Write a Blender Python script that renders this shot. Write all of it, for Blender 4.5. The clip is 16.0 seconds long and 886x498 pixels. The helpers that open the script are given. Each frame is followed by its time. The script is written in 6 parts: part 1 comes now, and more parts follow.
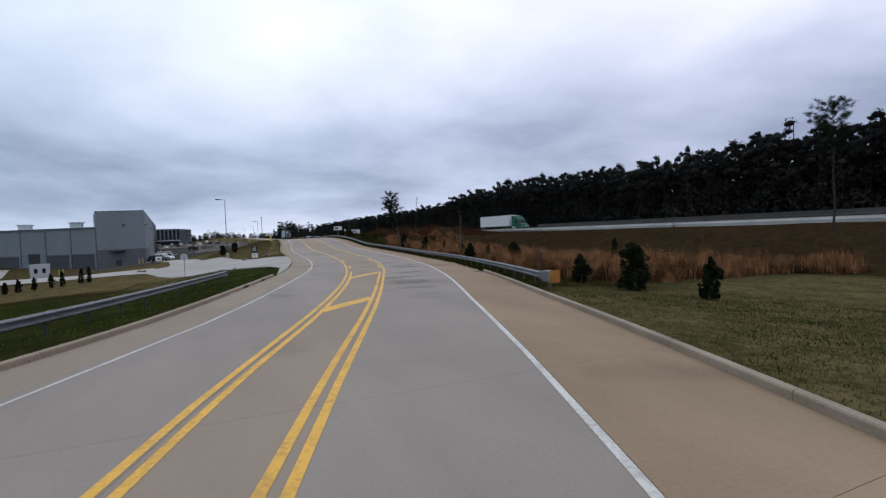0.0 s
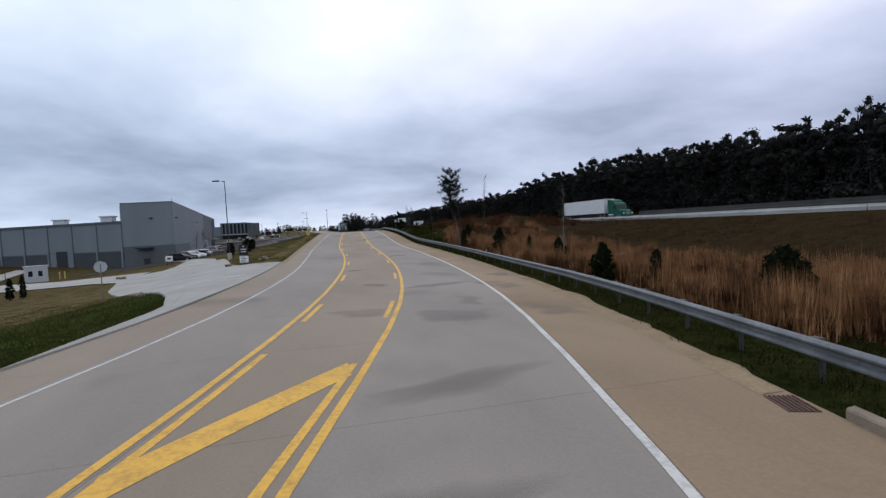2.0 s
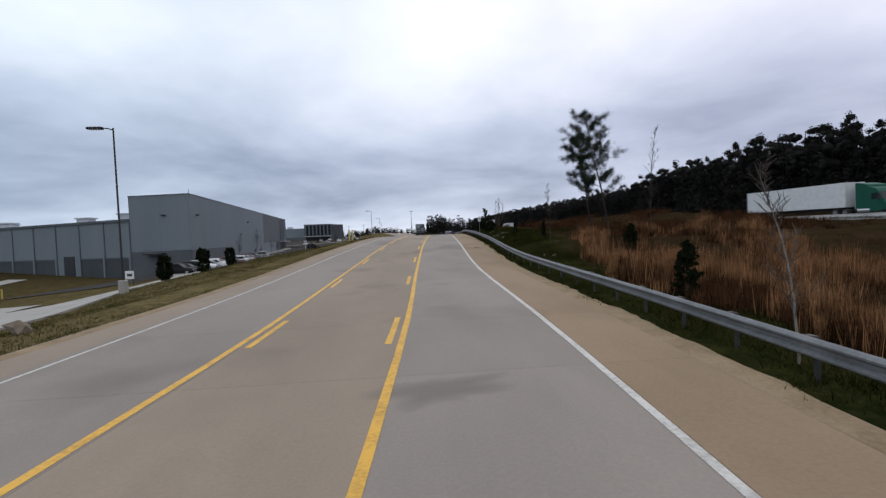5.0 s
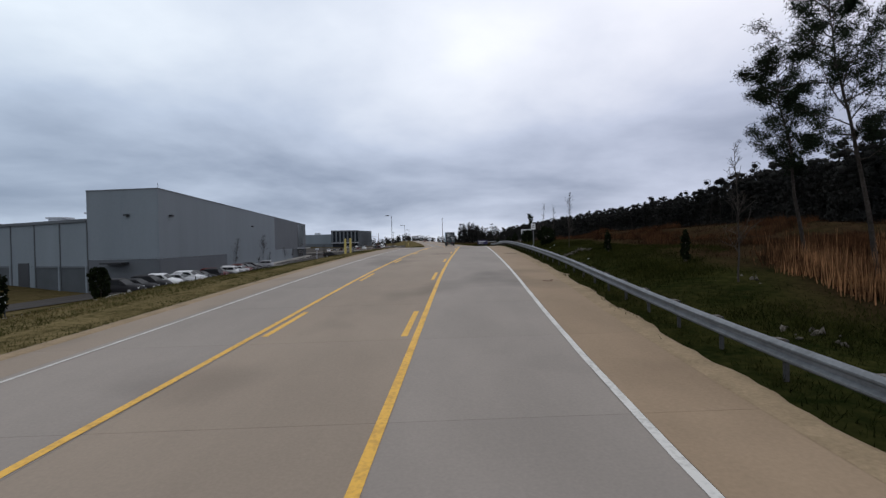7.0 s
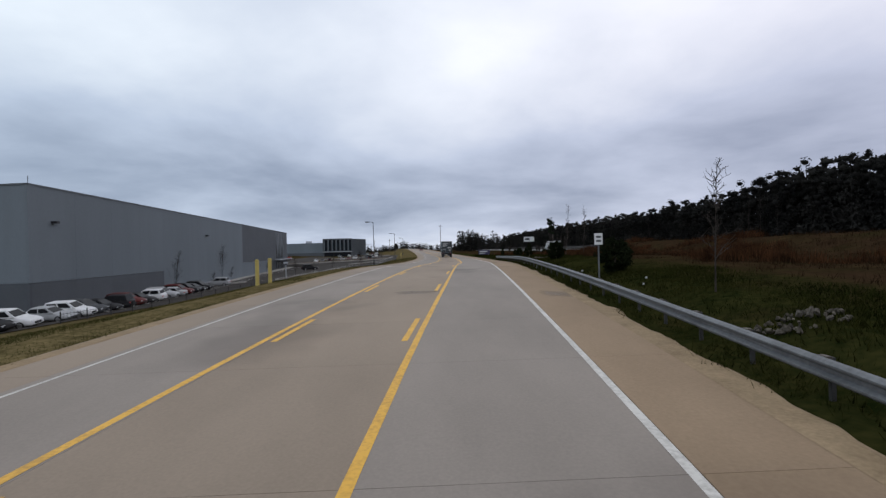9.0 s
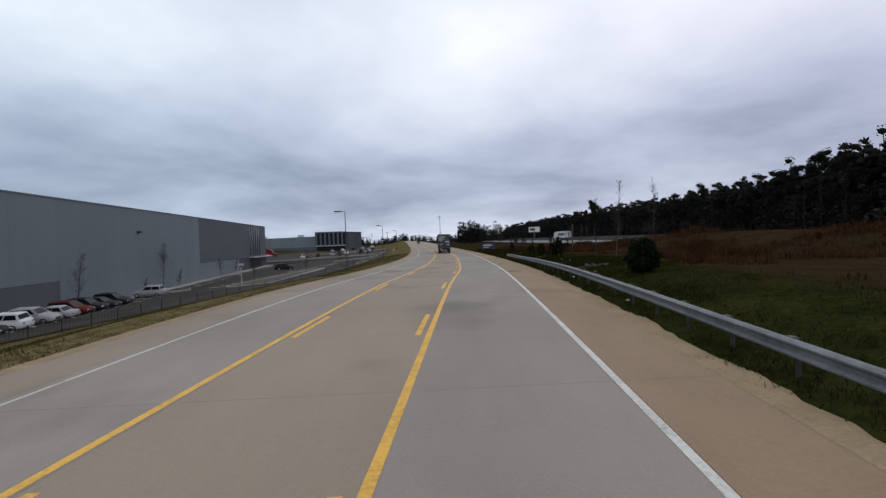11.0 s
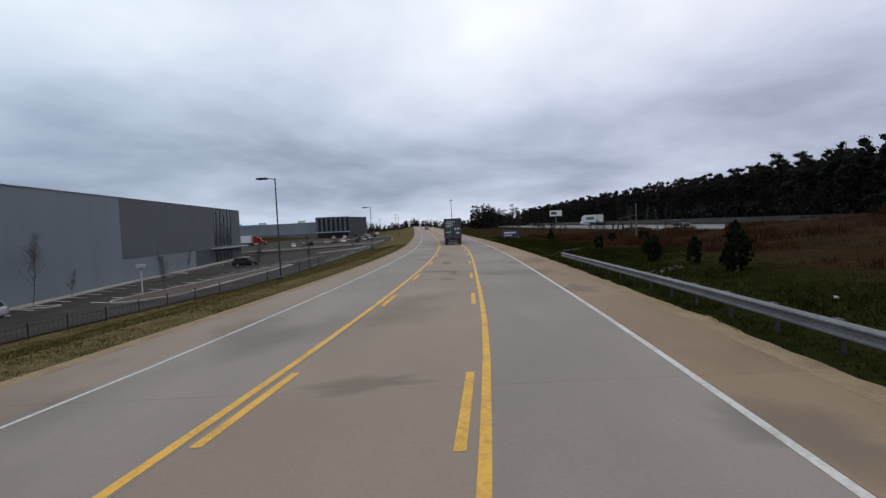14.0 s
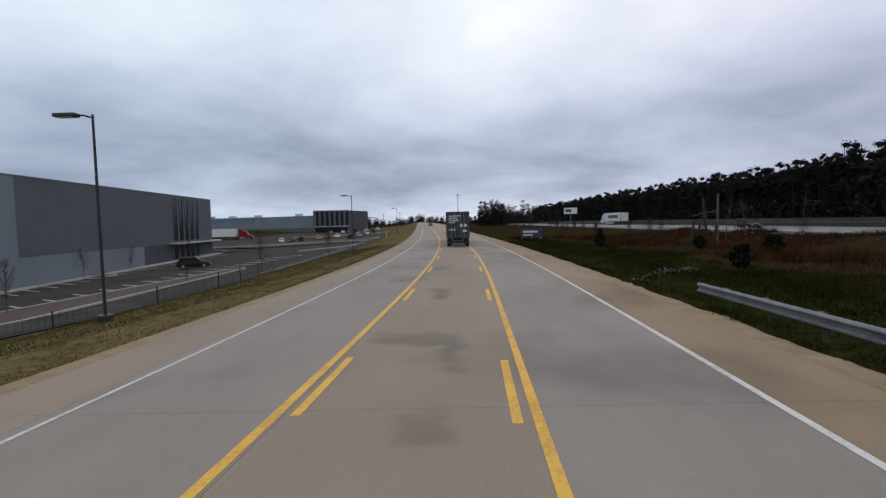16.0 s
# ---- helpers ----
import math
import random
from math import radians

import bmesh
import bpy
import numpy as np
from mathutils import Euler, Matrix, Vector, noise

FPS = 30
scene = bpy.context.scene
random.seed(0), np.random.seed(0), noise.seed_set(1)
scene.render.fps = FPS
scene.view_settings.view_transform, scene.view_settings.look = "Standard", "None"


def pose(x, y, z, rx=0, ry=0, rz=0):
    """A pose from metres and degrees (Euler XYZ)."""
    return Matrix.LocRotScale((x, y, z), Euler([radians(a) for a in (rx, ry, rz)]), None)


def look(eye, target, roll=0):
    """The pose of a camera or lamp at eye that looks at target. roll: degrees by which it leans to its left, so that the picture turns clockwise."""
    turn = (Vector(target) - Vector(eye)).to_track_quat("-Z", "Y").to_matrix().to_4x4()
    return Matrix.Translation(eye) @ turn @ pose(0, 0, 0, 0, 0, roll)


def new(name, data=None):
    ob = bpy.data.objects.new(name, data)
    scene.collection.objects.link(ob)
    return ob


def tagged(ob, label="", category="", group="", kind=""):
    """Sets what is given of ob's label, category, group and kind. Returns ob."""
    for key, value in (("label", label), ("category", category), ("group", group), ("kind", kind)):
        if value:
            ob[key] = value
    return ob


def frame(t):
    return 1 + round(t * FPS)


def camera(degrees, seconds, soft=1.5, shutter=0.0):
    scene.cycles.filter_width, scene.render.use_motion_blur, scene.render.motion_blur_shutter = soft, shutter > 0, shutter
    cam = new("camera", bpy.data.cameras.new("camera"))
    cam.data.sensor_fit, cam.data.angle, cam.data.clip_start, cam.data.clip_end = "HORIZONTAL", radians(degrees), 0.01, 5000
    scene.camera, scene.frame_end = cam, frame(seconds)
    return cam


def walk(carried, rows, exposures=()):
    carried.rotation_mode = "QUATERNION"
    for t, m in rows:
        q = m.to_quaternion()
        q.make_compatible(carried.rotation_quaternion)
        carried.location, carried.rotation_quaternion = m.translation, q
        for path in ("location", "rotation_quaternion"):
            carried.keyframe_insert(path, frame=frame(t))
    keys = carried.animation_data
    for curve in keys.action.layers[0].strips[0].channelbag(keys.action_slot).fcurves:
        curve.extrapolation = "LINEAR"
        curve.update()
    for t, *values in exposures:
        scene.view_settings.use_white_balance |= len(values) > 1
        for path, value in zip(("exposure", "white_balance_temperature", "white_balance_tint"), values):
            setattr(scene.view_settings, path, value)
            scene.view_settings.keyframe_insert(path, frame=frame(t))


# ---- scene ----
cam = camera(85.3, 16.0, soft=1.35)
PATH = [
    (0.0, 0.10, 0.00, 3.10, -2.09, 2.25, -24.07),
    (0.5, 2.64, 5.76, 3.10, -2.54, 2.92, -22.28),
    (1.0, 5.00, 11.60, 3.08, -2.87, 3.07, -20.37),
    (1.5, 7.14, 17.58, 3.04, -2.94, 3.04, -18.23),
    (2.0, 9.07, 23.69, 2.99, -2.78, 2.89, -16.03),
    (2.5, 10.79, 29.87, 2.96, -2.59, 2.81, -13.90),
    (3.0, 12.20, 36.03, 2.93, -2.53, 2.80, -11.82),
    (3.5, 13.39, 42.05, 2.88, -2.13, 3.10, -9.92),
    (4.0, 14.50, 47.85, 2.87, -2.12, 2.95, -8.32),
    (4.5, 15.39, 53.40, 2.90, -2.10, 2.70, -6.93),
    (5.0, 16.11, 58.72, 2.93, -1.95, 2.46, -5.54),
    (5.5, 16.67, 63.87, 2.99, -1.66, 2.22, -4.10),
    (6.0, 17.10, 68.90, 3.06, -1.29, 1.95, -2.77),
    (6.5, 17.46, 73.87, 3.17, -0.94, 1.61, -1.83),
    (7.0, 17.81, 78.82, 3.29, -0.83, 1.28, -1.74),
    (7.5, 18.23, 83.80, 3.49, -0.35, 1.06, -1.82),
    (8.0, 18.63, 88.73, 3.69, 0.19, 1.21, -1.82),
    (8.5, 19.05, 93.69, 3.92, 0.17, 1.46, -1.79),
    (9.0, 19.39, 98.72, 4.15, 0.03, 1.50, -1.83),
    (9.5, 19.81, 103.78, 4.36, -0.17, 1.76, -2.08),
    (10.0, 20.24, 108.83, 4.54, -0.42, 2.03, -2.23),
    (10.5, 20.66, 113.86, 4.71, -0.70, 2.22, -2.10),
    (11.0, 21.02, 118.82, 4.84, -1.02, 2.31, -1.70),
    (11.5, 21.33, 123.69, 4.95, -1.36, 2.34, -1.19),
    (12.0, 21.53, 128.42, 5.06, -1.69, 2.29, -0.86),
    (12.5, 21.74, 133.04, 5.10, -1.92, 2.31, -0.61),
    (13.0, 22.03, 137.61, 5.11, -2.27, 2.39, -0.48),
    (13.5, 22.30, 142.13, 5.08, -2.53, 2.52, -0.32),
    (14.0, 22.56, 146.66, 5.04, -2.73, 2.57, -0.19),
    (14.5, 22.73, 151.30, 5.04, -2.91, 2.41, -0.01),
    (15.0, 22.83, 156.06, 5.04, -3.02, 2.27, 0.00),
    (15.5, 22.97, 160.77, 4.92, -3.03, 2.16, 0.04),
    (16.0, 23.17, 165.79, 4.90, -3.13, 1.47, 0.59),
]
walk(cam, [(t, pose(x, y, z, 90 + tilt, lean, turn)) for t, x, y, z, tilt, lean, turn in PATH],
     [(0.0, 0.08, 6050, 10), (2.0, 0.12, 6100, 10), (4.2, 0.18, 6350, 10), (6.4, -0.03, 6350, 10), (16.0, -0.03, 6350, 10)])

# ---- sky and light ----
world = bpy.data.worlds.new("overcast")
scene.world = world
world.use_nodes = True
wn, wl = world.node_tree.nodes, world.node_tree.links
wn.clear()


def wnode(kind, **values):
    n = wn.new(kind)
    for k, v in values.items():
        n.inputs[k].default_value = v
    return n


def wmath(op, a, b=0.5):
    n = wn.new("ShaderNodeMath")
    n.operation = op
    for i, v in enumerate((a, b)):
        if isinstance(v, (int, float)):
            n.inputs[i].default_value = v
        else:
            wl.new(v, n.inputs[i])
    return n.outputs[0]


sky_dir = wn.new("ShaderNodeTexCoord")
split = wn.new("ShaderNodeSeparateXYZ")
wl.new(sky_dir.outputs["Generated"], split.inputs[0])
height = wmath("MAXIMUM", split.outputs[2], 0.0)
spread = wmath("ADD", height, 0.2)
flat = wn.new("ShaderNodeCombineXYZ")
wl.new(wmath("DIVIDE", split.outputs[0], spread), flat.inputs[0])
wl.new(wmath("DIVIDE", split.outputs[1], spread), flat.inputs[1])
layers = wnode("ShaderNodeTexNoise", Scale=0.8, Detail=7.0, Roughness=0.52, Distortion=0.2)
wl.new(flat.outputs[0], layers.inputs["Vector"])
broad = wnode("ShaderNodeTexNoise", Scale=0.3, Detail=2.5, Roughness=0.45, Distortion=0.1)
wl.new(flat.outputs[0], broad.inputs["Vector"])
mixed = wmath("ADD", wmath("MULTIPLY", layers.outputs[0], 0.5), wmath("MULTIPLY", broad.outputs[0], 0.5))


def step_up(v, a, b):
    n = wn.new("ShaderNodeMapRange")
    n.interpolation_type = "SMOOTHSTEP"
    n.inputs["From Min"].default_value, n.inputs["From Max"].default_value = a, b
    wl.new(v, n.inputs["Value"])
    return n.outputs[0]


# a grey bank of cloud low down, a paler gap under it, brightening overhead
bank_shade = wmath("MULTIPLY", wmath("MULTIPLY", step_up(height, 0.025, 0.075), step_up(height, 0.3, 0.09)), -0.085)
lift = wmath("ADD", wmath("ADD", mixed, bank_shade), wmath("ADD", wmath("MULTIPLY", step_up(height, 0.1, 0.42), 0.17), 0.025))
cloud = wn.new("ShaderNodeValToRGB")
cloud.color_ramp.elements[0].position, cloud.color_ramp.elements[0].color = 0.36, (0.232, 0.277, 0.372, 1)
cloud.color_ramp.elements[1].position, cloud.color_ramp.elements[1].color = 0.72, (0.925, 0.953, 1.0, 1)
mid = cloud.color_ramp.elements.new(0.52)
mid.color = (0.518, 0.574, 0.69, 1)
wl.new(lift, cloud.inputs[0])
blue = wn.new("ShaderNodeTexSky")
blue.sky_type, blue.sun_disc = "NISHITA", False
blue.sun_elevation, blue.sun_rotation = radians(48), radians(20)
clear = wnode("ShaderNodeBackground", Strength=0.05)
wl.new(blue.outputs[0], clear.inputs[0])
veil = wnode("ShaderNodeBackground", Strength=1.12)
side = wn.new("ShaderNodeMapRange")
side.inputs["From Min"].default_value, side.inputs["From Max"].default_value = -0.7, 0.7
wl.new(split.outputs[0], side.inputs["Value"])
cast = wn.new("ShaderNodeMix")
cast.data_type = "RGBA"
cast.inputs["A"].default_value, cast.inputs["B"].default_value = (0.955, 1.005, 1.01, 1), (1.04, 0.985, 1.0, 1)
wl.new(side.outputs[0], cast.inputs["Factor"])
toned = wn.new("ShaderNodeMix")
toned.data_type, toned.blend_type = "RGBA", "MULTIPLY"
toned.inputs["Factor"].default_value = 1.0
wl.new(cloud.outputs[0], toned.inputs["A"])
wl.new(cast.outputs["Result"], toned.inputs["B"])
wl.new(toned.outputs["Result"], veil.inputs[0])
over = wnode("ShaderNodeMixShader", Fac=0.94)
wl.new(clear.outputs[0], over.inputs[1])
wl.new(veil.outputs[0], over.inputs[2])
out = wn.new("ShaderNodeOutputWorld")
wl.new(over.outputs[0], out.inputs[0])

sun = new("sun", bpy.data.lights.new("sun", "SUN"))
sun.data.energy, sun.data.angle, sun.data.color = 0.35, radians(60), (1.0, 0.96, 0.9)
sun.matrix_world = look((0, 0, 50), (-12, -33, 0))


# ---- materials ----
def material(name, dark, light, scale=1.0, rough=0.8, bump=0.3, metal=0.0, fine=30.0, fine_mix=0.35, vary=0.0, low=0.35, high=0.65, straw=None, stretch=None, spec=0.5, blotch=0.0):
    """A surface with stains at one scale, grain at another and fine relief. straw: a colour that the vertex attribute 'straw' blends in."""
    m = bpy.data.materials.new(name)
    m.use_nodes = True
    n, l = m.node_tree.nodes, m.node_tree.links
    p = n["Principled BSDF"]
    p.inputs["Roughness"].default_value, p.inputs["Metallic"].default_value = rough, metal
    p.inputs["Specular IOR Level"].default_value = spec
    geo = n.new("ShaderNodeNewGeometry")
    place = geo.outputs["Position"]
    if stretch:
        mp = n.new("ShaderNodeMapping")
        mp.inputs["Scale"].default_value = stretch
        l.new(place, mp.inputs[0])
        place = mp.outputs[0]
    a = n.new("ShaderNodeTexNoise")
    a.inputs["Scale"].default_value, a.inputs["Detail"].default_value, a.inputs["Roughness"].default_value = scale, 6, 0.6
    b = n.new("ShaderNodeTexNoise")
    b.inputs["Scale"].default_value, b.inputs["Detail"].default_value = fine, 4
    l.new(place, a.inputs["Vector"])
    l.new(geo.outputs["Position"], b.inputs["Vector"])
    mix = n.new("ShaderNodeMath")
    mix.operation = "MULTIPLY_ADD"
    l.new(b.outputs[0], mix.inputs[0])
    mix.inputs[1].default_value = fine_mix
    sub = n.new("ShaderNodeMath")
    sub.operation = "MULTIPLY"
    sub.inputs[1].default_value = 1 - fine_mix
    l.new(a.outputs[0], sub.inputs[0])
    l.new(sub.outputs[0], mix.inputs[2])
    ramp = n.new("ShaderNodeValToRGB")
    ramp.color_ramp.elements[0].position, ramp.color_ramp.elements[0].color = low, (*dark, 1)
    ramp.color_ramp.elements[1].position, ramp.color_ramp.elements[1].color = high, (*light, 1)
    l.new(mix.outputs[0], ramp.inputs[0])
    colour = ramp.outputs[0]
    if straw:
        at = n.new("ShaderNodeAttribute")
        at.attribute_name = "straw"
        c = n.new("ShaderNodeTexNoise")
        c.inputs["Scale"].default_value, c.inputs["Detail"].default_value = 0.35, 6
        l.new(geo.outputs["Position"], c.inputs["Vector"])
        s = n.new("ShaderNodeMath")
        s.operation = "ADD"
        l.new(at.outputs["Fac"], s.inputs[0])
        s2 = n.new("ShaderNodeMath")
        s2.operation = "MULTIPLY_ADD"
        l.new(c.outputs[0], s2.inputs[0])
        s2.inputs[1].default_value, s2.inputs[2].default_value = 1.6, -0.8
        l.new(s2.outputs[0], s.inputs[1])
        s.use_clamp = True
        t = n.new("ShaderNodeMix")
        t.data_type = "RGBA"
        l.new(s.outputs[0], t.inputs["Factor"])
        l.new(colour, t.inputs["A"])
        br = n.new("ShaderNodeValToRGB")
        br.color_ramp.elements[0].position, br.color_ramp.elements[0].color = low, (straw[0] * 0.5, straw[1] * 0.5, straw[2] * 0.5, 1)
        br.color_ramp.elements[1].position, br.color_ramp.elements[1].color = high, (*straw, 1)
        l.new(mix.outputs[0], br.inputs[0])
        l.new(br.outputs[0], t.inputs["B"])
        colour = t.outputs["Result"]
        tf = n.new("ShaderNodeAttribute")
        tf.attribute_name = "turf"
        tm = n.new("ShaderNodeMix")
        tm.data_type = "RGBA"
        l.new(tf.outputs["Fac"], tm.inputs["Factor"])
        l.new(colour, tm.inputs["A"])
        tr = n.new("ShaderNodeValToRGB")
        tr.color_ramp.elements[0].position, tr.color_ramp.elements[0].color = low, (0.05, 0.042, 0.018, 1)
        tr.color_ramp.elements[1].position, tr.color_ramp.elements[1].color = high, (0.145, 0.114, 0.056, 1)
        l.new(mix.outputs[0], tr.inputs[0])
        l.new(tr.outputs[0], tm.inputs["B"])
        colour = tm.outputs["Result"]
    if blotch:
        g = n.new("ShaderNodeTexNoise")
        g.inputs["Scale"].default_value, g.inputs["Detail"].default_value = 0.16, 3
        mq = n.new("ShaderNodeMapping")
        mq.inputs["Scale"].default_value = (1.0, 0.8, 0.0)
        l.new(geo.outputs["Position"], mq.inputs[0])
        l.new(mq.outputs[0], g.inputs["Vector"])
        gr = n.new("ShaderNodeMapRange")
        gr.inputs["From Min"].default_value, gr.inputs["From Max"].default_value, gr.inputs["To Max"].default_value = 0.57, 0.68, blotch
        l.new(g.outputs[0], gr.inputs["Value"])
        gm = n.new("ShaderNodeMix")
        gm.data_type, gm.blend_type = "RGBA", "MULTIPLY"
        gm.inputs["B"].default_value = (0.66, 0.65, 0.65, 1)
        l.new(gr.outputs[0], gm.inputs["Factor"])
        l.new(colour, gm.inputs["A"])
        colour = gm.outputs["Result"]
    if vary:
        info = n.new("ShaderNodeObjectInfo")
        isl = n.new("ShaderNodeMath")
        isl.operation = "ADD"
        l.new(info.outputs["Random"], isl.inputs[0])
        l.new(geo.outputs["Random Per Island"], isl.inputs[1])
        fr = n.new("ShaderNodeMath")
        fr.operation = "FRACT"
        l.new(isl.outputs[0], fr.inputs[0])
        sc = n.new("ShaderNodeMath")
        sc.operation = "MULTIPLY_ADD"
        l.new(fr.outputs[0], sc.inputs[0])
        sc.inputs[1].default_value, sc.inputs[2].default_value = 2 * vary, 1 - vary
        hs = n.new("ShaderNodeHueSaturation")
        l.new(colour, hs.inputs["Color"])
        l.new(sc.outputs[0], hs.inputs["Value"])
        colour = hs.outputs[0]
    l.new(colour, p.inputs["Base Color"])
    if bump:
        bp = n.new("ShaderNodeBump")
        bp.inputs["Strength"].default_value, bp.inputs["Distance"].default_value = bump, 0.02
        l.new(mix.outputs[0], bp.inputs["Height"])
        l.new(bp.outputs[0], p.inputs["Normal"])
    return m


def plain(name, colour, rough=0.5, metal=0.0, emit=0.0, spec=0.5):
    """A plain painted or moulded surface with slight dirt."""
    d = tuple(c * 0.82 for c in colour)
    m = material(name, d, colour, 2.2, rough, 0.05, metal, 40, 0.3, spec=spec)
    if emit:
        p = m.node_tree.nodes["Principled BSDF"]
        p.inputs["Emission Color"].default_value, p.inputs["Emission Strength"].default_value = (*colour, 1), emit
    return m


LANE = material("lane_concrete", (0.178, 0.155, 0.134), (0.257, 0.223, 0.193), 0.35, 0.85, 0.25, fine=22, fine_mix=0.3, low=0.3, high=0.7, stretch=(1, 0.35, 1), spec=0.3, vary=0.025, blotch=0.8)
TURN = material("turn_lane_concrete", (0.186, 0.148, 0.112), (0.268, 0.214, 0.163), 0.3, 0.85, 0.25, fine=22, fine_mix=0.3, low=0.3, high=0.7, stretch=(1, 0.4, 1), spec=0.3, vary=0.025, blotch=0.8)
SHOULDER = material("shoulder_concrete", (0.18, 0.126, 0.079), (0.278, 0.202, 0.132), 0.3, 0.9, 0.3, fine=18, fine_mix=0.3, low=0.3, high=0.7, stretch=(1, 0.4, 1), spec=0.25, vary=0.03, blotch=0.8)
KERB = material("kerb_concrete", (0.17, 0.132, 0.097), (0.28, 0.222, 0.166), 0.8, 0.9, 0.4, fine=25, vary=0.05)
JOINT = plain("joint_sealant", (0.13, 0.115, 0.1), 0.9)
APRON = material("driveway_concrete", (0.235, 0.225, 0.205), (0.34, 0.325, 0.30), 0.25, 0.9, 0.25, fine=20, vary=0.03, spec=0.3)
STAIN = material("tyre_and_oil_stain", (0.11, 0.097, 0.084), (0.16, 0.142, 0.124), 0.9, 0.75, 0.2, fine=20)
YELLOW = material("yellow_road_paint", (0.34, 0.19, 0.035), (0.62, 0.345, 0.04), 1.6, 0.7, 0.2, fine=14, fine_mix=0.5, low=0.3, high=0.55)
WHITE = material("white_road_paint", (0.26, 0.245, 0.22), (0.5, 0.485, 0.45), 1.2, 0.7, 0.2, fine=14, fine_mix=0.5, low=0.3, high=0.55)
DUST = material("drifted_sand", (0.17, 0.122, 0.072), (0.28, 0.208, 0.128), 1.4, 0.95, 0.4, fine=16, fine_mix=0.4, spec=0.2)
ASPHALT = material("lot_asphalt", (0.032, 0.029, 0.027), (0.06, 0.055, 0.051), 0.25, 0.95, 0.3, fine=30, spec=0.03)
n_, l_ = STAIN.node_tree.nodes, STAIN.node_tree.links
thin = n_.new("ShaderNodeAttribute")
thin.attribute_name = "strength"
l_.new(thin.outputs["Fac"], n_["Principled BSDF"].inputs["Alpha"])
GROUND = material("grass_ground", (0.007, 0.011, 0.003), (0.0275, 0.027, 0.0085), 0.8, 0.95, 0.9, fine=5, fine_mix=0.5, straw=(0.036, 0.022, 0.0125), low=0.36, high=0.62, spec=0.0)
STEEL = material("galvanised_steel", (0.085, 0.091, 0.098), (0.155, 0.165, 0.176), 1.5, 0.6, 0.1, 0.35, fine=12)
RAIL_POST = material("weathered_post", (0.05, 0.042, 0.036), (0.11, 0.095, 0.082), 3, 0.85, 0.3)
PANEL = material("grey_wall_panel", (0.122, 0.145, 0.165), (0.152, 0.178, 0.201), 0.12, 0.7, 0.05, fine=3, fine_mix=0.2, stretch=(1, 1, 0.2), vary=0.02)
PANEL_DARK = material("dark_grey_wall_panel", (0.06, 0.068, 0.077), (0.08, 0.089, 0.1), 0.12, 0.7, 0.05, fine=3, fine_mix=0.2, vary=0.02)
DOCK = material("dark_dock_panel", (0.026, 0.032, 0.038), (0.042, 0.05, 0.058), 0.3, 0.7, 0.05, fine=4, fine_mix=0.2, vary=0.05)
PANEL_BASE = material("slate_base_panel", (0.06, 0.068, 0.079), (0.08, 0.089, 0.101), 0.15, 0.7, 0.05, fine=3, fine_mix=0.2, vary=0.03)
TRIM = plain("light_metal_trim", (0.42, 0.44, 0.47), 0.45, 0.3)
ROOF_EDGE = plain("grey_roof_edge", (0.1, 0.112, 0.124), 0.6)
DARK = plain("dark_bronze_metal", (0.025, 0.026, 0.03), 0.5, 0.3)
BLACK = plain("black_rubber", (0.012, 0.012, 0.013), 0.8)
GLASS = plain("dark_window_glass", (0.01, 0.013, 0.017), 0.2, spec=0.25)
CAR_GLASS = plain("tinted_car_glass", (0.006, 0.007, 0.009), 0.3, spec=0.1)
WHITE_PAINT = plain("white_paint", (0.72, 0.73, 0.74), 0.45)
YELLOW_PAINT = plain("yellow_safety_paint", (0.45, 0.36, 0.1), 0.6)
CHROME = plain("bright_metal", (0.5, 0.5, 0.52), 0.3, 0.9)
RED_LENS = plain("red_lamp_lens", (0.35, 0.02, 0.015), 0.3)
RUST = material("rusted_iron", (0.07, 0.03, 0.018), (0.14, 0.07, 0.045), 6, 0.9, 0.4)
LIMESTONE = material("pale_riprap_stone", (0.024, 0.019, 0.014), (0.125, 0.109, 0.086), 5, 0.9, 0.6, fine=18, low=0.4, high=0.66, vary=0.35)
SOIL = material("bare_red_soil", (0.03, 0.019, 0.012), (0.068, 0.044, 0.028), 1.2, 0.95, 0.7, fine=9, fine_mix=0.5)
BARK = material("grey_brown_bark", (0.045, 0.036, 0.03), (0.12, 0.1, 0.085), 8, 0.95, 0.6, spec=0.1)
DARK_BARK = material("dark_pine_bark", (0.018, 0.015, 0.013), (0.05, 0.042, 0.036), 8, 0.95, 0.6, spec=0.1)
PALE_BARK = material("pale_bare_bark", (0.12, 0.105, 0.09), (0.26, 0.235, 0.21), 6, 0.95, 0.5, spec=0.1)
NEEDLE = material("pine_needles", (0.007, 0.011, 0.007), (0.022, 0.03, 0.017), 0.8, 0.9, 0.0, fine=6, vary=0.35, spec=0.0)
CEDAR = material("dark_evergreen_leaf", (0.005, 0.008, 0.004), (0.018, 0.023, 0.011), 1.5, 0.9, 0.0, fine=8, vary=0.35, spec=0.0)
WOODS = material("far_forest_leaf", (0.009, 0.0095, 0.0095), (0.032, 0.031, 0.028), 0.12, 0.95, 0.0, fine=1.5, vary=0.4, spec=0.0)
SEDGE = material("dry_broom_grass", (0.024, 0.012, 0.007), (0.36, 0.185, 0.088), 0.7, 0.95, 0.0, fine=2.2, vary=0.45, low=0.4, high=0.6, spec=0.0)
BLADE = material("green_grass_blades", (0.008, 0.0115, 0.0027), (0.029, 0.0295, 0.0075), 0.6, 0.95, 0.0, fine=4, vary=0.35, spec=0.0)
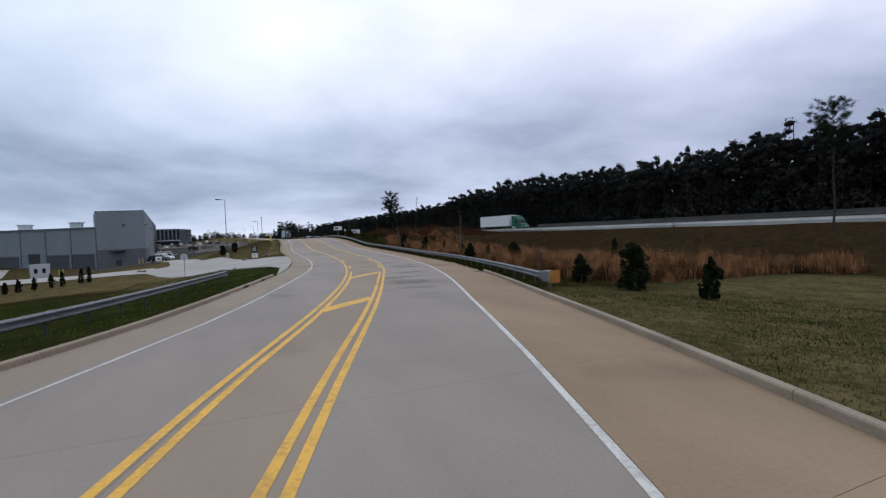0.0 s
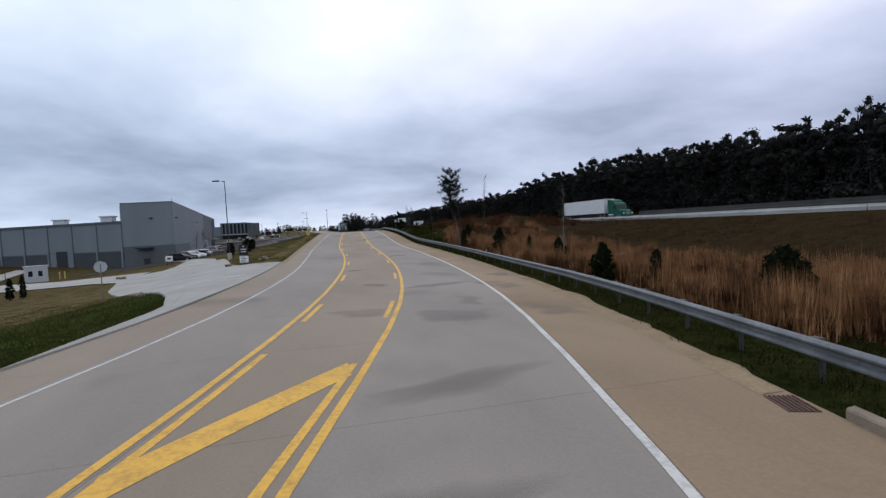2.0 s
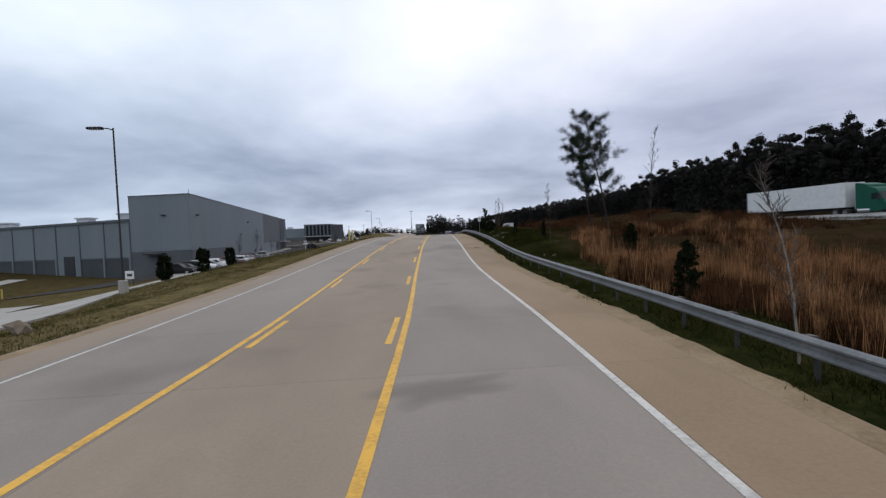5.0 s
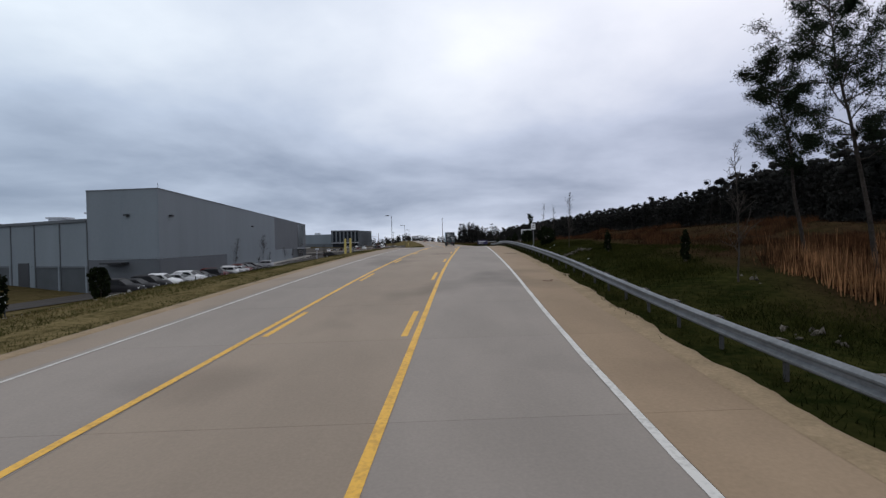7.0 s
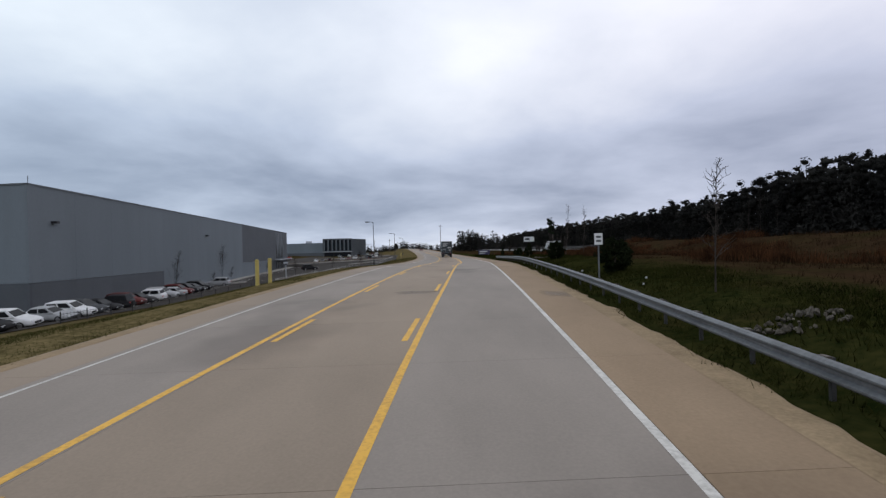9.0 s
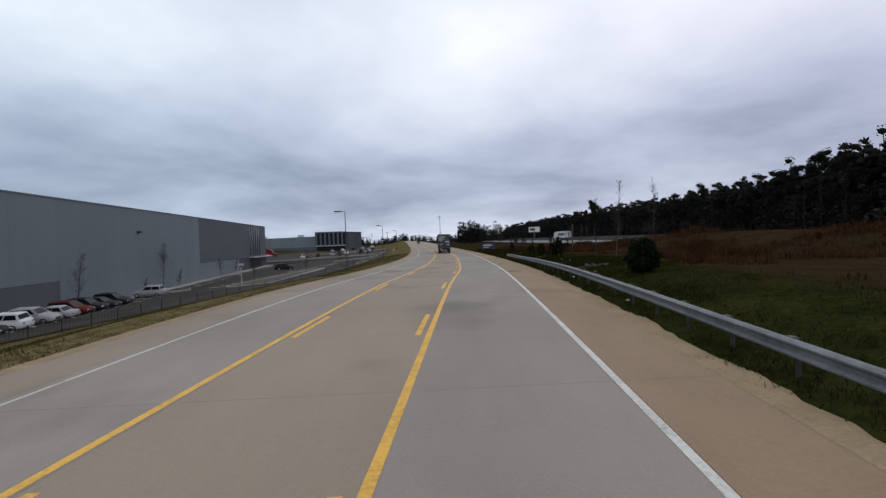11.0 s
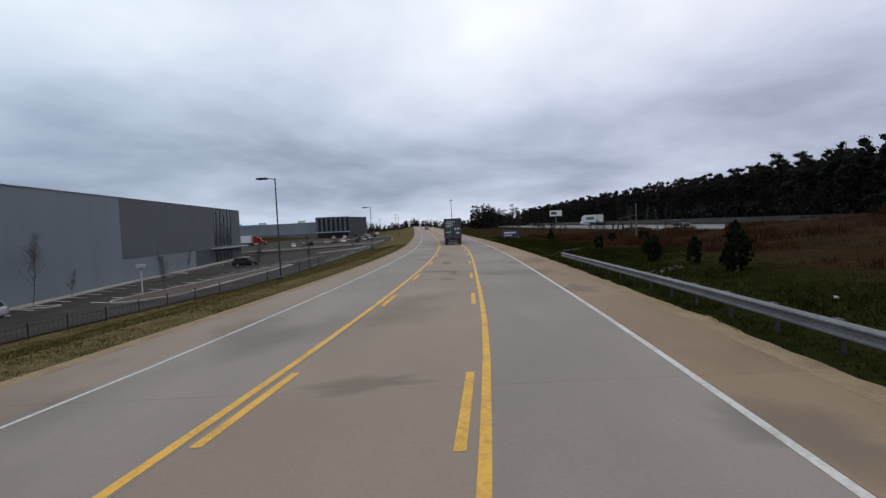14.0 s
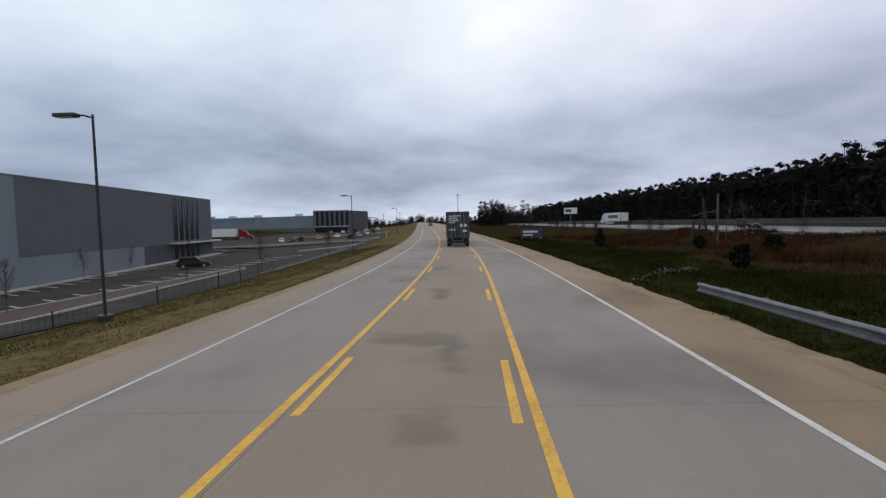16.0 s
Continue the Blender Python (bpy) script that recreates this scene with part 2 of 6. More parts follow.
LAWN_BLADE = material("lawn_blades", (0.026, 0.034, 0.009), (0.092, 0.082, 0.031), 0.35, 0.95, 0.0, fine=4, fine_mix=0.25, low=0.38, high=0.64, vary=0.3, spec=0.0)
GREEN_LAWN = material("green_lawn_blades", (0.028, 0.048, 0.01), (0.075, 0.1, 0.024), 0.35, 0.95, 0.0, fine=4, fine_mix=0.25, low=0.38, high=0.64, vary=0.3, spec=0.0)
TAN_BLADE = material("dormant_turf_blades", (0.025, 0.032, 0.009), (0.132, 0.1, 0.042), 0.22, 0.95, 0.0, fine=4, fine_mix=0.2, low=0.4, high=0.6, vary=0.3, spec=0.0)
SEDGE_BROWN = material("brown_broom_grass", (0.018, 0.01, 0.006), (0.088, 0.043, 0.022), 0.9, 0.95, 0.0, fine=3, vary=0.4, low=0.4, high=0.6, spec=0.0)
BANK_SEDGE = material("dull_red_brown_grass", (0.016, 0.0085, 0.005), (0.078, 0.036, 0.017), 0.7, 0.95, 0.0, fine=3, vary=0.4, low=0.4, high=0.6, spec=0.0)
SEDGE_DIM = material("weathered_broom_grass", (0.013, 0.0085, 0.005), (0.041, 0.0235, 0.012), 0.5, 0.95, 0.0, fine=3, vary=0.4, spec=0.0)
SCRAP = material("weathered_scrap_board", (0.15, 0.13, 0.11), (0.34, 0.3, 0.26), 3, 0.9, 0.2, fine=14)
FENCE = plain("black_fence_paint", (0.01, 0.01, 0.011), 0.7)
ORANGE = plain("orange_marker_sheeting", (0.62, 0.24, 0.02), 0.5)
# darker copy of the winter twigs, with shade put into its colour
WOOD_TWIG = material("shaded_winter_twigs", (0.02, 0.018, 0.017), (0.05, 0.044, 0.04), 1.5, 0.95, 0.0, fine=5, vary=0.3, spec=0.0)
FIELD_TWIG = material("dark_field_twigs", (0.03, 0.026, 0.023), (0.075, 0.066, 0.058), 1.5, 0.95, 0.0, fine=5, vary=0.3, spec=0.0)
TWIG = material("winter_twigs", (0.05, 0.042, 0.037), (0.12, 0.102, 0.09), 1.5, 0.95, 0.0, fine=5, vary=0.3, spec=0.1)


# ---- building tools ----
class Shape:
    """Collects faces of one mesh."""

    def __init__(self):
        self.v, self.f = [], []

    def add(self, verts, faces, m=None):
        k = len(self.v)
        self.v += [tuple(m @ Vector(p)) for p in verts] if m is not None else [tuple(p) for p in verts]
        self.f += [tuple(i + k for i in q) for q in faces]
        return self

    def box(self, x0, x1, y0, y1, z0, z1, bevel=0.0, m=None):
        if not bevel:
            v = [(x, y, z) for z in (z0, z1) for y in (y0, y1) for x in (x0, x1)]
            return self.add(v, [(0, 2, 3, 1), (4, 5, 7, 6), (0, 1, 5, 4), (2, 6, 7, 3), (0, 4, 6, 2), (1, 3, 7, 5)], m)
        b = bmesh.new()
        bmesh.ops.create_cube(b, size=1)
        for q in b.verts:
            q.co = Vector((x0 + (q.co.x + .5) * (x1 - x0), y0 + (q.co.y + .5) * (y1 - y0), z0 + (q.co.z + .5) * (z1 - z0)))
        bmesh.ops.bevel(b, geom=b.edges[:], offset=bevel, segments=2, affect="EDGES", profile=0.6)
        b.verts.index_update()
        self.add([q.co for q in b.verts], [[q.index for q in f.verts] for f in b.faces], m)
        b.free()
        return self

    def tube(self, points, radii, n=8, cap=True):
        """A round bar through points."""
        rings = []
        for i, p in enumerate(points):
            p = Vector(p)
            d = (Vector(points[min(i + 1, len(points) - 1)]) - Vector(points[max(i - 1, 0)])).normalized()
            side = d.cross(Vector((0.31, 0.83, 0.46))).normalized()
            up = d.cross(side)
            r = radii[i] if hasattr(radii, "__len__") else radii
            rings.append([p + side * math.cos(2 * math.pi * j / n) * r + up * math.sin(2 * math.pi * j / n) * r for j in range(n)])
        v = [q for ring in rings for q in ring]
        f = [(i * n + j, i * n + (j + 1) % n, (i + 1) * n + (j + 1) % n, (i + 1) * n + j) for i in range(len(rings) - 1) for j in range(n)]
        if cap:
            f += [tuple(range(n - 1, -1, -1)), tuple((len(rings) - 1) * n + j for j in range(n))]
        return self.add(v, f)

    def disc(self, c, r, w, axis="x", n=20, bevel=0.0):
        """A wheel-like round slab centred at c."""
        prof = [(-w / 2, r - bevel), (-w / 2 + bevel, r), (w / 2 - bevel, r), (w / 2, r - bevel)] if bevel else [(-w / 2, r), (w / 2, r)]
        v = []
        for a, q in prof:
            for j in range(n):
                s, t = q * math.cos(2 * math.pi * j / n), q * math.sin(2 * math.pi * j / n)
                v.append(Vector(c) + (Vector((a, s, t)) if axis == "x" else Vector((s, a, t)) if axis == "y" else Vector((s, t, a))))
        k = len(prof)
        f = [(i * n + j, i * n + (j + 1) % n, (i + 1) * n + (j + 1) % n, (i + 1) * n + j) for i in range(k - 1) for j in range(n)]
        f += [tuple(range(n - 1, -1, -1)), tuple((k - 1) * n + j for j in range(n))]
        return self.add(v, f)

    def extrude(self, outline, x0, x1):
        """A slab with an outline in (y, z), from x0 to x1."""
        n = len(outline)
        v = [(x0, y, z) for y, z in outline] + [(x1, y, z) for y, z in outline]
        f = [tuple(range(n)), tuple(range(2 * n - 1, n - 1, -1))] + [(i, n + i, n + (i + 1) % n, (i + 1) % n) for i in range(n)]
        return self.add(v, f)

    def mesh(self, name, mat, smooth=False):
        me = bpy.data.meshes.new(name)
        me.from_pydata(self.v, [], self.f)
        me.materials.append(mat)
        me.validate()
        if smooth:
            me.polygons.foreach_set("use_smooth", [True] * len(me.polygons))
        me.update()
        return me


def fix_normals(me):
    b = bmesh.new()
    b.from_mesh(me)
    bmesh.ops.recalc_face_normals(b, faces=b.faces[:])
    b.to_mesh(me)
    b.free()


def part(name, shape, mat, parent, label="", at=None, smooth=False):
    """One mesh under a thing or part."""
    me = shape.mesh(name, mat, smooth) if isinstance(shape, Shape) else shape
    ob = new(name, me)
    ob.parent = parent
    if at is not None:
        ob.matrix_basis = at
    return tagged(ob, label) if label else ob


def thing(name, label, category, group="", at=None, kind=""):
    ob = new(name)
    ob.empty_display_size = 0.2
    if at is not None:
        ob.matrix_basis = at
    return tagged(ob, label, category, group, kind)


def single(name, shape, mat, label, category, group="", kind="", at=None, smooth=False):
    ob = new(name, shape.mesh(name, mat, smooth) if isinstance(shape, Shape) else shape)
    if at is not None:
        ob.matrix_basis = at
    return tagged(ob, label, category, group, kind)

# ---- the lie of the land: road lines, gradient and slopes ----

def curve(ys, vs):
    """A smooth curve through the given stations."""
    ys, vs = np.array(ys, float), np.array(vs, float)
    m = np.gradient(vs, ys)
    def at(y):
        y = np.asarray(y, float)
        i = np.clip(np.searchsorted(ys, y) - 1, 0, len(ys) - 2)
        h = ys[i + 1] - ys[i]
        u = np.clip((y - ys[i]) / h, 0, 1)
        over = np.where(y < ys[0], (y - ys[0]) * m[0], np.where(y > ys[-1], (y - ys[-1]) * m[-1], 0))
        return ((2*u**3 - 3*u**2 + 1)*vs[i] + (u**3 - 2*u**2 + u)*h*m[i] + (3*u**2 - 2*u**3)*vs[i+1] + (u**3 - u**2)*h*m[i+1]) + over
    return at
YR = (-40, 0, 9, 15, 27, 40, 52, 68, 85, 105, 125, 144, 157, 172, 200, 236, 271, 340, 415, 560, 800)
white_right = curve(YR, (-16.4, 2.2, 5.8, 8.0, 12.3, 15.9, 18.0, 19.6, 20.55, 22.2, 23.9, 25.5, 26.7, 27.75, 29.0, 29.0, 27.8, 24.2, 19.8, 11.0, -4.0))
yellow_right = curve(YR, (-19.4, -1.2, 2.0, 4.2, 8.2, 12.05, 14.3, 16.0, 17.1, 18.6, 20.4, 22.1, 23.4, 24.3, 25.5, 25.5, 24.3, 20.7, 16.3, 7.5, -7.5))
yellow_left = curve(YR, (-20.6, -2.9, 0.0, 2.2, 6.0, 9.1, 11.0, 12.5, 13.25, 14.9, 16.7, 18.5, 19.75, 20.75, 22.0, 22.0, 20.8, 17.2, 12.8, 4.0, -11.0))
white_left = curve(YR, (-24.4, -6.4, -3.4, -1.0, 2.7, 6.1, 7.9, 9.0, 9.9, 12.0, 13.7, 15.4, 16.65, 17.45, 18.6, 18.6, 17.4, 13.8, 9.4, 0.6, -14.4))
edge_right = curve(YR, [float(white_right(y)) + w for y, w in zip(YR, (3.2, 3.2, 3.1, 3.0, 2.8, 2.6, 2.4, 2.3, 2.2, 2.2, 2.2, 2.2, 2.3, 2.4, 2.4, 2.5, 2.5, 2.5, 2.5, 2.5, 2.5))])
edge_left = curve(YR, [float(white_left(y)) - w for y, w in zip(YR, (2.2, 2.1, 2.0, 1.9, 1.9, 1.9, 1.9, 1.9, 1.9, 2.0, 2.2, 2.4, 2.4, 2.3, 2.2, 2.2, 2.2, 2.2, 2.2, 2.2, 2.2))])
grade = curve(YR, (0.05, 0.1, 0.12, 0.14, 0.18, 0.27, 0.37, 0.6, 0.98, 1.95, 2.6, 2.9, 2.78, 2.6, 2.45, 2.45, 2.6, 3.2, 4.0, 4.6, 5.0))
def bank(y): return np.interp(y, (0, 50, 80, 110, 180, 300), (0.028, 0.02, 0.045, 0.042, 0.036, 0.0))
def fall(x): return 0.04 * (np.clip(np.asarray(x, float), -130, 66) - 15)
def deck(x, y): return grade(y) + bank(y) * (np.asarray(x, float) - yellow_right(y)) - fall(x)
def lot(y): return np.interp(y, (0, 60, 150, 222, 300, 420), (-4.5, -5.2, -4.8, -3.4, -2.8, -1.8))
def terrain(x, y):
    x = np.asarray(x, float); y = np.asarray(y, float)
    el, er = edge_left(y), edge_right(y)
    base = deck(np.clip(x, el, er), y) + fall(np.clip(x, el, er))
    dl = np.maximum(el - x, 0); dr = np.maximum(x - er, 0)
    fl = np.interp(dl, (0, 2, 8, 11, 14, 45, 400), (0, .02, .22, .37, .48, 1, 1))
    fl = fl * (1 - 0.25 * np.clip((y - 82) / 10, 0, 1) * np.clip((124 - y) / 14, 0, 1) * np.clip((15 - dl) / 5, 0, 1))
    zl = base + (lot(y) - base) * fl
    low = np.interp(y, (-40, 30, 60, 84, 94, 105, 123, 170, 200, 260), (-0.3, -0.1, -0.5, 0.9, 2.7, 3.6, 4.1, 4.0, 3.5, 3.0))
    fr = np.interp(dr, (0, 0.8, 2.5, 8, 16, 34), (0, 0.0, .15, .7, 1, 1))
    fr = fr + (np.interp(dr, (0, 0.8, 2.5, 5, 8, 16), (0, 0.05, .5, .8, .9, 1)) - fr) * np.clip((y - 82) / 13, 0, 1)
    zr = base + (low - base) * fr
    hw = np.clip((x - 46) / 20, 0, 1); hw = hw * hw * (3 - 2 * hw)
    zr = zr + (4.6 - zr) * hw * (dr > 20)
    zr = zr + 2.0 * np.exp(-((x - 54) / 6.0) ** 2) * np.clip((y - 100) / 25, 0, 1) * np.clip((212 - y) / 25, 0, 1)
    zr = zr + np.clip((x - 92) / 160, 0, 1) * 16
    return np.where(x < el, zl, np.where(x > er, zr, base)) - fall(x)


# ---- ground and road ----
def stations(y0, y1, step):
    return list(np.linspace(y0, y1, max(2, int(round((y1 - y0) / step)) + 1)))


def ribbon(shape, xa, xb, ys, lift, thick=0.0, over=None, n=1):
    """A strip between two lines of the plan, laid on the deck or the land."""
    rows = []
    for y in ys:
        a, b = float(xa(y)), float(xb(y))
        row = []
        for i in range(n + 1):
            x = a + (b - a) * i / n
            z = float((over or deck)(x, y)) + lift
            row.append((x, y, z))
        rows.append(row)
    v = [p for r in rows for p in r]
    w = n + 1
    f = [(j * w + i, j * w + i + 1, (j + 1) * w + i + 1, (j + 1) * w + i) for j in range(len(rows) - 1) for i in range(n)]
    if thick:
        k = len(v)
        v += [(x, y, z - thick) for x, y, z in v]
        m = len(rows)
        for j in range(m - 1):
            a, b = j * w, (j + 1) * w
            f.append((a, b, k + b, k + a))
            f.append((b + n, a + n, k + a + n, k + b + n))
        f.append(tuple([i for i in range(w)][::-1] + [k + i for i in range(w)]))
        e = (m - 1) * w
        f.append(tuple([e + i for i in range(w)] + [k + e + i for i in range(w)][::-1]))
    return shape.add(v, f)


def build_ground():
    ys = np.concatenate([np.arange(-400, -60, 40), np.arange(-60, 260, 2.0), np.arange(260, 420, 8), np.arange(420, 900, 40), np.arange(900, 4200, 300)])
    left = [2600, 1500, 800, 450, 280, 190, 140, 110, 90, 75, 62, 52, 44, 38, 33, 28, 24, 20, 17, 14, 12.5, 11, 9.5, 8, 6.8, 5.6, 4.5, 3.5, 2.6, 1.8, 1.2, 0.6, 0.0]
    right = [0.0, 0.4, 0.8, 1.2, 1.8, 2.5, 3.2, 4, 5, 6, 7, 8, 9, 10.5, 12, 14, 16, 18, 20, 22, 24, 27, 30, 33, 36, 40, 44, 48, 52, 58, 66, 76, 90, 110, 140, 200, 320, 600, 1200, 2600]
    v, straw, turf = [], [], []
    for y in ys:
        el, er = float(edge_left(y)), float(edge_right(y))
        for d in left:
            x = el - d
            paved = y > 34 and d > 2
            z = float(terrain(x, y)) + (-0.05 if paved and y < 340 else 0.10 * noise.noise((x * 0.25, y * 0.25, 0)) * min(d, 2) / 2)
            v.append((x, y, z - (0.0 if d else 0.02)))
            yy = y + min(1.0, d / 12) * 16 * noise.noise((x * 0.05, y * 0.05, 11)) + 3 * noise.noise((x * 0.2, y * 0.2, 5))
            straw.append(0.25 + 0.35 * min(1, d / 6) - 0.8 * max(0.0, min(1.0, (56 - yy) / 6)))
            turf.append(max(0.0, 1.0 - d / (16 if yy < 60 else 90)) * max(0.0, min(1.0, (yy - 50) / 8)))
        for d in right:
            x = er + d
            z = float(terrain(x, y)) + (0.12 * noise.noise((x * 0.22, y * 0.22, 3)) + 0.35 * noise.noise((x * 0.05, y * 0.05, 7)) * min(1, d / 20)) * min(d, 2) / 2 * max(0.0, min(1.0, (60 - x) / 8)) - (0.2 if 60 < x < 92 else 0)
            v.append((x, y, z - (0.0 if d else 0.02)))
            yy = y + 5 * noise.noise((x * 0.09, y * 0.09, 14))
            lawn = yy < 21
            s = -0.15 + min(1, d / 9) * 0.95 if not lawn else -0.3 + max(0, min(1, (d - 24) / 8)) * 1.0
            if 80 < y < 240:
                s = -0.15 + max(0, min(1, (d - 2.8) / 4.5)) * 1.0
            straw.append(s)
            turf.append(0.65 * max(0.0, min(1.0, (23 - yy) / 6)) * max(0.0, min(1.0, (30 - d) / 6)))
    w = len(left) + len(right)
    f = []
    for j in range(len(ys) - 1):
        for i in range(w - 1):
            if i == len(left) - 1 and -60 <= ys[j] < 800:
                continue
            f.append((j * w + i, j * w + i + 1, (j + 1) * w + i + 1, (j + 1) * w + i))
    me = bpy.data.meshes.new("ground")
    me.from_pydata(v, [], f)
    me.materials.append(GROUND)
    at = me.attributes.new("straw", "FLOAT", "POINT")
    at.data.foreach_set("value", straw)
    me.attributes.new("turf", "FLOAT", "POINT").data.foreach_set("value", turf)
    me.polygons.foreach_set("use_smooth", [True] * len(me.polygons))
    tagged(new("ground", me), "rough winter grass, green verges and rust-brown field", "ground", kind="structure")


build_ground()

road = thing("road", "concrete four-line road with tan dusty shoulders", "road", kind="structure")
bed = ribbon(Shape(), lambda y: edge_left(y) + 0.02, lambda y: edge_right(y) - 0.02, stations(-60, 800, 5), -0.03)
part("joint_bed", bed, JOINT, road, "dark sealed joints")

STRIPS = (("slab", TURN, lambda y: edge_left(y), lambda y: white_left(y) - 0.25),
          ("slab", LANE, lambda y: white_left(y) - 0.25, lambda y: yellow_left(y)),
          ("slab", TURN, lambda y: yellow_left(y), lambda y: yellow_right(y)),
          ("slab", LANE, lambda y: yellow_right(y), lambda y: white_right(y) + 0.08),
          ("slab", SHOULDER, lambda y: white_right(y) + 0.08, lambda y: edge_right(y)))


def build_slabs():
    gap = 0.004
    for name, mat, xa, xb in STRIPS:
        a, b = (lambda y, xa=xa: xa(y) + gap), (lambda y, xb=xb: xb(y) - gap)
        y = -16.0
        while y < 224:
            part(name, ribbon(Shape(), a, b, stations(y + gap, y + 4.6 - gap, 1.2), 0.0, 0.06), mat, road)
            y += 4.6
        far = Shape()
        ribbon(far, a, b, stations(-60, -16, 4), 0.0, 0.06)
        ribbon(far, a, b, stations(y, 800, 6), 0.0, 0.06)
        tagged(part("far_paving", far, mat, road), kind="stuff")


# painted lines
def line(name, centre, half, y0, y1, mat, label, lift=0.005):
    a = ribbon(Shape(), lambda y: centre(y) - half, lambda y: centre(y) + half, stations(y0, y1, 1.0 if y1 < 300 else 4), lift)
    return part(name, a, mat, road, label)


line("edge_line", white_right, 0.065, -60, 700, WHITE, "solid white edge line")
line("edge_line", white_left, 0.042, -60, 700, WHITE, "solid white edge line")
line("centre_line", lambda y: yellow_right(y) + 0.02, 0.075, -60, 700, YELLOW, "solid yellow line")
line("centre_line", lambda y: yellow_left(y) - 0.12, 0.075, -60, 700, YELLOW, "solid yellow line")
line("centre_line", lambda y: yellow_right(y) - 0.27, 0.075, -60, 24, YELLOW, "solid yellow line")
line("centre_line", lambda y: yellow_right(y) - 0.27, 0.07, 24.6, 33, YELLOW, "solid yellow line")
line("centre_line", lambda y: yellow_left(y) + 0.17, 0.075, -60, 34.5, YELLOW, "solid yellow line")
dashes = [37.6, 48.1, 58.6, 69.1, 79.6, 90.1, 100.3, 110.2, 120.5, 130.8, 141.1, 151.9, 162.8, 172.0]
while dashes[-1] < 330:
    dashes.append(dashes[-1] + 10.6)
for y in dashes:
    line("lane_dash", lambda q: yellow_right(q) - 0.27, 0.075, y, y + 3.05, YELLOW, "broken yellow line")
    line("lane_dash", lambda q: yellow_left(q) + 0.17, 0.075, y + 0.4, y + 3.45, YELLOW, "broken yellow line")


def hatch(y0, y1):
    """A slanting bar across the painted island."""
    s = Shape()
    n = 8
    v = []
    for i in range(n + 1):
        u = i / n
        q = y0 + (y1 - y0) * u
        x = float(yellow_left(q)) + 0.17 + (float(yellow_right(q)) - float(yellow_left(q)) - 0.46) * u
        for w in (-0.42, 0.42):
            v.append((x, q + w, float(deck(x, q + w)) + 0.006))
    s.add(v, [(2 * i, 2 * i + 1, 2 * i + 3, 2 * i + 2) for i in range(n)])
    part("island_bar", s, YELLOW, road, "slanting yellow bar of a painted island")


for q in ((16.5, 18.9), (29.2, 32.7)):
    hatch(*q)


# kerbs where the verge is raised
def kerb(name, line_at, side, y0, y1, parent=None, over=None):
    s = Shape()
    ys = stations(y0, y1, 0.8)
    prof = ((0, -0.05), (0, 0.115), (0.02, 0.14), (0.15, 0.15), (0.17, 0.13), (0.17, -0.1))
    v = []
    for q in ys:
        x0 = float(line_at(q))
        z0 = float((over or deck)(x0, q))
        for dx, dz in prof:
            v.append((x0 + side * dx, q, z0 + dz))
    k = len(prof)
    f = [(j * k + i, j * k + i + 1, (j + 1) * k + i + 1, (j + 1) * k + i) for j in range(len(ys) - 1) for i in range(k - 1)]
    f += [tuple(range(k)), tuple((len(ys) - 1) * k + i for i in range(k))[::-1]]
    s.add(v, f)
    return s


kerb_right = thing("kerb", "tan concrete kerb along the lawn", "kerb", kind="structure")
for i in range(16):
    part("kerb_stone", kerb("k", edge_right, 1, -20 + i * 3 + 0.006, -17 + i * 3 - 0.006), KERB, kerb_right)
kerb_left = thing("kerb", "tan concrete kerb along the lawn", "kerb", kind="structure")
for i in range(18):
    part("kerb_stone", kerb("k", edge_left, -1, -20 + i * 3 + 0.006, -17 + i * 3 - 0.006), KERB, kerb_left)


# sand drifted over the shoulder's outer edge, and damp stains
def sand_edge():
    for side, y0, y1 in ((1, 29, 235), (-1, 64, 235)):
        s, v, k = Shape(), [], 5
        ys = stations(y0, y1, 0.4)
        for q in ys:
            e = float(edge_right(q) if side > 0 else edge_left(q))
            w = (0.1 if side > 0 else -0.1) + 0.4 * noise.noise((q * 0.4, 5, side)) + 0.25 * noise.noise((q * 1.4, 8, side))
            for i in range(k):
                x = e + side * (-0.5 + (0.5 + max(0.05, w)) * i / (k - 1))
                base = float(deck(x, q)) if (x - e) * side < 0 else float(terrain(x, q))
                v.append((x, q, base + (0.003 if i == 0 else 0.012 + 0.006 * noise.noise((x * 3, q * 3, 1)) if i < k - 1 else -0.02)))
        s.add(v, [(j * k + i, j * k + i + 1, (j + 1) * k + i + 1, (j + 1) * k + i) for j in range(len(ys) - 1) for i in range(k - 1)])
        part("sand_edge" if side > 0 else "soil_edge", s, DUST, road, "tan sand drifted over the shoulder's edge" if side > 0 else "pale dust along the verge")


